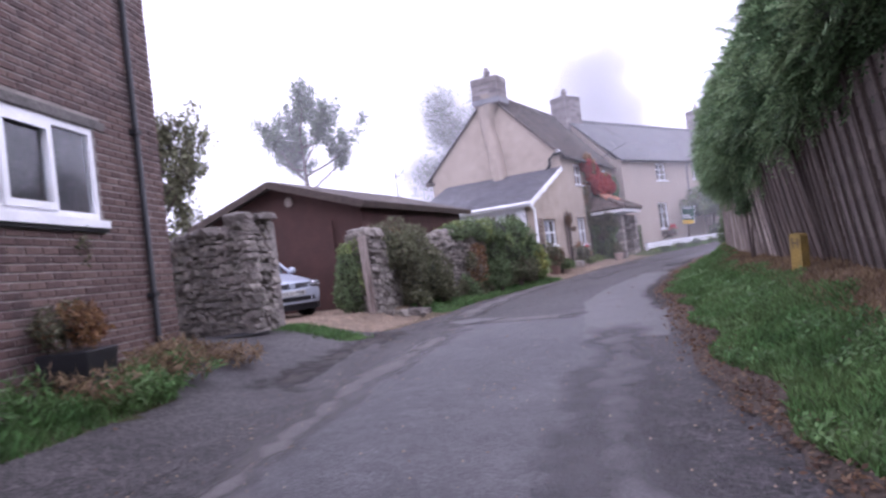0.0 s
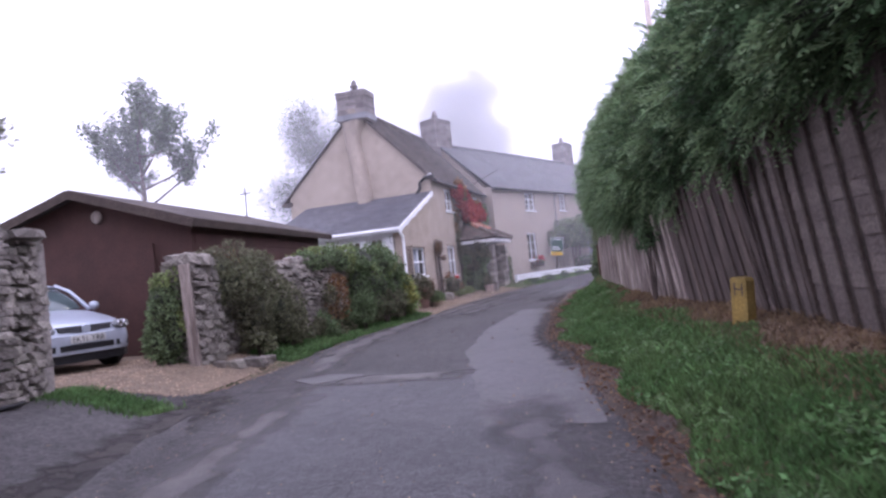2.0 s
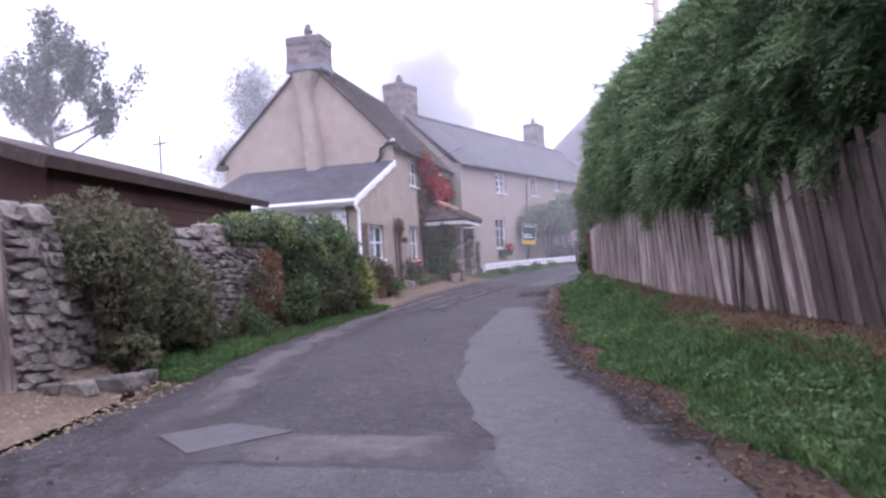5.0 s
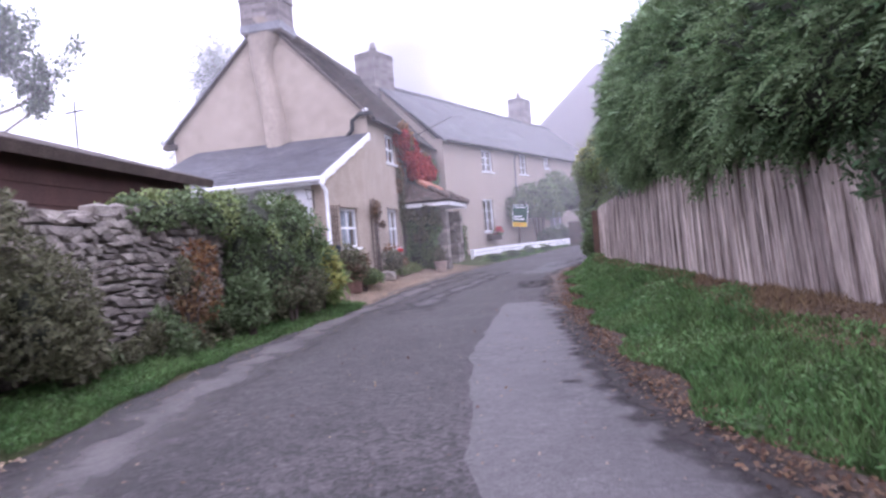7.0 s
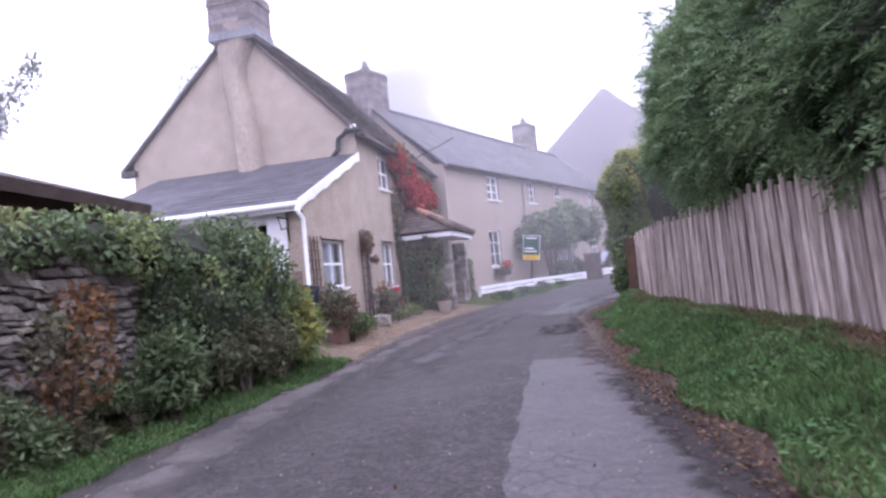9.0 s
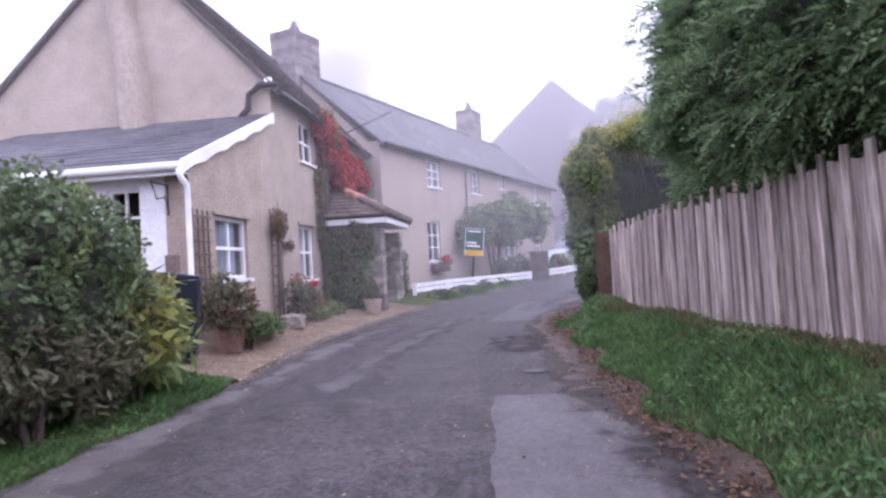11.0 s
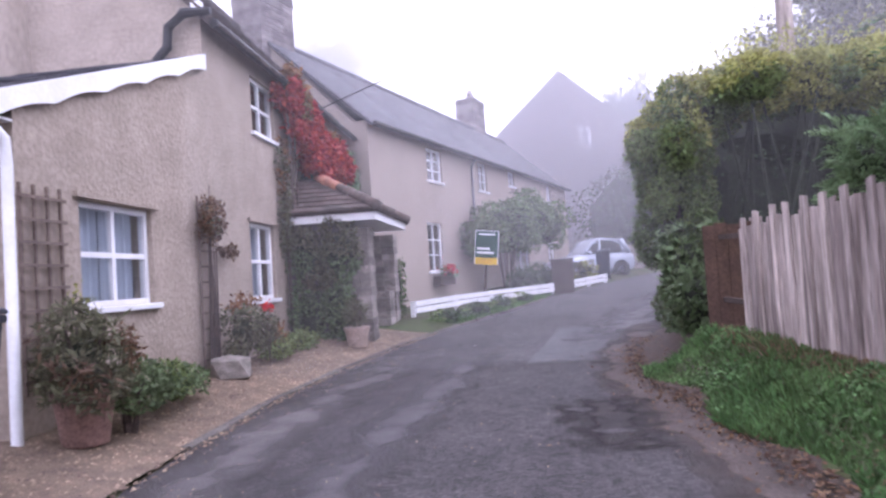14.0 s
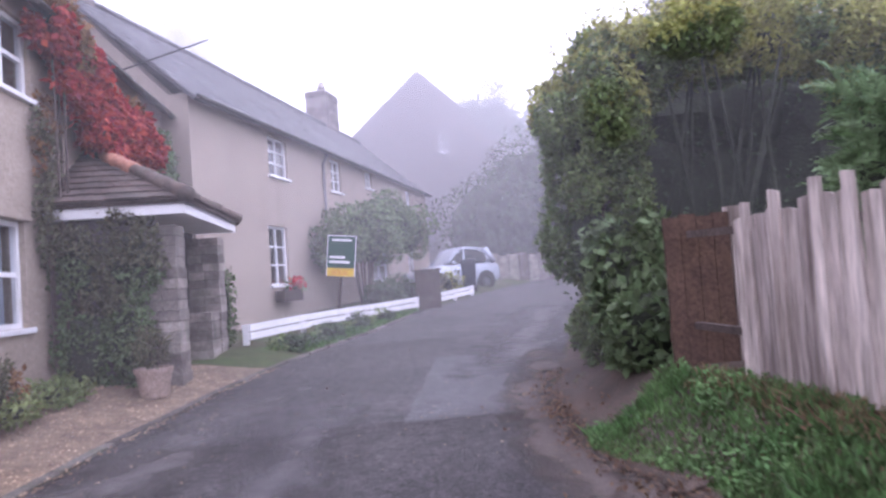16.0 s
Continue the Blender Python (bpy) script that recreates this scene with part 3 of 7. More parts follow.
def window(parent, m, w, h, cols=2, rows=2, frame_w=0.06, sill=0.06, bars=0.03, curtain=False, name="window", deep=0.06):
    """A window under a house: frame, glazing bars, one pane a light, and a sill. Local x along the wall, z up, y into the wall."""
    t = new(name)
    t.parent, t.matrix_basis = parent, m
    g = Geo()
    y0, y1 = deep, deep + 0.07
    g.box(0, frame_w, y0, y1, 0, h).box(w - frame_w, w, y0, y1, 0, h).box(frame_w, w - frame_w, y0, y1, 0, frame_w).box(frame_w, w - frame_w, y0, y1, h - frame_w, h)
    part("window_frame", g, WHITE, t)
    iw, ih = w - 2 * frame_w, h - 2 * frame_w
    for i in range(1, cols):
        x = frame_w + iw * i / cols
        part("glazing_bar", Geo().box(x - bars / 2, x + bars / 2, y0 + 0.005, y1 - 0.01, frame_w, h - frame_w), WHITE, t)
    for j in range(1, rows):
        z = frame_w + ih * j / rows
        part("glazing_bar", Geo().box(frame_w, w - frame_w, y0 + 0.008, y1 - 0.013, z - bars / 2, z + bars / 2), WHITE, t)
    for i in range(cols):
        for j in range(rows):
            a, c = frame_w + iw * i / cols, frame_w + ih * j / rows
            p = part("pane", Geo().box(a, a + iw / cols, y0 + 0.03, y0 + 0.036, c, c + ih / rows), GLASS, t)
            p.visible_shadow = False
    if sill:
        bevel(part("window_sill", Geo().box(-0.06, w + 0.06, -0.06, deep + 0.02, -sill, -0.002), WHITE, t), 0.008)
    if curtain:
        n = 24
        for a, b in ((0.02, w * 0.492), (w * 0.508, w - 0.02)):
            cg = Geo()
            for k in range(n + 1):
                x = a + (b - a) * k / n
                y = y1 + 0.1 + 0.025 * math.sin(k * 1.7)
                cg.v += [(x, y, 0.02), (x, y, h - 0.02)]
            cg.f = [(2 * k, 2 * k + 2, 2 * k + 3, 2 * k + 1) for k in range(n)]
            part("curtain", cg, CURTAIN, t, "pale grey net curtain")
    return t


def slate_roof(parent, m, width, slope, rows, material, name="roof", course=0.03, ragged=0.02, size=0.3, label=""):
    """Overlapping rows of slates on a slope; local x along the eaves, y up the slope, z out of it."""
    g = Geo()
    g.box(0, width, 0, slope, -0.06, -0.01)
    step = slope / rows
    n = max(1, int(width / size))
    for j in range(rows):
        off = 0.5 * (j % 2)
        for i in range(-1, n + 1):
            a, b = max(0, (i + off) * width / n), min(width, (i + 1 + off) * width / n - 0.006)
            if b - a < 0.03:
                continue
            y0 = j * step - 0.02 - ragged * random.random()
            y1 = (j + 1) * step + 0.02
            z = course + 0.012 * random.random()
            g.add([(a, y0, z), (b, y0, z), (b, y1, 0.004), (a, y1, 0.004), (a, y0, z - course * 0.8), (b, y0, z - course * 0.8)], [(0, 1, 2, 3), (4, 5, 1, 0), (4, 0, 3), (1, 5, 2)])
    return part(name, g, material, parent, label, m=m)


def axes(o, x, z):
    """A pose with the given local x and z directions."""
    x, z = Vector(x).normalized(), Vector(z).normalized()
    y = z.cross(x)
    return Matrix(((x[0], y[0], z[0], o[0]), (x[1], y[1], z[1], o[1]), (x[2], y[2], z[2], o[2]), (0, 0, 0, 1)))


def chimney(parent, m, w, d, z0, z1, pots=1, material=None, cap=0.12):
    t = new("chimney")
    t.parent, t.matrix_basis = parent, m
    z = z0
    while z < z1 - 0.3:
        j = 0.012 * random.random()
        for k in range(3):
            part("brick", Geo().box(-w / 2 + w * k / 3 - j * (k == 0), -w / 2 + w * (k + 1) / 3 - 0.008, -d / 2 - j, d / 2 + j, z, z + 0.11), material or CHIM, t)
        z += 0.12
    g = Geo().box(-w / 2 + 0.01, w / 2 - 0.01, -d / 2 + 0.01, d / 2 - 0.01, z0 - 0.1, z1 - 0.05)
    bevel(part("chimney_stack", g, material or CHIM, t), 0.01, 1)
    g = Geo().box(-w / 2 - 0.035, w / 2 + 0.035, -d / 2 - 0.035, d / 2 + 0.035, z1 - 0.24, z1 - 0.15).box(-w / 2 - 0.02, w / 2 + 0.02, -d / 2 - 0.02, d / 2 + 0.02, z1 - 0.14, z1)
    bevel(part("chimney_cap", g, material or CHIM, t), 0.025)
    part("flashing", Geo().box(-w / 2 - 0.03, w / 2 + 0.03, -d / 2 - 0.03, d / 2 + 0.03, z0 - 0.05, z0 + 0.16), LEAD, t)
    for k in range(pots):
        x = (k - (pots - 1) / 2) * 0.4
        part("chimney_pot", Geo().lathe([(0.13, z1 - 0.02), (0.12, z1 + 0.2), (0.15, z1 + 0.23), (0.15, z1 + 0.3), (0.1, z1 + 0.34), (0.1, z1 + 0.45), (0.05, z1 + 0.5)], 14, Matrix.Translation((x, 0, 0))), CHIM, t, smooth=True)
    return t


def wm(x, y, z, heading=0):
    """A wall's pose: its local x runs along the heading (degrees clockwise of +y), and its outside faces right of... the road."""
    a = radians(heading)
    return axes((x, y, z), (math.sin(a), math.cos(a), 0), (0, 0, 1))


FX, GY, LY = -8.79, 25.55, 22.25       # front facade, gable wall and lean-to wall of the first cottage
cottage = thing("cottage", "old roughcast cottage with tall gable chimney and red creeper", "house")
BASE = 0.15
END1 = 33.4
RX, RZ = -11.55, 7.92
# front wall, lean-to side included; local x = y - LY
W1, W2, U1 = (23.0, 24.18, 1.38, 2.34), (26.8, 27.76, 1.3, 2.42), (27.1, 28.05, 3.8, 4.66)
D1 = (29.2, 30.1, 0.55, 2.45)
front = wall_geo(END1 - GY + 0.0, BASE, 5.0, 0.4, [(a - GY, b - GY, c, d) for a, b, c, d in (W2, U1, D1, (31.2, 32.0, 3.9, 4.66))])
part("front_wall", front, RENDER_WALL, cottage, m=wm(FX, GY, 0))
hole = W1
# lean-to side wall under a sloping top, with its window opening
def lean_top(y):
    return 2.98 + (y - LY) * (4.42 - 2.98) / (GY - LY)
ysl = [LY - 0.003, hole[0], hole[1], GY]
for a, b in zip(ysl, ysl[1:]):
    segs = [(BASE, hole[2]), (hole[3], None)] if a == hole[0] else [(BASE, None)]
    for c, d in segs:
        p = [(a, c), (b, c), (b, d or lean_top(b)), (a, d or lean_top(a))]
        part("lean_to_side_wall", Geo().prism(p, "x", FX - 0.35, FX), RENDER_WALL, cottage)
# gable wall with its buttress-like chimney breast
gable = Geo().prism([(-14.65, BASE), (FX - 0.4, BASE), (FX - 0.4, 5.0), (FX, 5.0), (RX, RZ), (-14.65, 5.0)], "y", GY, GY + 0.4)
part("gable_wall", gable, RENDER_WALL, cottage)
breast = Geo()
rows_b = [(4.0, -0.18, 0.42, 0.42), (4.8, -0.24, 0.4, 0.4), (5.4, -0.3, 0.33, 0.38), (6.0, -0.38, 0.22, 0.36), (6.5, -0.45, 0.12, 0.35), (7.0, -0.52, 0.16, 0.34), (7.35, -0.56, 0.36, 0.34), (7.6, -0.57, 0.54, 0.34), (7.9, -0.57, 0.56, 0.34)]
nb = 24
for z, xl, xr, dp in rows_b:
    for k in range(nb + 1):
        u = -1 + 2 * k / nb
        breast.v.append((-11.5 + xl + (xr - xl) * (u + 1) / 2 + 0.012 * math.sin(z * 9 + k), GY - dp * (1 - abs(u) ** 5) - 0.02 * math.sin(z * 5 + u * 4) * (1 - u * u), z))
breast.f = [(i * (nb + 1) + k, i * (nb + 1) + k + 1, (i + 1) * (nb + 1) + k + 1, (i + 1) * (nb + 1) + k) for i in range(len(rows_b) - 1) for k in range(nb)]
part("chimney_breast", breast, STAINED, cottage, "bulging rendered chimney breast", smooth=True)
part("back_wall", Geo().box(-14.65, -14.3, GY + 0.4, END1, BASE, 5.0), RENDER_WALL, cottage)
part("end_wall", Geo().prism([(-14.3, BASE), (FX - 0.4, BASE), (FX - 0.4, 5.0), (RX, RZ - 0.1), (-14.3, 5.0)], "y", END1 - 0.3, END1), RENDER_WALL, cottage)
# main roof
for ex, sg in ((FX, 1), (-14.65, -1)):
    run, rise = abs(ex - RX), RZ - 5.0
    up = Vector((sg * rise, 0, run))
    o = (ex + sg * 0.24, GY - 0.1 if sg > 0 else END1 + 0.2, 5.0 - 0.24 * rise / run + 0.03)
    slate_roof(cottage, axes(o, (0, sg, 0), up), END1 - GY + 0.3, math.hypot(rise, run) * (1 + 0.24 / run), 18, THATCH, "front_roof" if sg > 0 else "back_roof", 0.04, 0.05, 0.28)
part("ridge", Geo().tube([(RX, GY - 0.1, RZ + 0.06), (RX, END1 + 0.2, RZ + 0.06)], 0.12, 8), THATCH, cottage)
chimney(cottage, pose(-11.5, GY + 0.12, 0), 1.16, 0.92, 7.55, 8.6, 1, None, 0.04)
# eaves gutter and its curved iron outlet at the gable corner
part("gutter", Geo().tube([(FX + 0.22, GY - 0.1, 4.8), (FX + 0.22, END1, 4.8)], 0.06, 8), BLACK, cottage)
part("iron_outlet", Geo().tube([(FX + 0.2, GY - 0.12, 4.95), (FX - 0.15, GY - 0.14, 4.95), (FX - 0.38, GY - 0.1, 4.8), (FX - 0.4, GY - 0.1, 4.55), (FX - 0.55, GY - 0.1, 4.4), (FX - 0.58, GY - 0.1, 4.2)], [0.05, 0.07, 0.06, 0.06, 0.055, 0.05], 8), BLACK, cottage)
part("verge_patch", Geo().box(FX - 0.06, FX + 0.06, GY - 0.12, GY - 0.02, 5.0, 5.1), WHITE, cottage)
part("verge_trim_left", Geo().tube([(-14.95, GY - 0.1, 4.75), (RX, GY - 0.1, RZ + 0.02)], 0.03, 6), LEAD, cottage)
part("verge_trim_right", Geo().tube([(FX + 0.2, GY - 0.1, 4.85), (RX, GY - 0.1, RZ + 0.02)], 0.03, 6), THATCH, cottage)
part("kneeler", Geo().box(-14.95, -14.55, GY - 0.12, GY + 0.1, 4.62, 4.76), THATCH, cottage)
for (a, b, c, d), rows_w, cur in ((W1, 2, True), (W2, 2, True), (U1, 2, False)):
    window(cottage, wm(FX, a, c), b - a, d - c, 2, rows_w, 0.055, 0.06, 0.05, cur)
    if cur:
        part("lintel", Geo().box(FX - 0.02, FX + 0.045, a - 0.08, b + 0.1, d + 0.01, d + 0.06), RENDER_WALL, cottage)
window(cottage, wm(FX, 31.2, 3.9), 0.8, 0.76, 2, 2)
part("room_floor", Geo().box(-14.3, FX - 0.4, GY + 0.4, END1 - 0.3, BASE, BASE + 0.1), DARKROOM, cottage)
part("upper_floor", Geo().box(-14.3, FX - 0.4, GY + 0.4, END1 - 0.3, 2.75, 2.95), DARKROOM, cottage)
part("front_door", Geo().box(FX - 0.25, FX - 0.2, 29.2, 30.1, 0.55, 2.45), DARK_WOOD, cottage)
# lean-to: white wall with a run of small windows under the eaves
lw = [(0.72, 1.22, 1.55, 2.72), (1.5, 2.02, 1.55, 2.72), (2.2, 2.72, 1.55, 2.72), (2.95, 3.5, 1.55, 2.72)]
wallm = axes((FX - 0.35, LY, 0), (-1, 0, 0), (0, 0, 1))
# local y of this pose points to -y, so the wall is drawn towards negative local y
lg = wall_geo(4.65, BASE, 2.95, -0.3, [(a - 0.35, b - 0.35, c, d) for a, b, c, d in lw])
part("lean_to_wall", lg, WHITE_WALL, cottage, "white painted rough wall", m=wallm)
for a, b, c, d in lw:
    window(cottage, axes((FX - b, LY, c), (1, 0, 0), (0, 0, 1)), b - a, d - c, 2, 3, 0.05, 0.05, 0.03)
part("lean_to_floor", Geo().box(-13.4, FX - 0.36, LY + 0.32, GY, 0.3, 0.4), DARKROOM, cottage)
part("lean_to_end_wall", Geo().prism([(LY + 0.3, BASE), (GY, BASE), (GY, 4.2), (LY + 0.3, 3.0)], "x", -13.79, -13.5), RENDER_WALL, cottage)
lrise, lrun = 4.45 - 3.0, GY - LY + 0.3
slate_roof(cottage, axes((-13.95, LY - 0.28, 3.0), (1, 0, 0), (0, -lrise, lrun)), 13.95 + FX + 0.02, math.hypot(lrise, lrun), 14, SLATE, "lean_to_roof", 0.008, 0.003, 0.25)
gut = Geo()
gut.tube([(-13.9, LY - 0.33, 2.93), (FX + 0.04, LY - 0.33, 2.93)], 0.06, 8)
part("white_gutter", gut, WHITE, cottage, smooth=True)
part("fascia", Geo().box(-13.9, FX, LY - 0.28, LY - 0.25, 2.82, 2.98), WHITE, cottage)
part("soffit", Geo().box(-13.9, FX, LY - 0.25, LY, 2.85, 2.87), WHITE, cottage)
dp = Geo().tube([(FX + 0.03, LY - 0.33, 2.9), (FX + 0.05, LY - 0.3, 2.78), (FX + 0.07, LY - 0.18, 2.68), (FX + 0.06, LY - 0.15, 2.5), (FX + 0.06, LY - 0.15, 0.44), (FX + 0.1, LY - 0.2, 0.38)], 0.042, 10)
part("downpipe", dp, WHITE, cottage, "white plastic downpipe", smooth=True)
# white wavy bargeboard on the lean-to's verge
bb = Geo()
npt = 40
for k in range(npt + 1):
    y = LY - 0.3 + (GY - 0.05 - LY + 0.3) * k / npt
    z = 3.02 + (y - LY + 0.28) * lrise / lrun
    low = z - 0.21 + 0.045 * abs(math.sin(k * math.pi / 8))
    bb.v += [(FX + 0.04, y, low), (FX + 0.04, y, z), (FX + 0.075, y, z), (FX + 0.075, y, low)]
for k in range(npt):
    for q in range(4):
        bb.f.append((4 * k + q, 4 * k + (q + 1) % 4, 4 * k + 4 + (q + 1) % 4, 4 * k + 4 + q))
bb.f += [(0, 3, 2, 1), (4 * npt, 4 * npt + 1, 4 * npt + 2, 4 * npt + 3)]
part("bargeboard", bb, WHITE, cottage, "white painted board with scalloped lower edge")
# hanging iron bracket on the white wall
br = Geo().tube([(FX - 0.3, LY - 0.02, 2.72), (FX - 0.3, LY - 0.45, 2.72)], 0.012, 6).tube([(FX - 0.3, LY - 0.02, 2.72), (FX - 0.3, LY - 0.02, 2.3)], 0.012, 6).tube([(FX - 0.3, LY - 0.42, 2.7), (FX - 0.3, LY - 0.3, 2.5), (FX - 0.3, LY - 0.1, 2.55), (FX - 0.3, LY - 0.02, 2.35)], 0.012, 6)
part("iron_bracket", br, BLACK, cottage)

# second cottage row, turned to follow the lane
A2 = 19.0
O2 = (-7.2, 35.7)
row = thing("cottage_row", "long roughcast cottage row with slate roof and white casement windows", "house")
H2 = [(-0.2, 0.75, 4.1, 5.0), (-0.42, 0.5, 1.62, 2.95), (3.44, 4.2, 4.15, 5.05), (6.33, 6.95, 4.57, 5.08), (11.0, 11.6, 4.18, 5.0), (6.5, 8.1, 1.6, 2.6), (10.7, 11.6, 1.8, 2.65)]
L0, L1, EAVE2, DEPTH2 = -3.2, 14.0, 5.2, 5.6
m2 = wm(O2[0], O2[1], 0, A2) @ pose(L0, 0, 0)
part("front_wall", wall_geo(L1 - L0, 0.3, EAVE2, 0.4, [(a - L0, b - L0, c, d) for a, b, c, d in H2]), RENDER_B, row, m=m2)
for i, (a, b, c, d) in enumerate(H2):
    window(row, m2 @ pose(a - L0, 0, c), b - a, d - c, 2, 3 if i < 3 else 2, 0.05, 0.05, 0.03)
part("back_wall", Geo().box(0, L1 - L0, DEPTH2 - 0.3, DEPTH2, 0.3, EAVE2), RENDER_B, row, m=m2)
R2 = 2.45
for x0 in (0.0, L1 - L0 - 0.35):
    part("gable_wall", Geo().prism([(0.4, 0.3), (DEPTH2 - 0.3, 0.3), (DEPTH2 - 0.3, EAVE2), (DEPTH2 / 2, EAVE2 + R2 - 0.05), (0.4, EAVE2)], "x", x0, x0 + 0.35), RENDER_B, row, m=m2)
sl2 = math.hypot(R2, DEPTH2 / 2) + 0.3
slate_roof(row, m2 @ axes((-0.1, -0.22, EAVE2 - 0.14), (1, 0, 0), (0, -R2, DEPTH2 / 2)), L1 - L0 + 0.2, sl2, 14, SLATE, "front_roof", 0.014, 0.01, 0.3)
slate_roof(row, m2 @ axes((L1 - L0 + 0.1, DEPTH2 + 0.22, EAVE2 - 0.14), (-1, 0, 0), (0, R2, DEPTH2 / 2)), L1 - L0 + 0.2, sl2, 14, SLATE, "back_roof", 0.014, 0.01, 0.3)
part("ridge", Geo().tube([m2 @ Vector((-0.1, DEPTH2 / 2, EAVE2 + R2 + 0.06)), m2 @ Vector((L1 - L0 + 0.1, DEPTH2 / 2, EAVE2 + R2 + 0.06))], 0.1, 8), SLATE, row)
part("gutter", Geo().tube([m2 @ Vector((-0.1, -0.28, EAVE2 - 0.13)), m2 @ Vector((L1 - L0, -0.28, EAVE2 - 0.13))], 0.05, 8), BLACK, row)
part("downpipe", Geo().tube([m2 @ Vector((6.0, -0.2, EAVE2 - 0.15)), m2 @ Vector((6.0, -0.06, EAVE2 - 0.4)), m2 @ Vector((6.0, -0.06, 3.2))], 0.035, 6), LEAD, row)
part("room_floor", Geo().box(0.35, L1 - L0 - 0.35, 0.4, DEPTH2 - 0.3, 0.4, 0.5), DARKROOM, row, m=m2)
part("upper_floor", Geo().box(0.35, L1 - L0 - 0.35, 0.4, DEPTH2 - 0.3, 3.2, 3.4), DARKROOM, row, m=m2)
chimney(row, m2 @ pose(0.35, DEPTH2 / 2 + 0.3, 0), 1.3, 0.9, 7.0, 9.0, 1)
chimney(row, m2 @ pose(14.0, DEPTH2 / 2 + 0.3, 0), 1.3, 0.8, 7.1, 9.1, 1)

# porch with hipped clay-tile roof on stone piers
porch = thing("porch", "stone porch with hipped clay tile roof and white fascia", "porch")
PY0, PY1, PX = 28.3, 30.9, -7.4
PB = 0.36
part("side_wall", Geo().box(FX, PX - 0.45, PY0, PY0 + 0.35, PB, 2.5), STONE_FILL, porch)
part("far_side_wall", Geo().box(FX, PX - 0.45, PY1 - 0.35, PY1, PB, 2.5), STONE_FILL, porch)
part("fascia_south", Geo().box(FX, PX + 0.12, PY0 - 0.14, PY0 - 0.1, 2.46, 2.64), WHITE, porch)
part("fascia_front", Geo().box(PX + 0.12, PX + 0.16, PY0 - 0.14, PY1 + 0.14, 2.46, 2.64), WHITE, porch)
part("soffit", Geo().box(FX, PX + 0.12, PY0 - 0.1, PY1 + 0.1, 2.46, 2.49), WHITE, porch)

# ---- garage ----
garage = thing("garage", "brown timber-clad garage with shallow felt roof", "garage")
gm = Matrix.Translation((-8.95, 12.3, 0)) @ Matrix.Rotation(radians(8.4), 4, "Z")   # local -x to the left, y to the back
GW, GL, GE, GA = 4.3, 6.5, 2.78, 3.48
part("front_gable", Geo().prism([(-GW, 0.35), (0, 0.35), (0, GE), (-GW / 2, GA), (-GW, GE)], "y", 0.0, 0.08), BROWN_WOOD, garage, m=gm)
part("back_gable", Geo().prism([(-GW, 0.35), (0, 0.35), (0, GE), (-GW / 2, GA), (-GW, GE)], "y", GL - 0.08, GL), BROWN_WOOD, garage, m=gm)
for x in (-GW, -0.08):
    part("side_wall", Geo().box(x, x + 0.08, 0.08, GL - 0.08, 0.35, GE), BROWN_WOOD, garage, m=gm)
door = part("garage_door", Geo().box(-GW + 0.55, -0.75, -0.05, -0.004, 0.4, 2.45), BROWN_WOOD, garage, "plain reddish brown up-and-over door", m=gm)
for k in range(9):
    part("cladding_board", Geo().prism([(-0.02, 0.45 + k * 0.24), (0.012, 0.46 + k * 0.24), (0.004, 0.685 + k * 0.24), (-0.02, 0.685 + k * 0.24)], "y", 0.1, GL - 0.1, Matrix.Rotation(0, 4, "Z")), BROWN_WOOD, garage, m=gm)
for x in (-GW, -0.6):
    part("corner_post", Geo().box(x, x + 0.6, -0.03, -0.002, 0.38, 2.6), BROWN_WOOD, garage, m=gm)
ov = 0.35
th = math.atan2(GA - GE, GW / 2)
for sgn in (-1, 1):
    L = math.hypot(GA - GE, GW / 2) + 0.28
    mm = gm @ Matrix.Translation((-GW / 2, 0, GA + 0.02)) @ Matrix.Rotation(sgn * th, 4, "Y")
    a, b = (0, L) if sgn > 0 else (-L, 0)
    bevel(part("roof_slope", Geo().box(a, b, -ov, GL + ov, 0.0, 0.07), THATCH, garage, "dark mossy roofing felt", m=mm), 0.01)
    part("bargeboard", Geo().box(a, b, -ov - 0.03, -ov, -0.1, 0.06), DARK_WOOD, garage, m=mm)
    part("eaves_board", Geo().box(*((L - 0.02, L + 0.01) if sgn > 0 else (-L - 0.01, -L + 0.02)), -ov, GL + ov, -0.08, 0.05), DARK_WOOD, garage, m=mm)
part("vent", Geo().lathe([(0.0, 0), (0.1, 0.0), (0.12, 0.03), (0.1, 0.06), (0.0, 0.06)], 16, gm @ Matrix.Translation((-GW / 2 + 0.3, 0.0, 3.05)) @ Matrix.Rotation(radians(90), 4, "X")), GREY_WOOD, garage, "small round wall lamp")
part("floor_slab", Geo().box(-GW, 0, 0, GL, 0.3, 0.36), DARKROOM, garage, m=gm)

# ---- brick house ----
BH = 25.0
bc = (-7.085, 5.68)
bd = Vector((math.sin(radians(BH)), -math.cos(radians(BH)), 0))     # along the front wall, away from the corner
bm_ = axes((bc[0] + bd[0] * 8, bc[1] + bd[1] * 8, 0), -bd, (0, 0, 1))   # local x runs to the corner at x = 8, y into the house
brick_house = thing("brick_house", "red brick house with white plastic window and black downpipe", "house")

BHZ = 6.2
BWIN = (8 - 3.43, 8 - 1.38, 2.05, 3.02)
COURSE = 0.078
part("inner_wall", wall_geo(7.98, 0.3, BHZ, 0.24, [BWIN]), MORTAR, brick_house, "pale mortar joints", m=bm_ @ pose(0, 0.0045, 0))
part("side_wall", Geo().box(7.74, 7.98, 0.26, 7.0, 0.3, BHZ), MORTAR, brick_house, m=bm_)
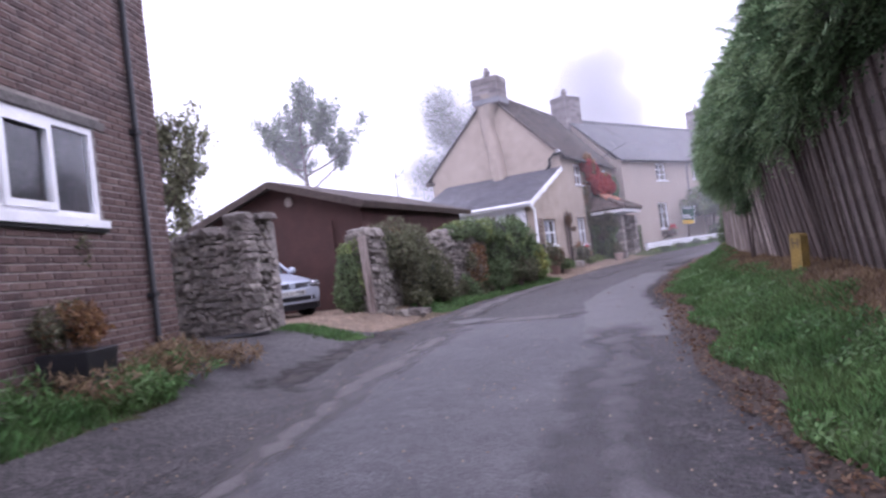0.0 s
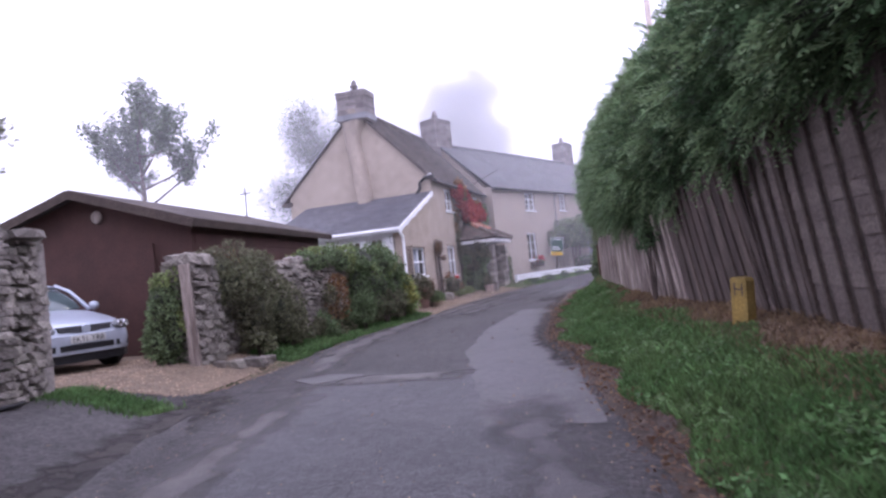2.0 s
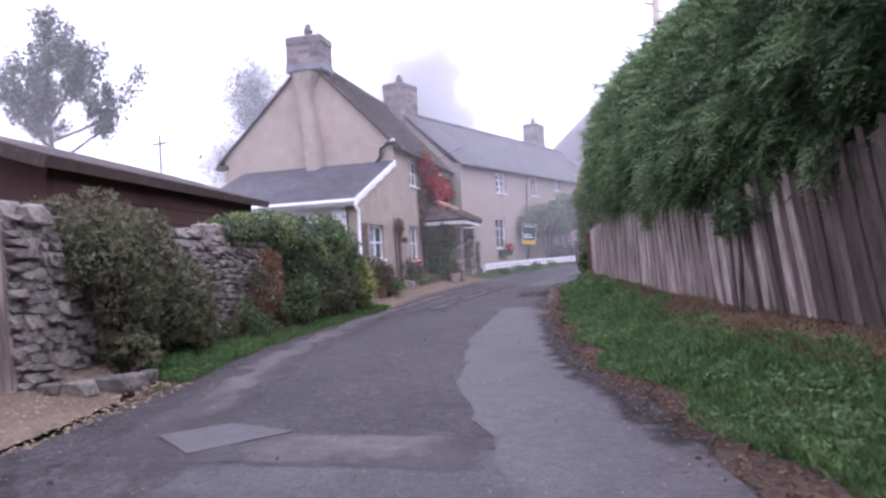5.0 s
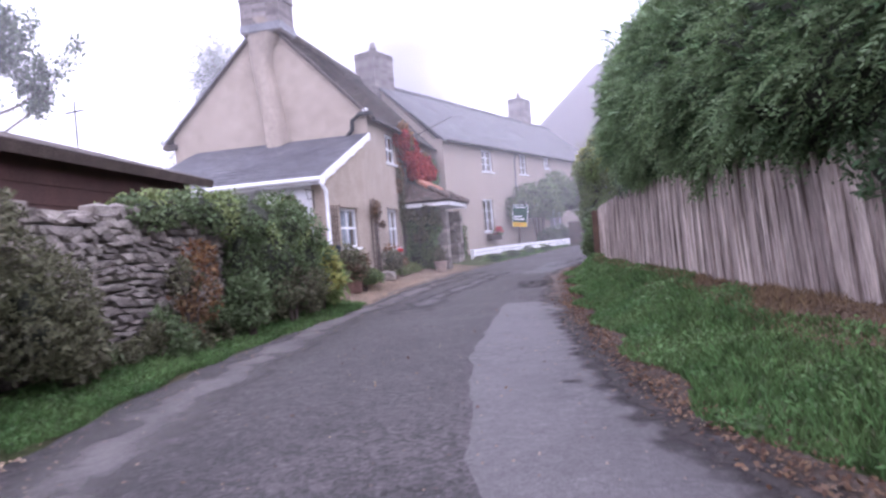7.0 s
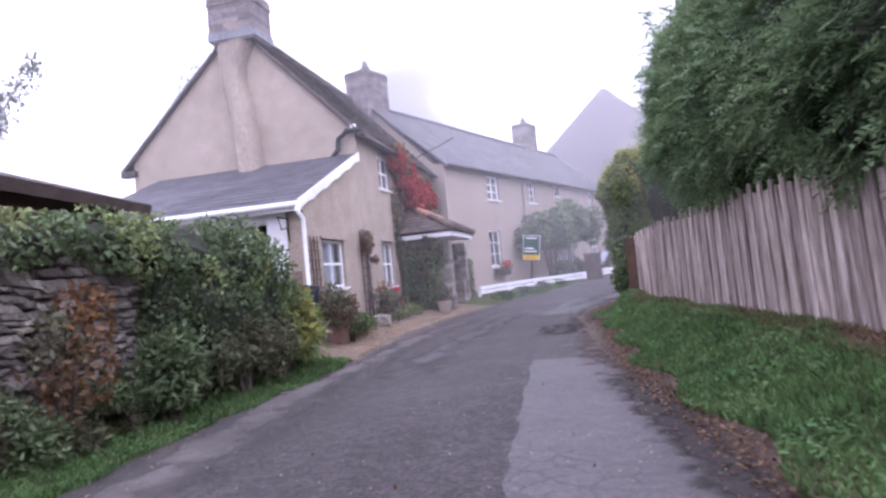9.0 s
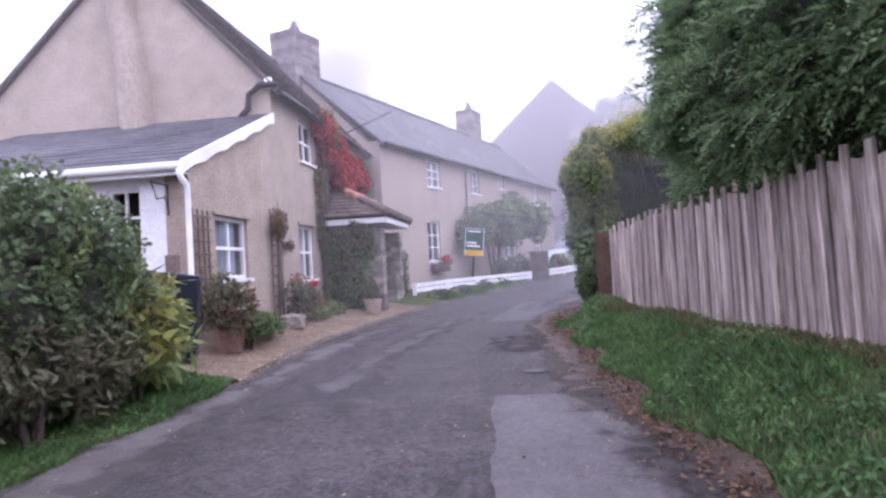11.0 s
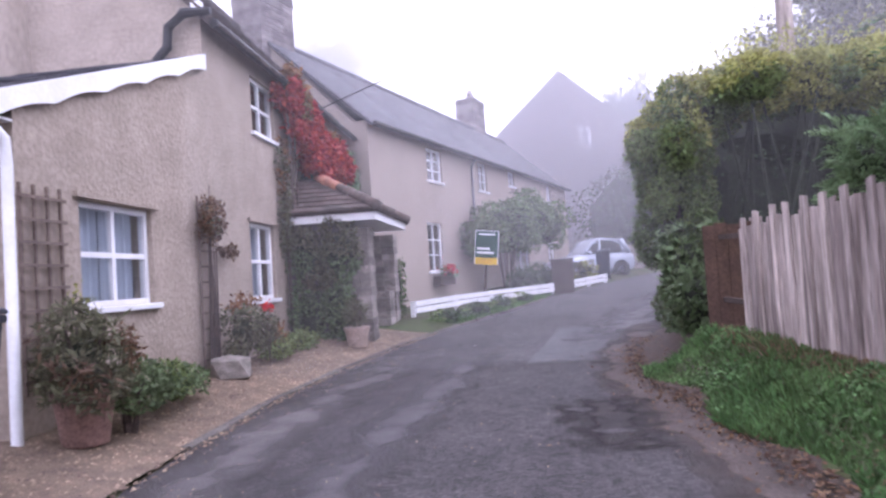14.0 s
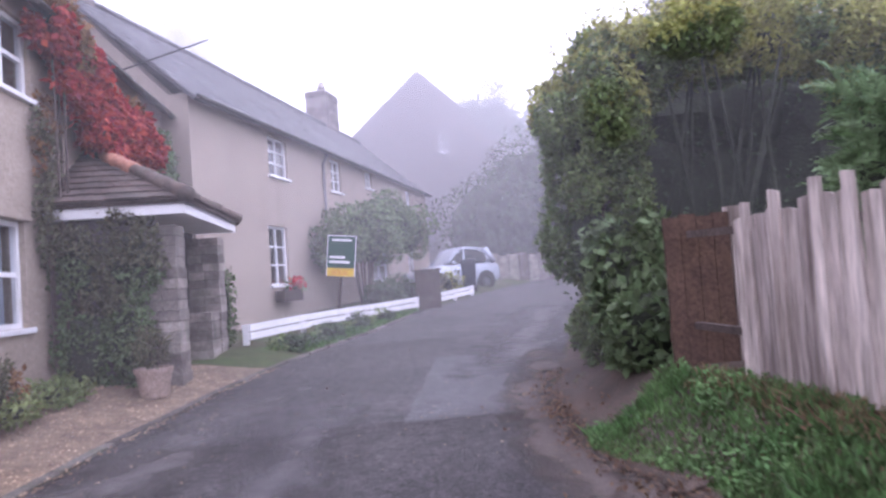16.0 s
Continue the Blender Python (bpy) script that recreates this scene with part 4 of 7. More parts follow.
part("back_wall", Geo().box(0, 7.98, 7.0, 7.24, 0.3, BHZ), MORTAR, brick_house, m=bm_)
part("far_side_wall", Geo().box(0, 0.24, 0.26, 7.0, 0.3, BHZ), MORTAR, brick_house, m=bm_)
part("roof", Geo().prism([(-0.3, BHZ - 0.1), (7.6, BHZ - 0.1), (3.6, BHZ + 3.0)], "x", -0.2, 8.25, bm_), TILE, brick_house)
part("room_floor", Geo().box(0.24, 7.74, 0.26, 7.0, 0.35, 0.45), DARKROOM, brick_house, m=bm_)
part("lintel", Geo().box(BWIN[0] - 0.2, BWIN[1] + 0.2, -0.012, 0.1, BWIN[3] + 0.01, BWIN[3] + 0.1), STONE_FILL, brick_house, "thin concrete lintel", m=bm_)
bw = window(brick_house, bm_ @ pose(BWIN[0], 0, BWIN[2]), BWIN[1] - BWIN[0], BWIN[3] - BWIN[2], 3, 1, 0.07, 0.0, 0.09, False, "window", 0.02)
part("window_sill", Geo().box(-0.02, BWIN[1] - BWIN[0] + 0.03, -0.07, 0.03, -0.09, -0.01), WHITE, bw)
# Black strip directly below the white sill.
part("drip_ledge", Geo().box(-0.02, BWIN[1] - BWIN[0] + 0.03, -0.045, 0.03, -0.13, -0.092), BLACK, bw)
part("opening_sash", Geo().box(0.66, 1.36, -0.005, 0.02, 0.06, 0.13).box(0.66, 1.36, -0.005, 0.02, 0.83, 0.9).box(0.66, 0.73, -0.005, 0.02, 0.13, 0.83).box(1.29, 1.36, -0.005, 0.02, 0.13, 0.83), WHITE, bw)
g = Geo()
x = 8 - 0.62
g.tube([bm_ @ Vector((x, -0.06, BHZ - 0.1)), bm_ @ Vector((x, -0.06, 0.5)), bm_ @ Vector((x + 0.0, -0.12, 0.44))], 0.036, 10)
part("downpipe", g, BLACK, brick_house, "black plastic downpipe", smooth=True)
for z in (1.2, 3.1, 4.9):
    part("pipe_bracket", Geo().box(x - 0.06, x + 0.06, -0.1, -0.002, z, z + 0.05), BLACK, brick_house, m=bm_)


def brick_pieces():
    """Stretcher-bond bricks: single objects on the stretch beside the lane, joined ones above and beyond."""
    protos = []
    for k in range(5):
        l, h, d = 0.215, 0.066, 0.05
        g = Geo()
        j = [random.uniform(-0.004, 0.004) for _ in range(12)]
        g.add([(0 + j[0], 0.004, 0 + j[1]), (l + j[2], 0.004, j[3]), (l + j[4], 0.004, h + j[5]), (j[6], 0.004, h + j[7]), (0.008, -0.006, 0.007), (l - 0.008, -0.006, 0.007), (l - 0.008, -0.006, h - 0.007), (0.008, -0.006, h - 0.007),
               (0, d, 0), (l, d, 0), (l, d, h), (0, d, h)],
              [(4, 5, 6, 7), (0, 1, 5, 4), (1, 2, 6, 5), (2, 3, 7, 6), (3, 0, 4, 7), (0, 8, 9, 1), (2, 10, 11, 3), (1, 9, 10, 2), (0, 3, 11, 8)])
        protos.append(g.mesh("brick", BRICK))
    rest = Geo()
    n = 0
    rows = int((BHZ - 0.36) / COURSE)
    spots = []
    for r in range(rows):
        z = 0.36 + r * COURSE
        x = 8 - 0.215 + (0.11 if r % 2 else 0.0)
        while x > 0.2:
            spots.append((x, z))
            x -= 0.226
    spots.sort(key=lambda s: abs(s[0] - 7.0) + abs(s[1] - 1.6))
    for x, z in spots:
        if x > 8 - 0.215 + 0.01:
            x0, sx = x, (8.0 - x) / 0.215
        else:
            x0, sx = x, 1.0
        if x0 + 0.2 > BWIN[0] - 0.01 and x0 < BWIN[1] + 0.01 and z + 0.066 > BWIN[2] - 0.1 and z < BWIN[3] + 0.1:
            if x0 > BWIN[1] - 0.12 and x0 < BWIN[1] + 0.01 and z + 0.03 < BWIN[3]:
                x0, sx = BWIN[1] + 0.012, max(0.3, (x0 + 0.215 - BWIN[1] - 0.012) / 0.215)
            else:
                continue
        me = protos[random.randrange(5)]
        if n < 300:
            ob = new("brick", me)
            ob.parent = brick_house
            ob.matrix_basis = bm_ @ pose(x0, random.uniform(-0.002, 0.003), z) @ Matrix.Diagonal((sx, 1, 1, 1))
            n += 1
        else:
            mm = bm_ @ pose(x0, random.uniform(-0.002, 0.003), z) @ Matrix.Diagonal((sx, 1, 1, 1))
            rest.add([mm @ v.co for v in me.vertices], [tuple(p.vertices) for p in me.polygons])
    for r in range(rows):
        z = 0.36 + r * COURSE
        for k in range(12):
            a = 0.02 + 0.226 * k + (0.0 if r % 2 else 0.11)
            rest.box(7.97, 8.0, a, a + 0.215, z, z + 0.066, bm_)
    tagged(part("brickwork", rest, BRICK_FAR, brick_house), kind="stuff")


# ---- stone walls ----


def stone_mesh(seed):
    """An irregular stone of unit size."""
    r = random.Random(seed)
    bm = bmesh.new()
    bmesh.ops.create_icosphere(bm, subdivisions=1, radius=0.74)
    for v in bm.verts:
        v.co = Vector([max(-0.5, min(0.5, c * r.uniform(0.85, 1.25))) for c in v.co])
    me = bpy.data.meshes.new("stone")
    bm.to_mesh(me)
    bm.free()
    me.materials.append(STONE)
    return me


STONES = [stone_mesh(k) for k in range(9)]


def stone_wall(name, label, path, base, top, thick, size=(0.26, 0.12), singles=220, ends=True, cap=True, cores=99):
    """A rubble wall along a plan line: a rough core, and stones laid in uneven courses on the roadside face, the end and the top."""
    t = thing(name, label, "wall")
    core = Geo()
    pts = [Vector((p[0], p[1], 0)) for p in path]
    n_out = []
    for a, b in zip(pts, pts[1:]):
        d = (b - a).normalized()
        n_out.append(Vector((d.y, -d.x, 0)))
    for i, (a, b) in enumerate(zip(pts, pts[1:])):
        if i >= cores:
            continue
        nn = n_out[i]
        q = [a, b, b - nn * thick, a - nn * thick]
        za, zb = top(a.x, a.y), top(b.x, b.y)
        if i == min(cores, len(pts) - 1) - 1 and cores < 99:
            b = b - (b - a).normalized() * 0.16
            q = [a, b, b - nn * thick, a - nn * thick]
        core.add([(p.x - nn.x * 0.05, p.y - nn.y * 0.05, z) for p, z in zip(q * 2, [base(a.x, a.y) - 0.05, base(b.x, b.y) - 0.05, base(b.x, b.y) - 0.05, base(a.x, a.y) - 0.05, za - 0.06, zb - 0.06, zb - 0.06, za - 0.06])],
                 [(0, 1, 5, 4), (1, 2, 6, 5), (2, 3, 7, 6), (3, 0, 4, 7), (4, 5, 6, 7), (3, 2, 1, 0)])
    part("wall_core", core, MORTAR, t, "earthy lime mortar")
    rest = Geo()
    count = 0

    def lay(p, along, out, l, h, dep):
        nonlocal count
        me = STONES[random.randrange(9)]
        up = Vector((0, 0, 1))
        tilt = Matrix.Rotation(random.uniform(-0.09, 0.09), 4, out)
        m = Matrix.Translation(p) @ tilt @ Matrix((((*along, 0)), ((*out, 0)), ((*up, 0)), ((0, 0, 0, 1)))).transposed() @ Matrix.Diagonal((l * 1.14, dep, h * 1.22, 1))
        if count < singles:
            ob = new("stone", me)
            ob.parent, ob.matrix_basis = t, m
        else:
            rest.add([m @ v.co for v in me.vertices], [tuple(f.vertices) for f in me.polygons])
        count += 1

    runs = [(a, b, n_out[i]) for i, (a, b) in enumerate(zip(pts, pts[1:]))]
    if ends:
        d0 = (pts[1] - pts[0]).normalized()
        runs.insert(0, (pts[0] - n_out[0] * thick, pts[0], -d0))
    for a, b, nn in runs:
        d = (b - a).normalized()
        length = (b - a).length
        z = 0.0
        h_max = max(top(a.x, a.y) - base(a.x, a.y), top(b.x, b.y) - base(b.x, b.y))
        while z < h_max:
            h = size[1] * random.uniform(0.6, 1.4)
            x = -random.uniform(0, size[0])
            while x < length:
                l = size[0] * random.uniform(0.35, 1.6)
                p = a + d * min(max(x + l / 2, l * 0.4), length - l * 0.2)
                zz = base(p.x, p.y) + z + h / 2 + random.uniform(-0.025, 0.025)
                if zz < top(p.x, p.y) + 0.03 * random.random():
                    lay(Vector((p.x, p.y, zz)) - nn * (0.02 + 0.05 * random.random()), d, nn, l * 0.97, h * random.uniform(0.75, 1.25), 0.2)
                x += l
            z += h
        if cap:
            x = 0.0
            while x < length:
                l = random.uniform(0.14, 0.32)
                p = a + d * (x + l / 2)
                lay(Vector((p.x, p.y, top(p.x, p.y) + 0.02)) - nn * (thick * random.uniform(0.2, 0.7)), d, nn, l, 0.14 * random.uniform(0.7, 1.5), thick * random.uniform(0.5, 0.9))
                x += l * 0.8
    if rest.v:
        tagged(part("stonework", rest, STONE_REST, t), kind="stuff")
    return t


def gz_base(x, y):
    return float(ground_z(x, y))


def top_a(x, y):
    return 2.12 - 0.06 * (-7.2 - x) + 0.05 * math.sin(x * 5)


def top_b(x, y):
    return float(np.interp(y, [10, 10.6, 13, 16, 19, 21], [1.9, 1.8, 1.85, 1.88, 1.7, 1.3])) + 0.05 * math.sin(y * 4)


WALL_B = [(-7.3, 10.15), (-7.75, 12.2), (-8.05, 14.0), (-8.15, 16.5), (-8.3, 19.0), (-8.45, 21.0)]


# ---- timber fence ----
fence = thing("timber_fence", "weathered grey timber fence with uneven pales under a hedge", "fence")


def fence_frame(y):
    x, x2 = fence_x(y), fence_x(y + 0.1)
    d = Vector((x2 - x, 0.1, 0)).normalized()
    return Vector((x, y, 0)), d


def fence_top(y):
    return float(np.interp(y, [-3, 9.6, 9.7, 13.3, 17.6, 22, 24.8], [2.35, 2.3, 2.25, 1.75, 1.95, 1.88, 1.74]))


def build_fence():
    y = 9.3
    k = 0
    while y < 24.15:
        w = random.uniform(0.1, 0.16)
        p, d = fence_frame(y)
        out = Vector((-d.y, d.x, 0))
        # Nearer pales take the darkened wood: hedge shade put into their colour.
        wood = SHADED_WOOD if y + random.uniform(-0.7, 0.7) < 12.2 else GREY_WOOD
        zb, zt = float(ground_z(p.x, p.y)) - 0.06, fence_top(y) + random.uniform(-0.03, 0.03) - 0.05
        lean = float(np.interp(y, [9.3, 12, 16, 20], [0.2, 0.14, 0.05, 0.0]))
        m = axes((p.x, p.y, zb), d, (0, 0, 1)) @ Matrix.Rotation(-lean, 4, "X") @ Matrix.Rotation(random.uniform(-0.025, 0.025), 4, "Y")
        h = zt - zb
        c = random.uniform(-0.02, 0.02)
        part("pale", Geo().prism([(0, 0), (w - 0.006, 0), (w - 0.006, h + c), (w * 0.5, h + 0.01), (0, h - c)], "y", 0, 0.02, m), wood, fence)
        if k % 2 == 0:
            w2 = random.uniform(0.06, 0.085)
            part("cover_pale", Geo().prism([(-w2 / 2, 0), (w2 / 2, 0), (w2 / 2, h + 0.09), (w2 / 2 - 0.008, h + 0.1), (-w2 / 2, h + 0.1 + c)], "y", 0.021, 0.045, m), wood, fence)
        y += w * d.y
        k += 1
    for y0 in np.arange(9.7, 24.7, 2.5):
        for zz in (0.3, 0.95):
            a, b = fence_frame(y0)[0], fence_frame(y0 + 2.5 if y0 < 22 else 24.8)[0]
            part("rail", Geo().tube([(a.x + 0.05, a.y, float(ground_z(a.x, a.y)) + zz), (b.x + 0.05, b.y, float(ground_z(b.x, b.y)) + zz)], 0.035, 4), DARK_WOOD, fence)
    # lap panels with upright battens nearer the start
    for y0 in np.arange(-2.6, 9.4, 1.83):
        a, d = fence_frame(y0 + 0.9)
        a = fence_frame(y0)[0]
        b = fence_frame(min(y0 + 1.83, 9.7))[0]
        d = (b - a).normalized()
        ln_ = (b - a).length
        zb = float(ground_z(a.x, a.y)) - 0.03
        m = axes((a.x, a.y, zb), d, (0, 0, 1))
        rise = float(ground_z(b.x, b.y)) - 0.03 - zb
        m = m @ Matrix(((1, 0, 0, 0), (0, 1, 0, 0), (rise / ln_, 0, 1, 0), (0, 0, 0, 1))) @ Matrix.Rotation(-0.14, 4, "X")
        n = 14
        hh = 1.75
        for k in range(n):
            z0, z1 = k * hh / n, (k + 1) * hh / n + 0.02
            wob = [random.uniform(-0.012, 0.012) for _ in range(6)]
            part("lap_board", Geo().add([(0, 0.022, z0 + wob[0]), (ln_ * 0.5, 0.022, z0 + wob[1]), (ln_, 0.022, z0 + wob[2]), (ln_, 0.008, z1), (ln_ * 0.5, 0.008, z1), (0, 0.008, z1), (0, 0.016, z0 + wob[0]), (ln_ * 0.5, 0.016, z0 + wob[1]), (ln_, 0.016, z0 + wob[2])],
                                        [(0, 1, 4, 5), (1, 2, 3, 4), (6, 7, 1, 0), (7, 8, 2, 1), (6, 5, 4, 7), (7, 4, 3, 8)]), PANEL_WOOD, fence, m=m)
        for x in np.arange(0.02, ln_, ln_ / 5):
            part("batten", Geo().box(x, x + 0.035, 0.03, 0.055, -0.02, hh), DARK_WOOD, fence, m=m)
        part("post", Geo().box(-0.05, 0.05, -0.06, 0.05, -0.2, hh + 0.08), DARK_WOOD, fence, m=m)


gate = thing("garden_gate", "plain brown boarded gate beside the grey fence", "gate")
for k in range(4):
    part("gate_board", Geo().box(-3.06 + k * 0.125, -3.06 + k * 0.125 + 0.12, 24.86, 24.89, 0.55, 1.8 + 0.02 * (k % 2)), RUST_WOOD, gate)
part("gate_rail", Geo().box(-3.05, -2.58, 24.892, 24.93, 0.9, 1.0), RUST_WOOD, gate)
part("gate_post", Geo().box(-2.55, -2.45, 24.86, 24.96, 0.45, 1.86), GREY_WOOD, gate)

# ---- conifer hedge over the fence ----


def spray_quads(p, n, length, pairs=7, droop=0.25):
    """Flat drooping fans of scale leaves, as cypress carries them: pairs of leaflets along a short axis."""
    k = len(p)
    d = n + rng.normal(0, 0.42, (k, 3))
    d[:, 2] += rng.normal(0.05, 0.3, k)
    d = unit(d)
    up = np.array([[0.0, 0.0, 1.0]]) + rng.normal(0, 0.45, (k, 3))
    side = unit(np.cross(d, up))
    ln_ = (length * rng.uniform(0.55, 1.3, k))[:, None]
    out = []
    for j in range(pairs):
        f = j / (pairs - 1)
        a = p + d * ln_ * f
        a[:, 2] -= (droop * ln_[:, 0]) * f * f
        for sg in (-1, 1):
            e = unit(d * 0.8 + sg * side * 0.75 + rng.normal(0, 0.12, (k, 3)))
            l = ln_ * (0.5 - 0.34 * f) * rng.uniform(0.7, 1.2, (k, 1))
            w = unit(np.cross(e, up)) * 0.013
            out.append(np.stack([a, a + e * l * 0.5 + w, a + e * l, a + e * l * 0.5 - w], axis=1))
    return np.concatenate(out)


def hedge():
    t = thing("conifer_hedge", "tall dense dark green conifer hedge overhanging the fence", "hedge")
    y0, y1 = -7.0, 22.2

    def surface(y, u):
        """Points on the hedge's battered cross-section; u from under the roadside edge, over the top, to the back."""
        zb = np.interp(y, [-7, 9, 11.5, 13.3, 17, 22.5], [2.05, 1.97, 1.75, 1.55, 1.85, 2.1]) + 0.1 * np.sin(y * 2.6) + 0.06 * np.sin(y * 6.1)
        zt = np.interp(y, [-7, 5, 10, 15, 19, 22.3], [4.9, 4.75, 4.65, 4.7, 4.9, 5.1])
        fx = np.interp(y, FENCE_Y, FENCE_X)
        out = np.interp(y, [-7, 9, 14, 20, 22.3], [0.7, 0.88, 0.8, 0.6, 0.15])
        end = np.clip((y1 - y) / 1.3, 0, 1) ** 0.5
        a = np.radians(-105 + 225 * u)
        zm, hz = (zb + zt) / 2, (zt - zb) / 2 * (0.55 + 0.45 * end)
        c, s = np.cos(a), np.sin(a)
        xc, rx = fx + 0.85, 0.85 + out
        x = xc - rx * end * np.sign(c) * np.abs(c) ** 0.85
        z = zm + hz * np.sign(s) * np.abs(s) ** 0.85
        x = x + 0.62 * np.clip((z - zb) / (zt - zb) - 0.12, 0, 1) * np.interp(y, [0, 5, 12, 20], [0.35, 0.6, 1.0, 0.9])
        n = np.stack([-c / rx, 0.0 * c + 0.25 * (1 - end), s / hz + 0.12], axis=1)
        return np.stack([x, y, z], axis=1), unit(n)

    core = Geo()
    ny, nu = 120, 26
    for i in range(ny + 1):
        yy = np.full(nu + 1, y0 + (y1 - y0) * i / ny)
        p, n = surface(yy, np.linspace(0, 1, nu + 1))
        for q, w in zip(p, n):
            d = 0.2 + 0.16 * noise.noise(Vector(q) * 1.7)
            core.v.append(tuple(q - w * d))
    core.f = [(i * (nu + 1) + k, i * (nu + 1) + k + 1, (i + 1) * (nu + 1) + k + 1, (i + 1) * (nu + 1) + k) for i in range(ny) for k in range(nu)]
    # Dark shell behind the sprays paints the shade inside the hedge.
    part("inner_mass", core, SHADE_DARK, t, "solid fill coloured dark as shade between leaves", smooth=True)
    n_s = 34000
    y = y0 + (y1 - y0) * rng.random(n_s) ** 0.85
    u = rng.random(n_s) * 0.8
    p, n = surface(y, u)
    lump = np.sin(p[:, 1] * 3.1 + p[:, 2] * 2.3) * np.sin(p[:, 2] * 5.7 - p[:, 1] * 1.9) + 0.7 * np.sin(p[:, 1] * 8.3 + 1.3 * p[:, 2]) * np.sin(p[:, 2] * 10.1 - p[:, 1])
    p = p + n * (0.1 * lump + rng.normal(0, 0.06, n_s) - 0.16)[:, None]
    # Pale tips are leaf colour; their rising share with y also imitates haze.
    tip = lump + rng.normal(0, 0.5, n_s) > np.interp(y, [9, 15], [0.7, -0.25])
    part("foliage", quad_mesh("foliage", spray_quads(p[~tip], n[~tip], 0.2), CONIFER), CONIFER, t)
    part("tip_foliage", quad_mesh("tip_foliage", spray_quads(p[tip] + 0.03 * n[tip], n[tip], 0.23), CONIFER_TIP), CONIFER_TIP, t)
    for yy in np.arange(-6, 22, 1.4):
        x = fence_x(yy) + 0.9
        part("trunk", Geo().tube([(x, yy, float(ground_z(x, yy)) - 0.1), (x + 0.05, yy, 2.0), (x, yy + 0.1, 3.6)], [0.09, 0.07, 0.03], 7), BARK, t)
    # ragged sprays that stick out at the far end
    k = 300
    q = np.stack([fence_x(21.5) + rng.uniform(0.05, 1.2, k), rng.uniform(21.0, 22.4, k), rng.uniform(2.2, 5.2, k)], axis=1)
    d = np.array([-0.8, 0.3, 0.25]) + rng.normal(0, 0.25, (k, 3))
    part("foliage_sprays", quad_mesh("foliage_sprays", spray_quads(q, unit(d), 0.38, 10, 0.15), CONIFER), CONIFER, t)


# ---- trees ----


def tree(name, label, x, y, base, height, trunk_r, limbs, leaf, material=None, leaves=9000, clump=0.7, first=0.45, spread=0.35, seed=1, tall=0.8, puff=1.0):
    """A tapered trunk, limbs with clumps of leaves at their ends, uneven and open."""
    r = random.Random(seed)
    t = thing(name, label, "tree")
    g = Geo()
    top = Vector((x + r.uniform(-0.4, 0.4), y, base + height * 0.92))
    mid = Vector((x + r.uniform(-0.3, 0.3), y + r.uniform(-0.3, 0.3), base + height * 0.5))
    foot = Vector((x, y, base - 0.2))
    g.tube([foot, foot.lerp(mid, 0.5), mid, mid.lerp(top, 0.6), top], [trunk_r * 1.25, trunk_r, trunk_r * 0.75, trunk_r * 0.4, trunk_r * 0.1], 9)
    part("trunk", g, BARK, t, smooth=True)
    spots = []
    for k in range(limbs):
        lg = Geo()
        f = first + (0.95 - first) * (k + 0.5) / limbs
        s = mid.lerp(top, (f - 0.5) / 0.42) if f > 0.5 else foot.lerp(mid, f / 0.5)
        a = k * 2.4 + r.uniform(-0.5, 0.5)
        ln_ = height * spread * (1.15 - 0.75 * f) * r.uniform(0.7, 1.25)
        e = s + Vector((math.cos(a) * ln_, math.sin(a) * ln_ * 0.8, height * r.uniform(0.06, 0.2)))
        knee = s.lerp(e, 0.55) + Vector((0, 0, -0.04 * height * r.random()))
        lg.tube([s, knee, e], [trunk_r * 0.35, trunk_r * 0.22, trunk_r * 0.06], 6)
        for j in range(4):
            b = knee.lerp(e, 0.2 + 0.28 * j)
            tw = b + Vector((r.uniform(-1, 1), r.uniform(-1, 1), r.uniform(0.1, 1.5) * tall)) * clump
            lg.tube([b, tw], [trunk_r * 0.1, trunk_r * 0.03], 4)
            for q in range(4):
                c = b.lerp(tw, 0.25 + 0.3 * q)
                spots.append((*c, clump * puff * r.uniform(0.16, 0.36)))
        part("limb", lg, BARK, t, smooth=True)
    spots = np.array(spots)
    pick = spots[rng.integers(0, len(spots), leaves)]
    p = pick[:, :3] + rng.normal(0, 1, (leaves, 3)) * pick[:, 3:4] * np.array([1, 1, min(1.3, tall)])
    n = unit(rng.normal(size=(leaves, 3)) + np.array([0, 0, 0.7]))
    part("crown", quad_mesh("crown", leaf_quads(p, n, leaf, 1.5, 1.0), material or TREE_LEAF), material or TREE_LEAF, t)
    return t


tree("open_tree", "misty tall tree with open leafy limbs", -22.8, 26.6, 0.5, 9.0, 0.17, 12, 0.1, None, 12000, 0.6, 0.55, 0.34, 5, 1.4)
tree("garden_tree", "small garden tree with upright leafy branches", -17.0, 13.6, 0.4, 5.4, 0.12, 14, 0.1, OLIVE, 7000, 0.55, 0.3, 0.32, 9, 1.3)
tree("feathery_tree", "pale feathery tree behind the cottage in mist", -25.5, 50.0, 0.8, 12.5, 0.3, 26, 0.12, None, 36000, 1.1, 0.25, 0.42, 12, 0.9, 2.6)
tree("tall_tree", "large round tree behind the cottage row in mist", -20.6, 74.3, 1.0, 18.6, 0.5, 22, 0.19, None, 46000, 1.65, 0.4, 0.3, 15, 0.9, 2.1)
tree("tall_tree", "broad tree behind the brick house in mist", 4.5, 66.0, 1.5, 10.0, 0.4, 16, 0.17, None, 24000, 1.3, 0.4, 0.3, 21, 0.9, 1.6)
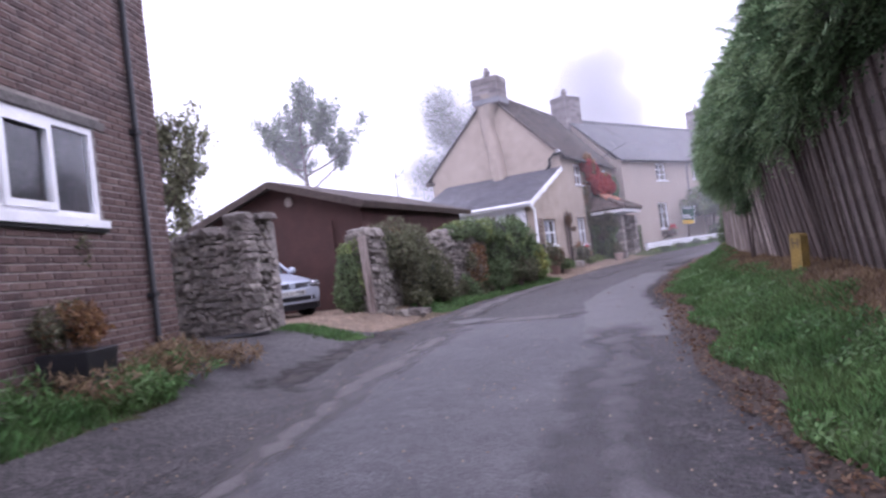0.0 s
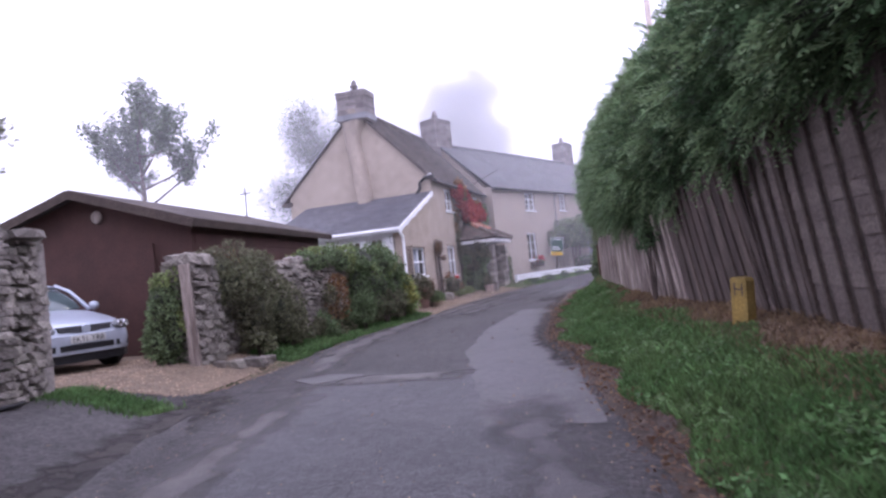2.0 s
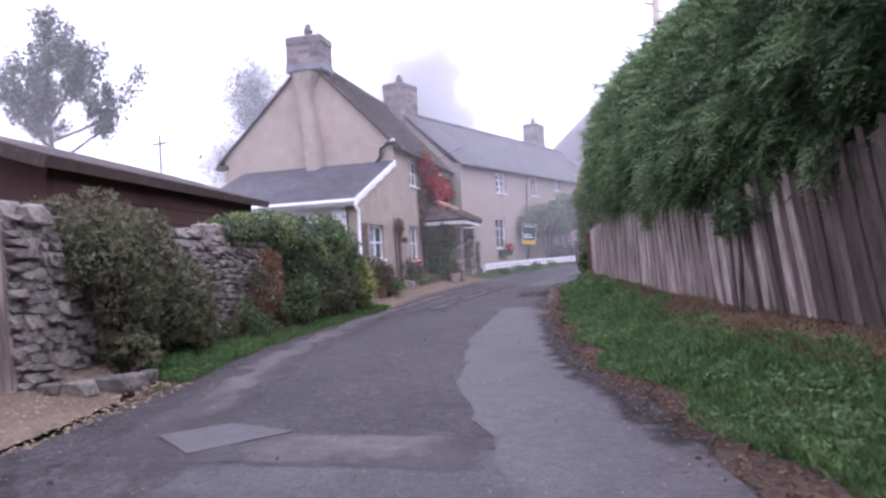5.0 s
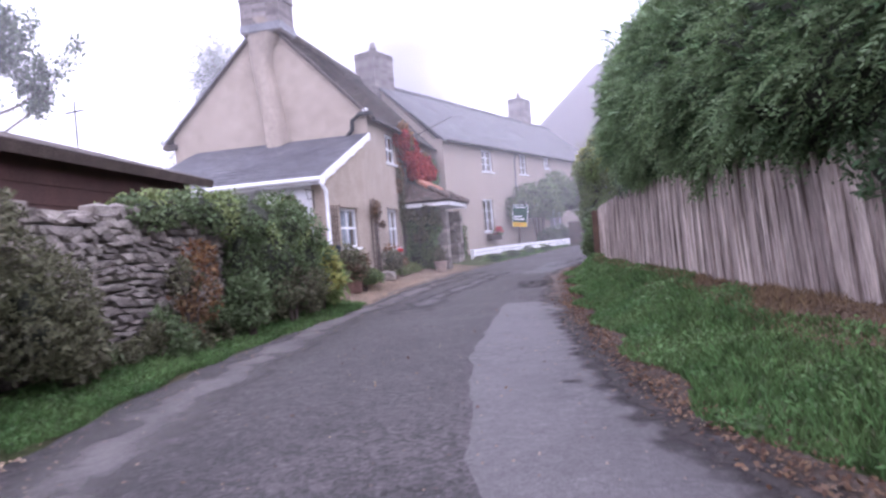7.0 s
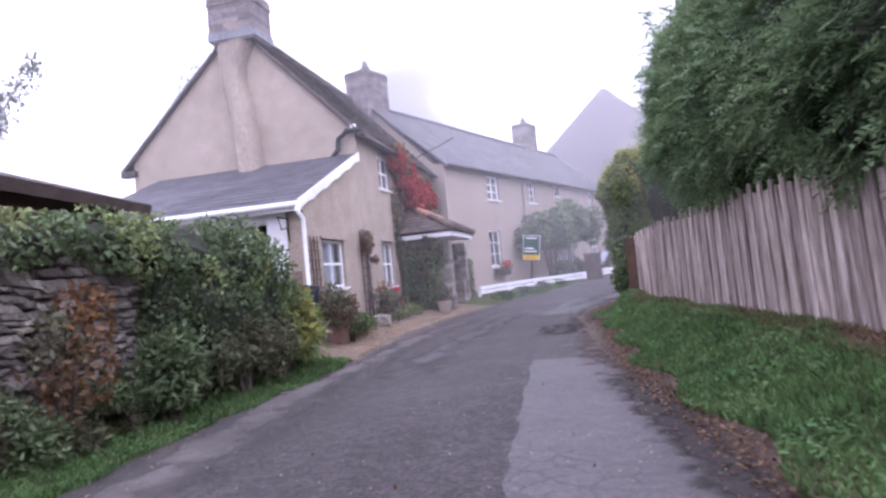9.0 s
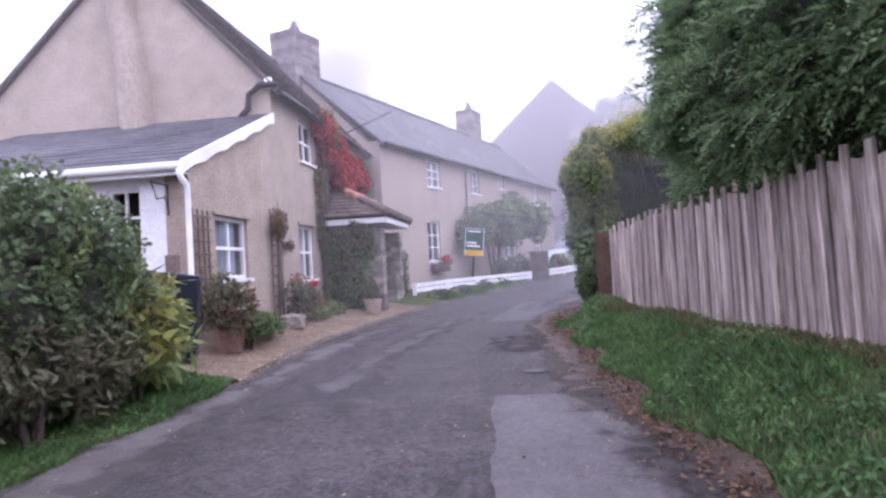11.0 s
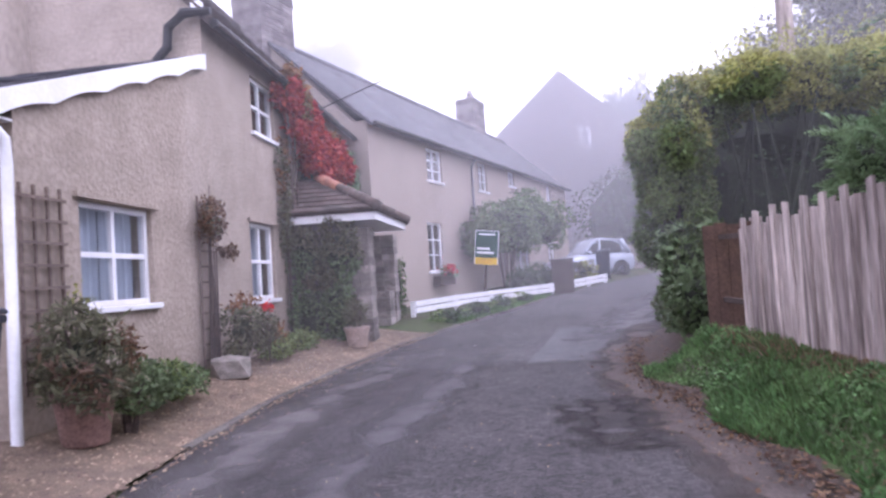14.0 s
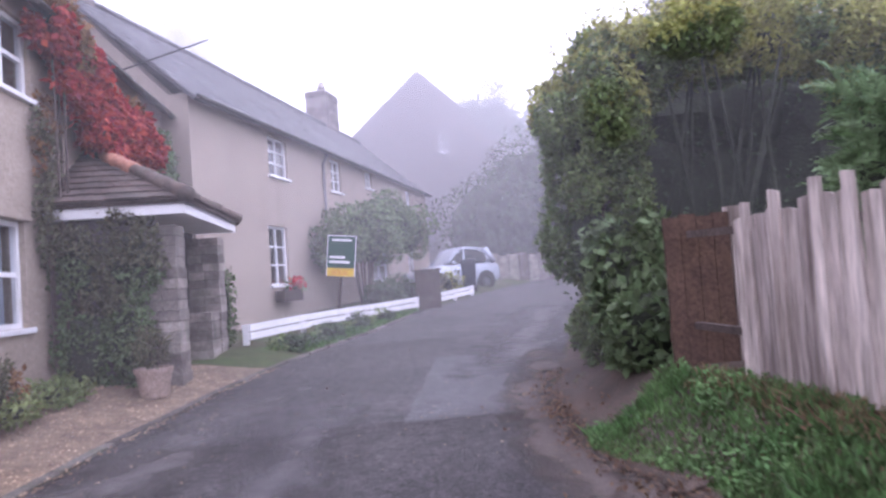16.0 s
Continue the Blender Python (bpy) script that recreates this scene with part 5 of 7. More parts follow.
tree("backdrop_tree", "hazy olive tree beyond the gate hedge", 6.5, 42.0, 0.6, 9.5, 0.25, 20, 0.13, OLIVE, 22000, 1.1, 0.3, 0.34, 23, 0.9, 1.6)

# ---- hedges and shrubs ----
hedge()
privet = bush("privet_hedge", "tall overgrown privet hedge with golden green tips", "hedge",
     [(-2.92, 26.7, 2.75, 0.55, 0.9, 0.8), (-2.85, 26.8, 1.7, 0.6, 0.9, 1.0), (-2.85, 26.4, 0.95, 0.42, 0.8, 0.55), (-2.6, 26.6, 3.35, 0.6, 0.8, 0.5), (-2.0, 26.5, 3.58, 0.75, 0.8, 0.52), (-1.2, 26.5, 3.62, 0.8, 0.8, 0.52), (-0.3, 26.5, 3.6, 0.85, 0.8, 0.52), (0.6, 26.6, 3.5, 0.85, 0.8, 0.6)], PRIVET, 90000, 0.04, 1.7, 0.2, 0.62, GOLD, 0.4, stems=6, foot=0.55, clumps=22)
base = np.stack([rng.uniform(-3.3, 0.9, 170), rng.uniform(25.9, 26.9, 170), np.zeros(170)], axis=1)
base[:, 2] = np.interp(base[:, 0], [-3.4, -2.7, -1.8, 1.0], [3.25, 3.7, 3.95, 3.95]) + rng.uniform(-0.1, 0.05, 170)
shoot = np.concatenate([base + np.array([0, 0, 0.035 * j]) + rng.normal(0, 0.012 + 0.003 * j, base.shape) for j in range(10)])
part("shoot_foliage", quad_mesh("shoot_foliage", leaf_quads(shoot, np.tile(np.array([[0.0, -0.5, 0.6]]), (len(shoot), 1)), 0.032, 1.9, 0.9), GOLD), GOLD, privet, "upright yellowish young shoots")
# Backing mass added so the hollow under the privet arch reads as shaded.
bush("hedge_shade_backing", "dark backing added for shade inside the overgrown hedge", "hedge", [(-1.2, 28.3, 2.0, 1.6, 0.8, 2.0), (0.6, 28.0, 2.1, 1.5, 1.0, 1.9), (-0.4, 28.2, 3.2, 1.9, 0.8, 0.9)], TREE_LEAF, 12000, 0.04, 1.8, 0.3, 1.1, foot=0.55)
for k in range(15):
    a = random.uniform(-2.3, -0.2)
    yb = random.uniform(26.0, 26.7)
    # Stem colour is the shade colour too, as for the dark hollow.
    part("bare_stem", Geo().tube([(a + 0.2, yb + 0.2, 0.5), (a + random.uniform(-0.15, 0.15), yb, 1.9), (a + random.uniform(-0.45, 0.45), yb - 0.2, 3.4)], [0.035, 0.025, 0.012], 6), SHADE_DARK, privet)
conifer_shrub = thing("conifer_shrub", "feathery green conifer behind the fence end", "shrub")
lumps = [(-1.35, 24.5, 2.0, 0.5, 0.5, 0.7), (-0.75, 24.0, 2.35, 0.6, 0.6, 0.75), (-0.1, 23.9, 2.3, 0.6, 0.6, 0.7)]
p, n = blob_points(lumps, 2600, 0.3)
part("foliage", quad_mesh("foliage", spray_quads(p, unit(n + np.array([-0.2, -0.2, 0.25])), 0.24, 8, 0.3), CONIFER_TIP), CONIFER_TIP, conifer_shrub)
# Same dark fill, shade painted behind the sprays.
part("inner_mass", core_geo(lumps, 0.72), SHADE_DARK, conifer_shrub, "solid fill coloured dark as shade between leaves")
for b in lumps:
    part("stem", Geo().tube([(b[0], b[1], 0.5), (b[0] + 0.03, b[1], 1.5), (b[0], b[1] + 0.03, b[2] + 0.5)], [0.05, 0.035, 0.01], 6), BARK, conifer_shrub)
bush("hanging_foliage", "dark trailing foliage hanging over the fence", "ivy", [(-1.15, 12.9, 1.6, 0.2, 0.7, 0.3)], CONIFER, 2000, 0.03, 2.6, 0.4, 0.6, foot=0.6)
bush("laurel_shrub", "glossy green shrub at the foot of the gate", "shrub", [(-2.95, 25.5, 0.95, 0.38, 0.45, 0.55), (-2.9, 26.0, 1.35, 0.42, 0.5, 0.6)], IVY, 3500, 0.07, 1.5, 0.3, 0.7)
bush("far_hedge", "dark misty hedge and trees beyond the parked car", "hedge", [(1.0, 52.0, 3.6, 3.2, 2.0, 3.0), (5.0, 52.5, 4.2, 3.0, 2.0, 3.6), (3.0, 54.0, 5.2, 3.0, 2.0, 3.2), (8.5, 50.0, 3.5, 3.0, 2.5, 3.0)], TREE_LEAF, 22000, 0.11, 1.6, 0.3, 0.93)
bush("roadside_hedge", "dark hedge along the lane beyond the junction", "hedge", [(4.5, 40.0, 2.2, 2.2, 2.5, 2.2), (7.0, 44.0, 2.6, 2.4, 2.5, 2.4), (2.0, 34.5, 1.7, 1.6, 2.0, 1.6)], TREE_LEAF, 12000, 0.12, 1.5, 0.35, 0.8)
bush("round_ivy_bush", "rounded green ivy bush beside a wooden gatepost", "shrub", [(-7.68, 10.02, 1.2, 0.3, 0.28, 0.68), (-7.7, 10.0, 0.8, 0.33, 0.3, 0.45)], IVY, 9000, 0.036, 1.5, 0.25, 0.8, BRIGHT, 0.2)
bush("brown_shrub", "straggly olive brown shrub growing over the stone wall", "shrub", [(-7.6, 11.3, 1.65, 0.5, 0.65, 0.6), (-7.42, 11.0, 1.6, 0.3, 0.4, 0.5), (-7.75, 12.2, 1.6, 0.5, 0.7, 0.55), (-7.5, 11.8, 1.05, 0.4, 0.65, 0.6), (-7.55, 12.7, 0.95, 0.4, 0.5, 0.6)], OLIVE, 30000, 0.028, 2.2, 0.35, 0.62, RUST, 0.04)
bush("low_shrub", "small grey green shrub at the foot of the wall", "shrub", [(-7.2, 11.5, 0.58, 0.26, 0.3, 0.2)], OLIVE, 700, 0.05, 1.8, 0.4, 0.5)
bush("dark_shrub", "dark green shrub with long stems by the wall", "shrub", [(-7.55, 13.0, 0.75, 0.32, 0.4, 0.45)], OLIVE, 2200, 0.05, 2.2, 0.4, 0.55)
bush("rust_shrub", "small shrub with rust orange autumn leaves", "shrub", [(-7.78, 15.25, 0.95, 0.28, 0.42, 0.5), (-7.8, 15.5, 1.3, 0.22, 0.3, 0.3)], RUST, 1500, 0.045, 1.6, 0.5, 0.0, OLIVE, 0.3)
bush("ivy_on_wall", "thick green ivy spilling over the stone wall", "ivy", [(-8.2, 15.3, 1.93, 0.45, 0.8, 0.28), (-8.2, 16.3, 1.97, 0.5, 0.8, 0.33), (-8.1, 17.2, 1.88, 0.55, 0.8, 0.43), (-8.05, 18.1, 1.72, 0.58, 0.7, 0.58), (-8.05, 18.8, 1.55, 0.52, 0.55, 0.65), (-7.85, 17.6, 1.15, 0.42, 0.8, 0.72), (-7.9, 18.7, 1.05, 0.48, 0.6, 0.72), (-7.95, 16.8, 1.2, 0.22, 0.35, 0.8)], IVY, 42000, 0.045, 1.4, 0.3, 0.8, BRIGHT, 0.16, clumps=34)
tangle = []
for k in range(15):
    yk = 12.9 + 0.48 * k + random.uniform(-0.15, 0.15)
    xk = float(np.interp(yk, [12.2, 14, 16.5, 19, 21], [-7.75, -8.05, -8.15, -8.3, -8.45])) + random.uniform(0.22, 0.42)
    r = random.uniform(0.16, 0.26)
    tangle.append((xk, yk, float(ground_z(xk, yk)) + r * 0.7, r, r * 1.5, r * random.uniform(0.8, 1.5)))
bush("wall_foot_plants", "tangle of low green and olive plants along the wall", "plant", tangle, OLIVE, 14000, 0.03, 2.4, 0.5, 0.0, IVY, 0.45, clumps=12)
bush("silver_shrub", "blue green leafy plant at the wall foot", "shrub", [(-7.65, 16.4, 0.7, 0.28, 0.35, 0.4)], IVY, 1800, 0.045, 2.2, 0.4, 0.45)
bush("wispy_shrub", "wispy olive shrub leaning over the grass", "shrub", [(-7.65, 17.7, 0.7, 0.3, 0.55, 0.4), (-7.7, 18.4, 0.75, 0.3, 0.45, 0.42)], OLIVE, 4500, 0.03, 3.5, 0.4, 0.0)
bush("leafy_shrub", "bright green shrub with large drooping leaves", "shrub", [(-7.8, 19.15, 0.95, 0.4, 0.42, 0.55), (-7.72, 19.45, 0.75, 0.3, 0.3, 0.38), (-8.0, 19.75, 1.05, 0.28, 0.28, 0.36)], BRIGHT, 2600, 0.075, 2.6, 0.5, 0.3, GOLD, 0.25, droop=0.4)
bush("pot_plant", "bushy brown green plant in a terracotta pot", "plant", [(-8.33, 22.3, 1.02, 0.34, 0.38, 0.36), (-8.2, 22.2, 0.85, 0.3, 0.3, 0.22)], OLIVE, 4600, 0.026, 3.0, 0.45, 0.5, DEAD_LEAF, 0.08, foot=0.75)
bush("flower_bed_plant", "low leafy plants against the cottage wall", "plant", [(-8.25, 22.75, 0.66, 0.3, 0.35, 0.2), (-8.3, 23.3, 0.66, 0.28, 0.35, 0.2), (-8.35, 23.9, 0.6, 0.22, 0.35, 0.14)], IVY, 4200, 0.036, 1.6, 0.4, 0.0, BRIGHT, 0.35)
bush("rose_bush", "rose bush with reddish leaves under the window", "shrub", [(-8.45, 25.55, 0.95, 0.26, 0.42, 0.4), (-8.45, 26.4, 0.8, 0.22, 0.3, 0.26)], OLIVE, 3200, 0.034, 1.7, 0.5, 0.5, RUST, 0.16)
bush("rose_flower", "few red roses on the bush", "flower", [(-8.25, 25.9, 1.22, 0.07, 0.09, 0.08)], FLOWER, 60, 0.045, 1.2, 0.3, 0.0)
bush("low_plant", "low green plants edging the gravel", "plant", [(-8.35, 27.3, 0.62, 0.26, 0.5, 0.18), (-8.3, 26.4, 0.6, 0.2, 0.4, 0.14)], BRIGHT, 1600, 0.045, 1.6, 0.4, 0.5)
bush("red_creeper", "bright red creeper climbing the cottage front", "creeper", [(-8.6, 28.3, 4.65, 0.22, 0.5, 0.42), (-8.5, 29.3, 3.65, 0.25, 0.6, 0.35), (-8.56, 29.0, 4.25, 0.24, 0.75, 0.55), (-8.5, 29.7, 3.9, 0.28, 0.75, 0.5), (-8.55, 30.5, 4.0, 0.24, 0.6, 0.4), (-8.45, 30.9, 3.75, 0.25, 0.4, 0.35)], RED, 22000, 0.068, 1.6, 0.45, 0.6, RUST, 0.1, droop=0.9, clumps=28)
bush("green_creeper", "green creeper beside the small upper window", "creeper", [(-8.66, 32.3, 3.7, 0.16, 0.55, 0.85), (-8.66, 32.5, 2.8, 0.14, 0.45, 0.6)], IVY, 4000, 0.06, 1.4, 0.4, 0.6, foot=0.5)
bush("wall_vine", "thin vine with mixed green and rust leaves", "creeper", [(-8.7, 28.15, 3.3, 0.1, 0.28, 0.7), (-8.68, 28.1, 2.4, 0.1, 0.22, 0.6)], OLIVE, 1800, 0.045, 1.5, 0.5, 0.0, RUST, 0.2, foot=0.5)
bush("porch_ivy", "dense dark ivy covering the side of the porch", "ivy", [(-8.45, 28.22, 1.9, 0.38, 0.13, 0.62), (-7.9, 28.22, 1.95, 0.4, 0.13, 0.6), (-8.4, 28.2, 1.0, 0.4, 0.15, 0.7), (-7.95, 28.2, 1.0, 0.32, 0.15, 0.65)], IVY, 13000, 0.045, 1.3, 0.3, 0.7, OLIVE, 0.42, foot=0.45)
bush("porch_far_ivy", "ivy at the far corner of the porch", "ivy", [(-7.45, 31.0, 1.3, 0.14, 0.16, 0.8)], IVY, 1200, 0.05, 1.3, 0.3, 0.6)
bush("arching_shrub", "large rounded dark green shrub arching before the cottage row", "shrub", [(-5.35, 38.2, 2.75, 1.1, 1.1, 0.95), (-4.8, 39.8, 3.15, 1.1, 1.3, 1.05), (-4.1, 41.6, 3.1, 1.0, 1.3, 1.0), (-5.9, 37.4, 2.5, 0.7, 0.8, 0.7)], IVY, 22000, 0.07, 1.5, 0.3, 0.86, stems=7)
bush("garden_hedge", "low dark hedge behind the white fence", "hedge", [(-4.9, 37.3, 1.1, 0.6, 0.8, 0.45), (-4.3, 38.2, 1.15, 0.6, 0.7, 0.5)], TREE_LEAF, 4000, 0.06, 1.4, 0.3, 0.8)
bush("edging_plant", "low green planting below the white fence", "plant", [(-6.5, 31.4, 0.62, 0.35, 0.8, 0.16), (-6.0, 32.6, 0.68, 0.3, 0.8, 0.16), (-5.5, 33.8, 0.72, 0.3, 0.8, 0.16), (-5.0, 35.0, 0.76, 0.3, 0.7, 0.15)], TREE_LEAF, 5000, 0.04, 1.8, 0.4, 0.6, BRIGHT, 0.3)
bush("yellow_plant", "yellowing plant in front of the parked car", "plant", [(-2.7, 41.2, 1.35, 0.5, 0.3, 0.35)], GOLD, 900, 0.06, 1.6, 0.4, 0.5, OLIVE, 0.4)
bush("bed_plant", "tangled green and rust plants by the brick house", "plant", [(-5.5, 2.9, 0.42, 0.4, 0.6, 0.22), (-5.2, 3.6, 0.42, 0.4, 0.5, 0.2), (-5.6, 4.3, 0.5, 0.5, 0.45, 0.2)], GRASS, 5000, 0.02, 5.0, 0.5, 0.0, DRY_GRASS, 0.35)
bush("rusty_plant", "rust brown dying plant in a black tub", "plant", [(-5.75, 3.55, 1.0, 0.28, 0.3, 0.22)], RUST, 1600, 0.03, 2.2, 0.5, 0.5, OLIVE, 0.4, foot=0.7)
bush("dry_fern", "dry orange brown ferns at the house corner", "plant", [(-6.4, 5.1, 0.52, 0.5, 0.35, 0.13), (-5.9, 5.3, 0.46, 0.45, 0.3, 0.1)], DRY_GRASS, 1800, 0.022, 5.0, 0.5, 0.0)
bush("wall_weed", "thin weed growing on the brick wall", "plant", [(-6.35, 4.0, 1.75, 0.1, 0.14, 0.25)], OLIVE, 200, 0.035, 1.8, 0.5, 0.0, foot=0.5)

# ---- porch roof and piers ----
RX0, RX1 = FX, PX + 0.2


def tile_slope(a, b, c, d, rows, per_row):
    """Clay tiles on a slope from the eaves a-b up to the top edge d-c, one object each."""
    a, b, c, d = (Vector(v) for v in (a, b, c, d))
    n = (b - a).cross(d - a).normalized()
    part("roof_deck", Geo().add([a, b, c, d, *(v - n * 0.06 for v in (a, b, c, d))], [(0, 1, 2, 3), (7, 6, 5, 4), (0, 4, 5, 1), (1, 5, 6, 2), (2, 6, 7, 3), (3, 7, 4, 0)]), DARK_WOOD, porch)
    for j in range(rows):
        l0, r0 = a.lerp(d, j / rows), b.lerp(c, j / rows)
        l1, r1 = a.lerp(d, min(1, (j + 1.25) / rows)), b.lerp(c, min(1, (j + 1.25) / rows))
        k = max(2, round(per_row * (r0 - l0).length / (b - a).length))
        for i in range(k):
            q = [l0.lerp(r0, i / k), l0.lerp(r0, (i + 0.97) / k), l1.lerp(r1, (i + 0.97) / k), l1.lerp(r1, i / k)]
            lift = n * (0.028 + 0.012 * random.random())
            part("tile", Geo().add([q[0] + lift, q[1] + lift, q[2] + n * 0.008, q[3] + n * 0.008, q[0] + lift - n * 0.014, q[1] + lift - n * 0.014], [(0, 1, 2, 3), (4, 5, 1, 0), (4, 0, 3), (1, 5, 2)]), TILE, porch)


e0, e1, e2, e3 = (FX, PY0 - 0.2, 2.63), (PX + 0.22, PY0 - 0.2, 2.63), (PX + 0.22, PY1 + 0.2, 2.63), (FX, PY1 + 0.2, 2.63)
ap0, ap1 = (FX + 0.05, PY0 + 1.15, 3.5), (FX + 0.05, PY1 - 1.15, 3.5)
tile_slope(e0, e1, (FX + 0.12, PY0 + 1.12, 3.48), (FX, PY0 + 1.12, 3.48), 9, 9)
tile_slope(e1, e2, ap1, ap0, 9, 17)
tile_slope(e2, e3, (FX, PY1 - 1.12, 3.48), (FX + 0.12, PY1 - 1.12, 3.48), 9, 9)
for a, b in ((e1, ap0), (e2, ap1)):
    a, b = Vector(a), Vector(b)
    for k in range(6):
        p0, p1 = a.lerp(b, k / 6) + Vector((0, 0, 0.03)), a.lerp(b, (k + 1.08) / 6) + Vector((0, 0, 0.03))
        part("hip_tile", Geo().tube([p0, p1], [0.1, 0.08], 10), RIDGE if k in (3, 4) else TILE, porch, smooth=True)
for y in (PY0, PY1 - 0.42):
    for k in range(17):
        z = PB + k * 0.125
        if z > 2.35:
            break
        a = random.uniform(0.4, 0.6)
        wd = 0.42
        part("pier_stone", Geo().box(PX - 0.45 + random.uniform(0, 0.015), PX - 0.45 * (1 - a) - 0.005, y + random.uniform(0, 0.015), y + wd, z, z + 0.117), STONE, porch)
        part("pier_stone", Geo().box(PX - 0.45 * (1 - a) + 0.005, PX - random.uniform(0, 0.02), y + random.uniform(0, 0.015), y + wd, z, z + 0.117), STONE, porch)
part("threshold", Geo().box(FX + 0.02, PX + 0.1, PY0 + 0.4, PY1 - 0.42, PB, PB + 0.12), STONE_FILL, porch)
for k in range(7):
    part("low_wall_stone", Geo().box(PX - 0.4, PX - 0.03, PY1 - 0.95 + 0.02 * random.random(), PY1 - 0.43, PB + 0.13 * k, PB + 0.13 * k + 0.12), STONE, porch)

# ---- road surface details ----
tagged(part("pavement_apron", strip("apron", np.arange(-8, 9.2, 0.2), ln([-8, 0, 2.5, 4, 5.2, 6.8, 9.2], [-4.4, -4.4, -4.8, -5.1, -7.5, -8.6, -6.9]), ln([-8, 0, 4, 7, 9.2], [-2.2, -2.95, -3.95, -4.95, -6.3]), 0.004, 8, 0.06), ASPHALT_DARK, smooth=True), "cracked tarmac apron beside the lane", "pavement", kind="structure")
tagged(part("road_near", strip("road_near", np.arange(-10, 9.6, 0.2), ln([-10, 0, 2.5, 4.7, 9.5], [-0.5, -2.3, -2.95, -3.75, -4.95]), ln([-10, 0, 3, 6.2, 9.5], [1.4, 0.2, -0.7, -1.8, -2.6]), 0.005, 6, 0.04), ASPHALT, smooth=True), "older smooth asphalt", "road", kind="structure")
tagged(part("road_patch", strip("road_patch", np.arange(7.0, 19.3, 0.12), ln([7.0, 8.07, 9.53, 11.47, 12.7, 14.4, 17, 19.2], [-2.35, -2.67, -3.14, -3.82, -3.97, -4.3, -4.46, -4.57]), ln([7.0, 8.7, 11.5, 12.7, 14.5, 17.1, 18.1, 19.2], [-1.45, -1.8, -2.3, -2.8, -3.15, -3.5, -3.6, -3.95]), 0.007, 6, 0.05), ASPHALT_PATCH, smooth=True), "paler repair strip in the asphalt", "road", kind="structure")
tagged(part("road_patch", strip("road_patch", np.arange(25.8, 29.4, 0.2), ln([25.8, 29.2], [-5.0, -4.4]), ln([25.8, 29.4], [-4.0, -3.1]), 0.006, 6, 0.04), ASPHALT, smooth=True), "smooth grey repair at the junction", "road", kind="structure")
for ys_, la, ra, lift_, ma, lb in (
        (np.arange(1.5, 8.2, 0.1), ln([1.5, 4, 6.3, 8.2], [-0.7, -1.75, -2.2, -2.8]), ln([1.5, 4, 8.2], [0.3, -0.7, -1.75]), 0.009, PALE_WEAR, "paler worn surface of the asphalt"),
        (np.arange(-2, 9.3, 0.1), ln([-2, 2.5, 4.7, 9.2], [-2.1, -3.12, -4.1, -5.15]), ln([-2, 2.5, 4.7, 9.2], [-1.5, -2.75, -3.5, -4.6]), 0.010, DUST, "whitish worn line along the old seam"),
        (np.arange(8.6, 28, 0.1), ln([8.6, 12.5, 14, 17, 19.7, 23.6, 28], [-5.5, -6.85, -7.1, -7.5, -7.5, -7.6, -6.9]), ln([8.6, 12.5, 15, 18.7, 20.4, 23.4, 28], [-4.9, -5.8, -6.35, -6.75, -6.75, -6.65, -5.9]), 0.008, DUST, "dusty pale edge of the lane"),
        (np.arange(9.0, 18.5, 0.1), lambda y: right_edge(y) - 0.5, lambda y: right_edge(y) + 0.1, 0.011, DARK_WEAR, "darker margin of the lane"),
        (np.arange(18.5, 29.5, 0.1), lambda y: right_edge(y) - 0.55, lambda y: right_edge(y) + 0.15, 0.011, GRIT, "brown gritty margin of the lane"),
        (np.arange(9.0, 9.75, 0.05), lambda y: -5.1, lambda y: -3.1, 0.011, DUST, "pale seam across the lane"),
        (np.arange(21.9, 23.8, 0.08), lambda y: -4.9, lambda y: -3.9, 0.013, DARK_WEAR, "crumbled dark patch of the lane"),
        (np.arange(27.5, 36, 0.15), ln([27.5, 36], [-4.6, -2.2]), ln([27.5, 36], [-3.0, 0.2]), 0.009, PALE_WEAR, "pale worn asphalt at the junction"),
        (np.arange(18.5, 27, 0.1), ln([18.5, 21.5, 27], [-6.6, -6.6, -6.0]), ln([18.5, 21.5, 27], [-5.6, -5.8, -5.2]), 0.009, PALE_WEAR, "pale wheel track in the asphalt"),
        (np.arange(4.5, 9.2, 0.1), ln([4.5, 9.2], [-5.0, -6.6]), ln([4.5, 9.2], [-4.2, -5.6]), 0.009, DARK_WEAR, "broken dark edge of the apron")):
    tagged(part("road_wear", strip("road_wear", ys_, la, ra, lift_, 8, 0.05), ma, smooth=True), lb, "road", kind="structure")
tagged(part("road_edge", strip("road_edge", np.arange(0, 26, 0.15), lambda y: right_edge(y) - 0.14, lambda y: right_edge(y) + 0.2, 0.01, 5, 0.1), LITTER, smooth=True), "dark leaf litter along the lane's edge", "verge", kind="structure")
tagged(part("verge_soil", strip("verge_soil", np.arange(0, 25, 0.25), lambda y: fence_x(y) - float(np.interp(y, [0, 8, 13, 18], [0.45, 0.6, 0.62, 0.12])), lambda y: fence_x(y) + 0.05, 0.02, 4, 0.12), STRAW, smooth=True), "dry brown strip under the fence", "verge", kind="structure")
tagged(part("gravel_drive", strip("gravel_drive", np.arange(7.7, 12.6, 0.1), ln([7.7, 8.5, 12.6], [-9.2, -12.5, -12.5]), ln([7.7, 8.1, 8.6, 9.2, 10.6, 12.6], [-7.6, -7.0, -6.5, -6.4, -6.65, -8.4]), 0.012, 20, 0.08), GRAVEL, smooth=True), "tan gravel drive before the garage", "gravel", kind="structure")
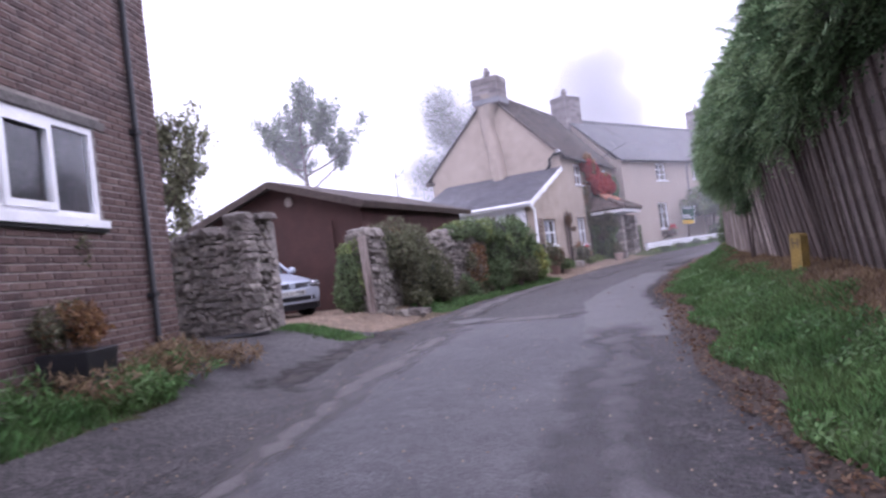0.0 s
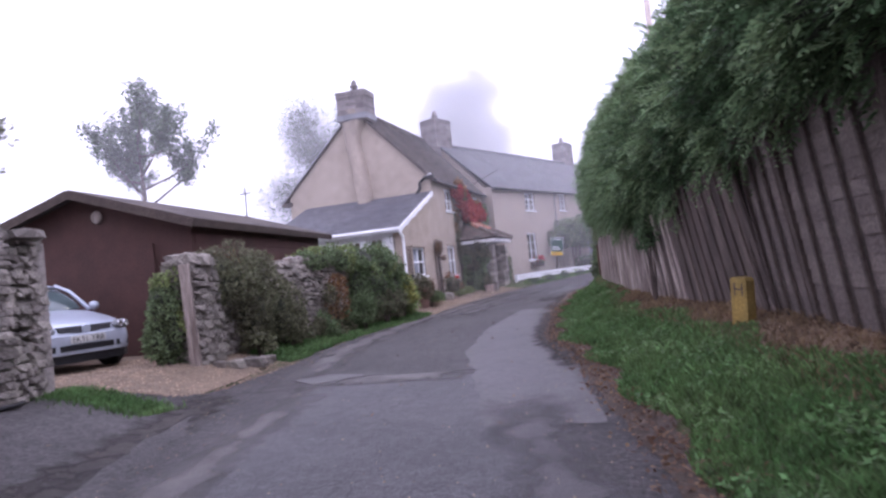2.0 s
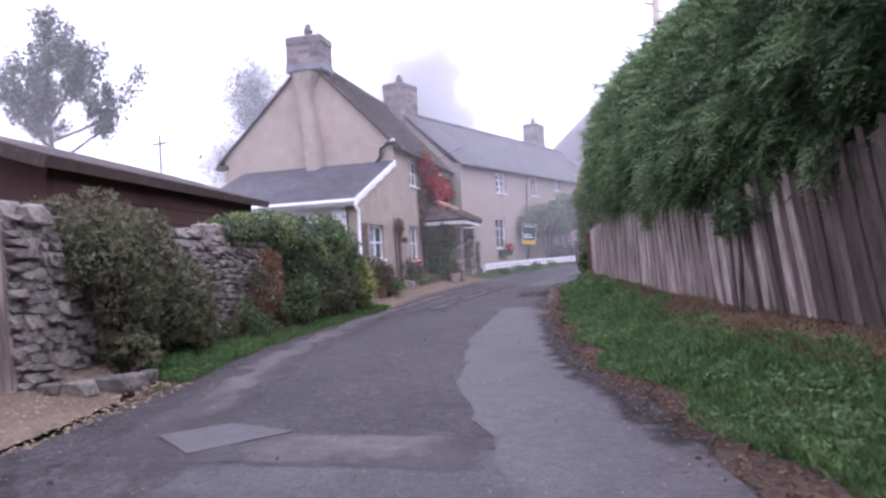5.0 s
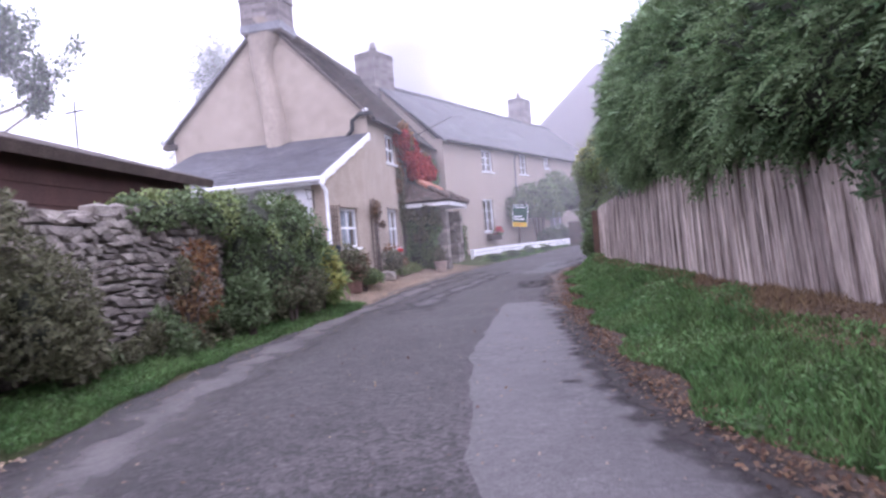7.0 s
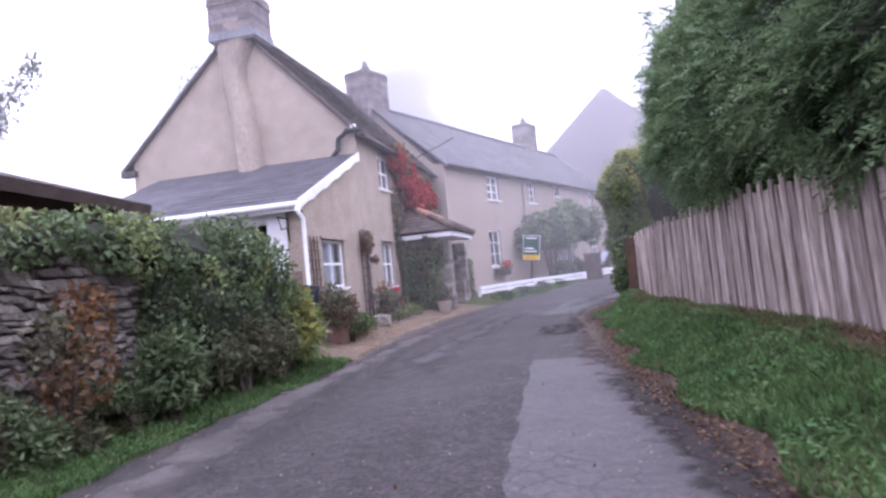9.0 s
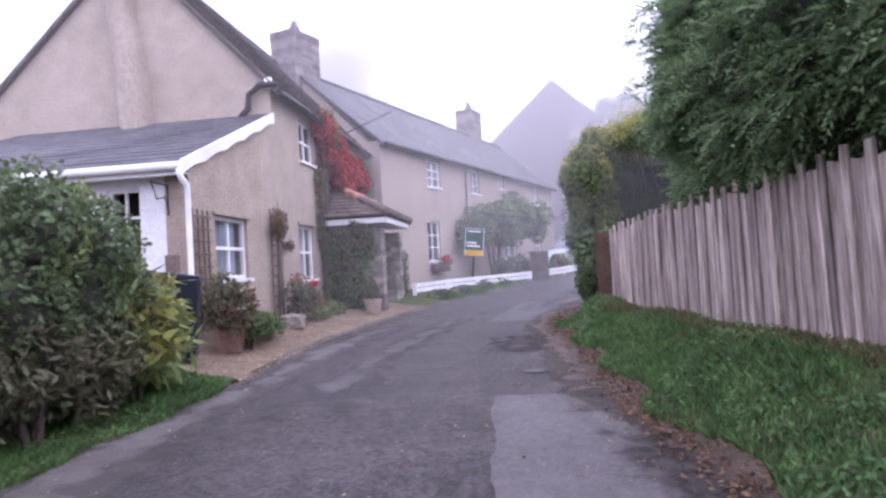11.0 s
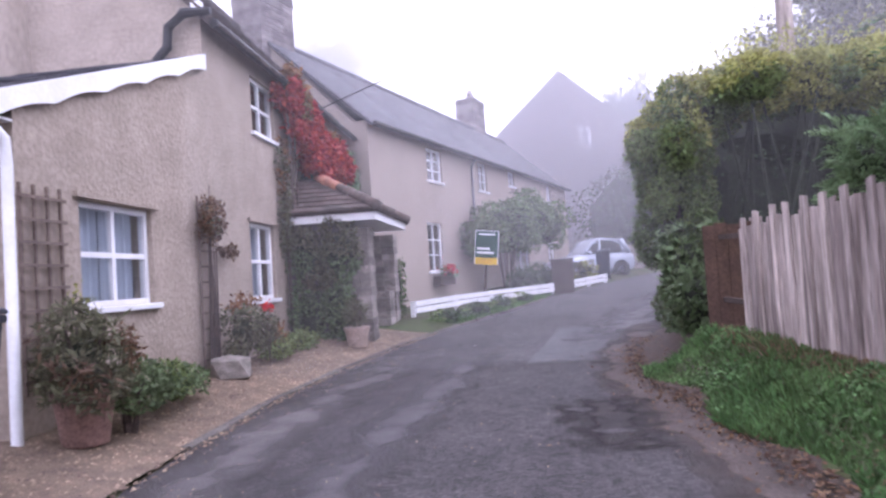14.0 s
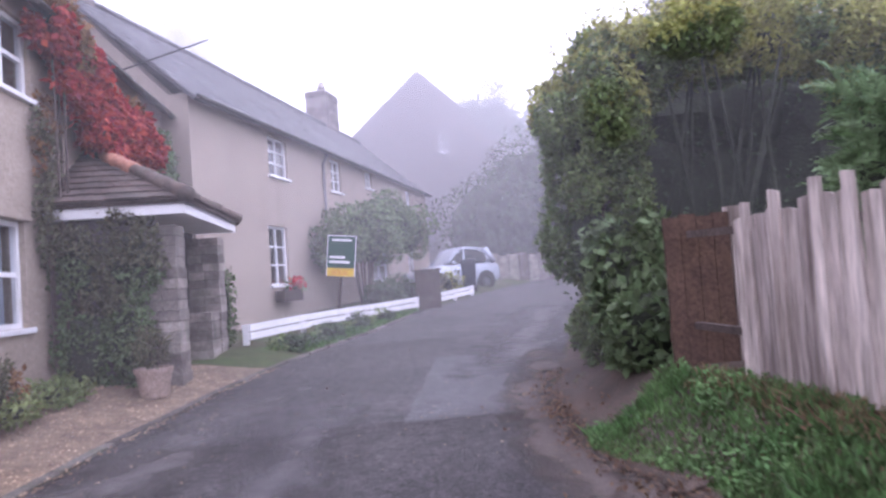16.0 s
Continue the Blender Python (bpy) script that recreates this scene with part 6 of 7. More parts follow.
tagged(part("gravel_strip", strip("gravel_strip", np.arange(19.9, 29.6, 0.15), lambda y: FX - 0.02 if y > LY else FX - 0.9, lambda y: left_edge(y) - 0.03 + (0 if y > 20.6 else -0.5), 0.012, 8, 0.05), GRAVEL, smooth=True), "tan gravel strip along the cottage", "gravel", kind="structure")

tagged(part("hedge_foot_soil", strip("hedge_foot_soil", np.arange(23.6, 30, 0.25), lambda y: right_edge(y) + 0.02, lambda y: right_edge(y) + 1.5, 0.012, 6, 0.15), LITTER, smooth=True), "bare leaf-strewn soil at the hedge foot", "verge", kind="structure")


def scab(name, label, x, y, rx, ry, material, lift, seed):
    """A worn irregular blotch of the road surface."""
    r = random.Random(seed)
    n = 18
    zz = float(ground_z(x, y)) + lift
    ring = [(x + rx * math.cos(6.283 * k / n) * r.uniform(0.6, 1.2), y + ry * math.sin(6.283 * k / n) * r.uniform(0.6, 1.2)) for k in range(n)]
    gg = Geo().add([(x, y, zz)] + [(a, b, float(ground_z(a, b)) + lift) for a, b in ring], [(0, 1 + k, 1 + (k + 1) % n) for k in range(n)])
    return tagged(part(name, gg, material), label, "road", kind="structure")


for k, (x, y, rx, ry, ma) in enumerate(((-4.2, 20.45, 0.2, 0.14, ASPHALT_DARK), (-4.2, 20.47, 0.12, 0.09, ASPHALT_PATCH), (-4.4, 22.5, 0.16, 0.08, ASPHALT_DARK), (-4.6, 23.25, 0.14, 0.06, ASPHALT_DARK), (-3.3, 13.2, 0.08, 0.04, ASPHALT_DARK))):
    scab("road_wear", "worn crumbling patch of asphalt", x, y, rx, ry, ma, 0.012 + 0.0006 * k, k)

# pebbles on the gravel
pq = Geo()
for k in range(9000):
    if k < 4500:
        y = random.uniform(7.9, 11.5)
        x = random.uniform(-9.5, float(np.interp(y, [7.7, 8.6, 9.2, 11.5], [-7.2, -6.4, -6.2, -6.5])))
    else:
        y = random.uniform(20.2, 29.4)
        x = random.uniform(FX + 0.1, left_edge(y) + 0.1)
    s, z = random.uniform(0.008, 0.022), float(ground_z(x, y)) + 0.012
    a = random.uniform(0, 6.3)
    c, d = math.cos(a) * s, math.sin(a) * s
    pq.add([(x + c, y + d, z), (x - d, y + c, z), (x - c, y - d, z), (x + d, y - c, z), (x, y, z + s * 0.8)], [(0, 1, 4), (1, 2, 4), (2, 3, 4), (3, 0, 4)])
grit = Geo()
for k in range(2600):
    y = 2 + 26 * random.random()
    x = random.uniform(left_edge(y) + 0.2, right_edge(y))
    if k % 3:
        x = random.choice((left_edge(y) + 0.15, right_edge(y) - 0.1)) + random.gauss(0, 0.25)
    s, z, a = random.uniform(0.004, 0.011), float(ground_z(x, y)) + 0.008, random.uniform(0, 6.3)
    c, d = math.cos(a) * s, math.sin(a) * s
    grit.add([(x + c, y + d, z), (x - d, y + c, z), (x - c, y - d, z), (x + d, y - c, z), (x, y, z + s)], [(0, 1, 4), (1, 2, 4), (2, 3, 4), (3, 0, 4)])
tagged(part("road_grit", grit, PEBBLE), "loose pale grit on the asphalt", "grit", kind="stuff")
tagged(part("pebbles", pq, PEBBLE), "loose tan pebbles scattered over the gravel", "gravel", kind="stuff")

# kerb stones along the cottages
kerb = thing("kerb", "low worn stone kerb along the cottage front", "kerb", kind="structure")
yk = 22.5
while yk < 36.5:
    l = random.uniform(0.45, 0.8)
    x0, x1 = left_edge(yk) - 0.06, left_edge(yk + l) - 0.06
    m = axes((x0, yk, float(ground_z(x0, yk)) - 0.03), (x1 - x0, l, float(ground_z(x1, yk + l) - ground_z(x0, yk))), (0, 0, 1))
    part("kerb_stone", Geo().prism([(-0.06, 0), (0.05, 0), (0.05, 0.04), (0.035, 0.052), (-0.045, 0.055), (-0.06, 0.045)], "x", 0, l - 0.012, m), KERB, kerb)
    yk += l

# grass blades, fallen leaves


def blades(name, label, count, region, height, material, width=0.006, category="grass"):
    x, y = region(count)
    z = ground_z(x, y) + 0.004
    p = np.stack([x, y, z], axis=1)
    k = len(x)
    h = height * rng.uniform(0.4, 1.25, k) * (0.75 + 0.5 * (np.sin(x * 3.1) * np.sin(y * 2.3) > 0))
    lean = rng.normal(0, 0.45, (k, 3)) * h[:, None]
    lean[:, 2] = h
    a = rng.uniform(0, 6.28, k)
    s = np.stack([np.cos(a), np.sin(a), 0 * a], axis=1) * width
    mid = p + lean * 0.5 + np.array([0, 0, 0.12]) * h[:, None]
    q = np.stack([p - s, p + s, mid + s * 0.8, p + lean], axis=1)
    tagged(part(name, quad_mesh(name, q, material), material), label, category, kind="stuff")


def verge_right(n):
    y = 0.3 + 24.6 * rng.random(n) ** 1.1
    er, fx = np.interp(y, RIGHT_Y, EDGE_R), np.interp(y, FENCE_Y, FENCE_X)
    u = rng.random(n) ** 1.1
    return er + 0.1 + u * np.maximum(fx - er - np.interp(y, [0, 8, 13, 18], [0.4, 0.6, 0.62, 0.08]), 0.1) + 0.12 * np.sin(y * 3), y


def verge_left(n):
    y = rng.uniform(11.6, 20.6, n)
    return np.interp(y, EDGE_Y, EDGE_L) - 0.02 - rng.random(n) * 0.75 - 0.05 * np.sin(y * 5), y


def drive_tuft(n):
    y = rng.normal(7.75, 0.16, n)
    return -7.4 + rng.random(n) * 1.5, y


def bed(n):
    y = rng.uniform(1.0, 5.2, n)
    return np.interp(y, [1, 2.5, 4, 5.2], [-4.6, -4.75, -5.1, -6.3]) - rng.random(n) * 0.8, y


def under_fence(n):
    y = rng.uniform(0.5, 24.6, n)
    return np.interp(y, FENCE_Y, FENCE_X) - 0.03 - rng.random(n) * np.interp(y, [0, 8, 13, 18], [0.5, 0.7, 0.7, 0.2]), y


def cottage2_lawn(n):
    y = rng.uniform(30.8, 37.0, n)
    return np.interp(y, EDGE_Y, EDGE_L) - 0.12 - rng.random(n) * 0.7, y


blades("verge_grass", "lush green grass on the sloping verge", 95000, verge_right, 0.07, GRASS, 0.009)
blades("left_verge_grass", "green grass under the garden wall", 26000, verge_left, 0.065, GRASS)
blades("drive_grass", "tufts of grass beside the drive", 4000, drive_tuft, 0.06, GRASS)
blades("bed_grass", "rough grass and weeds by the brick house", 7000, bed, 0.11, GRASS)
blades("dry_stems", "dry brown stems under the fence", 20000, under_fence, 0.07, DRY_GRASS)
blades("lawn_grass", "green lawn edge before the cottage row", 9000, cottage2_lawn, 0.07, GRASS)


def leaves_on_ground(n):
    y = 0.5 + 27 * rng.random(n)
    x = np.interp(y, RIGHT_Y, EDGE_R) + rng.normal(0.02, 0.13, n)
    k = int(n * 0.35)
    y[:k] = rng.uniform(0.5, 24.5, k)
    x[:k] = np.interp(y[:k], FENCE_Y, FENCE_X) - np.abs(rng.normal(0, 0.3, k))
    k2 = int(n * 0.365)
    y[k:k2] = rng.uniform(2, 30, k2 - k)
    x[k:k2] = rng.uniform(-6, -2, k2 - k)
    return x, y


x, y = leaves_on_ground(13000)
p = np.stack([x, y, ground_z(x, y) + 0.025], axis=1)
n_up = np.tile(np.array([[0.0, 0.0, 1.0]]), (len(x), 1))
tagged(part("fallen_leaves", quad_mesh("fallen_leaves", leaf_quads(p, n_up, 0.027, 1.4, 0.4), DEAD_LEAF), DEAD_LEAF), "brown fallen leaves along the lane's edge", "leaves", kind="stuff")
x, y = verge_right(26000)
tuft = np.sin(x * 5.3 + 1.7 * np.sin(y * 1.9)) * np.sin(y * 4.1 + x * 2.2)
x, y = x[tuft > 0.1], y[tuft > 0.1]
p = np.stack([x, y, ground_z(x, y) + rng.uniform(0.03, 0.09, len(x))], axis=1)
tagged(part("verge_weeds", quad_mesh("verge_weeds", leaf_quads(p, np.tile(np.array([[-0.2, -0.3, 0.9]]), (len(x), 1)), 0.024, 1.9, 0.5), GRASS), GRASS), "broad-leaved green weeds among the verge grass", "weeds", kind="stuff")
x, y = verge_left(5000)
p = np.stack([x, y, ground_z(x, y) + rng.uniform(0.02, 0.07, len(x))], axis=1)
tagged(part("verge_weeds", quad_mesh("verge_weeds", leaf_quads(p, np.tile(np.array([[0.2, -0.3, 0.9]]), (len(x), 1)), 0.02, 1.9, 0.5), GRASS), GRASS), "broad-leaved green weeds under the garden wall", "weeds", kind="stuff")

# manhole and small stones
mx, my = -7.27, 6.95
tx, ty = (float(ground_z(mx + 0.3, my) - ground_z(mx - 0.3, my)) / 0.6, float(ground_z(mx, my + 0.3) - ground_z(mx, my - 0.3)) / 0.6)
lid = axes((mx, my, float(ground_z(mx, my)) + 0.014), (1, 0, tx), (-tx, -ty, 1))
tagged(part("manhole_cover", Geo().lathe([(0.0, 0), (0.34, 0.0), (0.34, 0.012), (0.31, 0.018), (0.28, 0.012), (0.0, 0.014)], 28, lid), BLACK), "dark round iron manhole cover in tarmac", "manhole")
slab_z = float(ground_z(-4.85, 9.45))
tagged(part("metal_plate", Geo().prism([(-5.0, 9.2), (-4.55, 9.75), (-5.15, 9.95), (-5.5, 9.6)], "z", slab_z - 0.01, slab_z + 0.012), ASPHALT_PATCH), "flat grey cover slab set in the lane", "cover")
for k, (x, y, s) in enumerate(((-7.0, 10.55, 0.16), (-6.95, 10.85, 0.2), (-6.95, 11.15, 0.17), (-7.0, 11.45, 0.14), (-7.1, 10.3, 0.12), (-6.85, 11.0, 0.1))):
    ob = new("edging_stone", STONES[k])
    ob.matrix_basis = pose(x, y, float(ground_z(x, y)) + s * 0.3, 0, 0, 40 * k) @ Matrix.Diagonal((s * 1.6, s * 1.2, s, 1))
    tagged(ob, "rough mossy stone edging the gravel drive", "stone", "edging stones")
for x, y, s in ((-8.42, 25.1, 0.3), (-7.6, 28.0, 0.16)):
    ob = new("garden_stone", STONES[2])
    ob.matrix_basis = pose(x, y, float(ground_z(x, y)) + s * 0.4, 0, 0, 20) @ Matrix.Diagonal((s * 1.5, s * 1.2, s, 1))
    tagged(ob, "rounded pale stone on the gravel strip", "stone")

# stone walls, gatepost
stone_wall("stone_wall", "tall rubble stone wall end beside the drive", [(-11.6, 7.55), (-7.15, 7.05), (-7.3, 7.68)], gz_base, top_a, 0.6, (0.145, 0.075), 300, False, cores=1)
stone_wall("garden_wall", "old dry stone garden wall draped with plants", WALL_B, gz_base, top_b, 0.42, (0.24, 0.066), 330, True)
stone_wall("wall_pillar", "rough stone pillar at the end of the garden wall", [(-7.27, 10.26), (-7.36, 10.75)], gz_base, top_b, 0.28, (0.17, 0.09), 110, True)

post = thing("gatepost", "weathered square wooden gatepost leaning slightly", "post")
bevel(part("post_shaft", Geo().box(-0.07, 0.07, -0.07, 0.07, -0.1, 1.43), GREY_WOOD, post, m=pose(-7.31, 10.08, float(ground_z(-7.31, 10.08)), 0, -2, 20)), 0.012)

# ---- cars ----
SILVER = mat("silver_car_paint", (0.44, 0.48, 0.56), (0.42, 0.46, 0.54), 0.3, 2, 60, 0.0, mid_amt=0.05, fine_amt=0.08, metal=0.25, coat=0.6, spec=0.5)
# Base lifted to teal, which puts some reflected sky into the colour.
DARK_GLASS = mat("car_glass", (0.08, 0.105, 0.11), None, 0.06, 2, 20, 0.0, mid_amt=0.0, fine_amt=0.0, spec=0.7)
LAMP = mat("headlamp_glass", (0.2, 0.21, 0.23), (0.12, 0.13, 0.14), 0.1, 14, 60, 0.1, spec=0.6)
DARK_WINDOW = mat("dark_car_window", (0.02, 0.023, 0.026), None, 0.2, 2, 20, 0.0, mid_amt=0.0, fine_amt=0.0, spec=0.2)
CHROME = mat("chrome", (0.6, 0.6, 0.62), None, 0.15, 3, 30, 0.0, metal=1.0)
TYRE = mat("tyre", (0.02, 0.02, 0.021), None, 0.85, 5, 60, 0.3)
PLATE = mat("number_plate", (0.7, 0.7, 0.68), None, 0.4, 5, 50, 0.0)
INK = mat("black_ink", (0.015, 0.015, 0.015), None, 0.6, 5, 50, 0.0)


def loft(sections, ring):
    """A skin over cross-sections: ring(section) gives the points of one half-outline, mirrored to a whole one."""
    g = Geo()
    n = 0
    for s in sections:
        half = ring(s)
        pts = half + [(x, -y, z) for x, y, z in half[::-1]]
        n = len(pts)
        g.v += pts
    for i in range(len(sections) - 1):
        for k in range(n):
            g.f.append((i * n + k, i * n + (k + 1) % n, (i + 1) * n + (k + 1) % n, (i + 1) * n + k))
    g.f += [tuple(range(n))[::-1], tuple((len(sections) - 1) * n + k for k in range(n))]
    return g


def body_ring(s):
    x, hw, zb, zt, crown = s
    h = zt - zb
    return [(x, hw * 0.55, zb), (x, hw * 0.93, zb + 0.02), (x, hw * 0.99, zb + 0.3 * h), (x, hw, zb + 0.55 * h), (x, hw * 0.96, zb + 0.85 * h), (x, hw * 0.86, zt), (x, hw * 0.45, zt + crown)]


def cabin_ring(s):
    x, hb, ht, zb, zt = s
    return [(x, hb, zb), (x, hb * 0.55 + ht * 0.45, zb + 0.45 * (zt - zb)), (x, ht, zt - 0.05), (x, ht * 0.8, zt), (x, ht * 0.4, zt + 0.015)]


def wheel(parent, x, y, r, side):
    w = new("wheel")
    w.parent = parent
    m = Matrix.Translation((x, y, r)) @ Matrix.Rotation(radians(90), 4, "X")
    part("tyre", Geo().lathe([(r * 0.62, -0.09), (r * 0.9, -0.1), (r, -0.07), (r, 0.07), (r * 0.9, 0.1), (r * 0.62, 0.09), (r * 0.6, 0.0)], 28, m), TYRE, w, smooth=True)
    o = 0.06 * (-1 if side > 0 else 1)
    part("rim", Geo().lathe([(0.0, o), (r * 0.2, o * 1.2), (r * 0.3, o), (r * 0.6, o * 0.7), (r * 0.63, o * 1.4), (r * 0.6, o * 1.5)], 24, m), CHROME, w)
    g = Geo()
    for k in range(6):
        g.box(r * 0.12, r * 0.58, -0.03, 0.03, *sorted((o * 1.1, o * 1.5)), m @ Matrix.Rotation(k * math.pi / 3, 4, "Z"))
    part("hub_spider", g, SILVER, w)


def car(name, label, m, length, width, height, front_detail=False, plate=""):
    """A small hatchback facing local +x, its wheels on z = 0."""
    t = thing(name, label, "car", m)
    L, W = length / 2, width / 2
    secs = [(L, W * 0.66, 0.3, 0.58, 0.02), (L - 0.06, W * 0.82, 0.24, 0.66, 0.03), (L - 0.3, W * 0.96, 0.2, 0.74, 0.05), (L - 0.75, W, 0.2, 0.84, 0.06), (L - 1.2, W, 0.2, 0.93, 0.05),
            (0, W, 0.2, 0.95, 0.02), (-L + 0.9, W, 0.2, 0.97, 0.02), (-L + 0.35, W * 0.97, 0.24, 0.98, 0.02), (-L + 0.08, W * 0.86, 0.3, 0.92, 0.02), (-L, W * 0.7, 0.36, 0.8, 0.02)]
    b = part("body", loft(secs, body_ring), SILVER, t, "silver metallic bodywork", smooth=True)
    b.modifiers.new("round", "SUBSURF").levels = 2
    b.modifiers["round"].render_levels = 2
    cab = [(L - 1.1, W * 0.84, W * 0.8, 0.9, 0.94), (L - 1.55, W * 0.86, W * 0.74, 0.93, height - 0.14), (L - 1.9, W * 0.87, W * 0.7, 0.94, height - 0.015), (-L + 1.3, W * 0.87, W * 0.7, 0.95, height), (-L + 0.55, W * 0.86, W * 0.7, 0.96, height - 0.08), (-L + 0.15, W * 0.82, W * 0.74, 0.95, 1.0)]
    c = part("cabin_glass" if front_detail else "cabin", loft(cab, cabin_ring), DARK_GLASS if front_detail else SILVER, t, "dark car windows, teal put in for reflected sky" if front_detail else "", smooth=True)
    c.modifiers.new("round", "SUBSURF").levels = 2
    c.modifiers["round"].render_levels = 2
    g = Geo()
    nx, nyy = 8, 8
    for i in range(nx + 1):
        x = (L - 1.85) + (-L + 0.5 - L + 1.85) * i / nx
        zt = float(np.interp(-x, [-(L - 1.5), -(L - 1.9), L - 1.3, L - 0.5], [height - 0.05, height - 0.01, height + 0.012, height - 0.07]))
        for k in range(nyy + 1):
            u = -1 + 2 * k / nyy
            g.v.append((x, W * 0.72 * u, zt + 0.016 - 0.05 * u ** 4))
    g.f = [(i * (nyy + 1) + k, i * (nyy + 1) + k + 1, (i + 1) * (nyy + 1) + k + 1, (i + 1) * (nyy + 1) + k) for i in range(nx) for k in range(nyy)]
    r = part("roof", g, SILVER, t, smooth=True)
    r.modifiers.new("thick", "SOLIDIFY").thickness = 0.03
    for s in (-1, 1):
        part("front_pillar", Geo().tube([(L - 1.12, s * W * 0.83, 0.93), (L - 1.55, s * W * 0.77, height - 0.16), (L - 1.9, s * W * 0.71, height - 0.03)], 0.032, 6), SILVER, t, smooth=True)
        part("middle_pillar", Geo().tube([(-0.15, s * W * 0.875, 0.93), (-0.2, s * W * 0.73, height - 0.03)], 0.035, 6), SILVER, t, smooth=True)
        part("rear_pillar", Geo().tube([(-L + 0.3, s * W * 0.84, 0.95), (-L + 0.62, s * W * 0.73, height - 0.07)], 0.1, 6), SILVER, t, smooth=True)
        part("mirror", Geo().lathe([(0.0, -0.07), (0.06, -0.06), (0.08, 0.0), (0.06, 0.06), (0.0, 0.07)], 12, Matrix.Translation((L - 1.35, s * (W + 0.07), 0.98)) @ Matrix.Rotation(radians(90), 4, "X")), SILVER, t, smooth=True)
        hm = Matrix.Translation((L - 0.09, s * W * 0.69, 0.645)) @ Matrix.Rotation(radians(s * 26), 4, "Z") @ Matrix.Rotation(radians(74), 4, "Y")
        lamp = part("headlight", Geo().lathe([(0.0, 0.055), (0.6, 0.05), (0.9, 0.03), (1.0, -0.06)], 20, hm @ Matrix.Diagonal((0.08, 0.185, 1, 1))), LAMP, t, "clear headlamp", smooth=True)
        for o in (-0.08, 0.07):
            part("reflector", Geo().lathe([(0.0, 0.0), (0.6, 0.004), (0.9, 0.012), (1.0, 0.006), (1.0, -0.02)], 16, hm @ Matrix.Translation((0, o, 0.052)) @ Matrix.Diagonal((0.055, 0.055, 1, 1))), CHROME, lamp, smooth=True)
        for x in (L - 0.78, -L + 0.72):
            wheel(t, x, s * (W - 0.075), 0.3, s)
            # Solid black disc in place of the arch's dark hollow.
            part("wheel_arch", Geo().lathe([(0.0, -0.04), (0.35, -0.04), (0.35, 0.04), (0.0, 0.04)], 24, Matrix.Translation((x, s * (W - 0.04), 0.33)) @ Matrix.Rotation(radians(90), 4, "X")), BLACK, t)
    if front_detail:
        nose = ln([-W, -W * 0.8, -W * 0.45, 0, W * 0.45, W * 0.8, W], [L - 0.35, L - 0.08, L + 0.02, L + 0.04, L + 0.02, L - 0.08, L - 0.35])

        def wrap(y0, y1, z0, z1, out, back=0.2):
            """A band that follows the curve of the nose."""
            ys = [y0 + (y1 - y0) * i / 10 for i in range(11)]
            return Geo().prism([(nose(y) - back, y) for y in (y0, y1)][::-1] + [(nose(y) + out, y) for y in ys], "z", z0, z1)

        part("grille", wrap(-0.4, 0.4, 0.585, 0.69, -0.045), BLACK, t)
        for k in range(3):
            part("grille_bar", wrap(-0.4, 0.4, 0.6 + 0.03 * k, 0.61 + 0.03 * k, -0.035), LEAD, t)
        part("badge", Geo().lathe([(0.0, 0.02), (0.06, 0.016), (0.072, 0.0)], 20, Matrix.Translation((L + 0.005, 0, 0.64)) @ Matrix.Rotation(radians(90), 4, "Y")), SILVER, t)
        bevel(part("bumper", wrap(-W * 0.97, W * 0.97, 0.28, 0.575, 0.0), SILVER, t, "body-coloured front bumper"), 0.02)
        # Raised black bands stand in for the dark openings.
        for y0, y1 in ((-0.4, 0.4), (-0.74, -0.46), (0.46, 0.74)):
            part("intake", wrap(y0, y1, 0.335, 0.42, 0.006, 0.05), BLACK, t)
        # Black band below the bumper.
        part("under_tray", wrap(-W * 0.9, W * 0.9, 0.16, 0.279, -0.03), BLACK, t)
        part("plate", Geo().box(L + 0.04, L + 0.054, -0.26, 0.26, 0.44, 0.55), PLATE, t, "white front number plate")
        txt = bpy.data.curves.new("plate_text", "FONT")
        txt.body, txt.size, txt.align_x, txt.extrude = plate, 0.115, "CENTER", 0.001
        ob = new("plate_text", txt)
        ob.data.materials.append(INK)
        ob.parent = t
        ob.matrix_basis = Matrix.Translation((L + 0.0555, 0, 0.455)) @ Matrix(((0, 0, 1, 0), (1, 0, 0, 0), (0, 1, 0, 0), (0, 0, 0, 1)))
    else:
        for s in (-1, 1):
            def side(x, z):
                return (x, s * (W * (0.885 - 0.17 * (z - 0.94) / (height - 0.99)) + 0.012), z)

            for poly in ([(L - 1.25, 0.97), (L - 1.62, height - 0.24), (L - 1.9, height - 0.12), (-0.1, height - 0.08), (-0.05, 0.97)], [(-0.15, 0.97), (-0.2, height - 0.08), (-L + 0.95, height - 0.13), (-L + 0.66, height - 0.27), (-L + 0.62, 1.04), (-L + 0.75, 0.98)]):
                g = Geo()
                g.v = [side(*q) for q in poly] + [(side(*q)[0], side(*q)[1] - s * 0.05, side(*q)[2]) for q in poly]
                n = len(poly)
                g.f = [tuple(range(n)), tuple(range(2 * n - 1, n - 1, -1))] + [(k, (k + 1) % n, n + (k + 1) % n, n + k) for k in range(n)]
                part("side_window", g, DARK_WINDOW, t, "dark side window")
    return t


fwd = -14
cz = float(ground_z(-10.0, 10.2))
car("hatchback_car", "silver hatchback parked on the gravel drive", pose(-10.93, 10.33, cz + 0.012, 0, 0, fwd) @ Matrix.Scale(0.98, 4), 4.1, 1.73, 1.4, True, "EK51 YRR")
cz2 = float(ground_z(-1.8, 45.2)) - 0.12
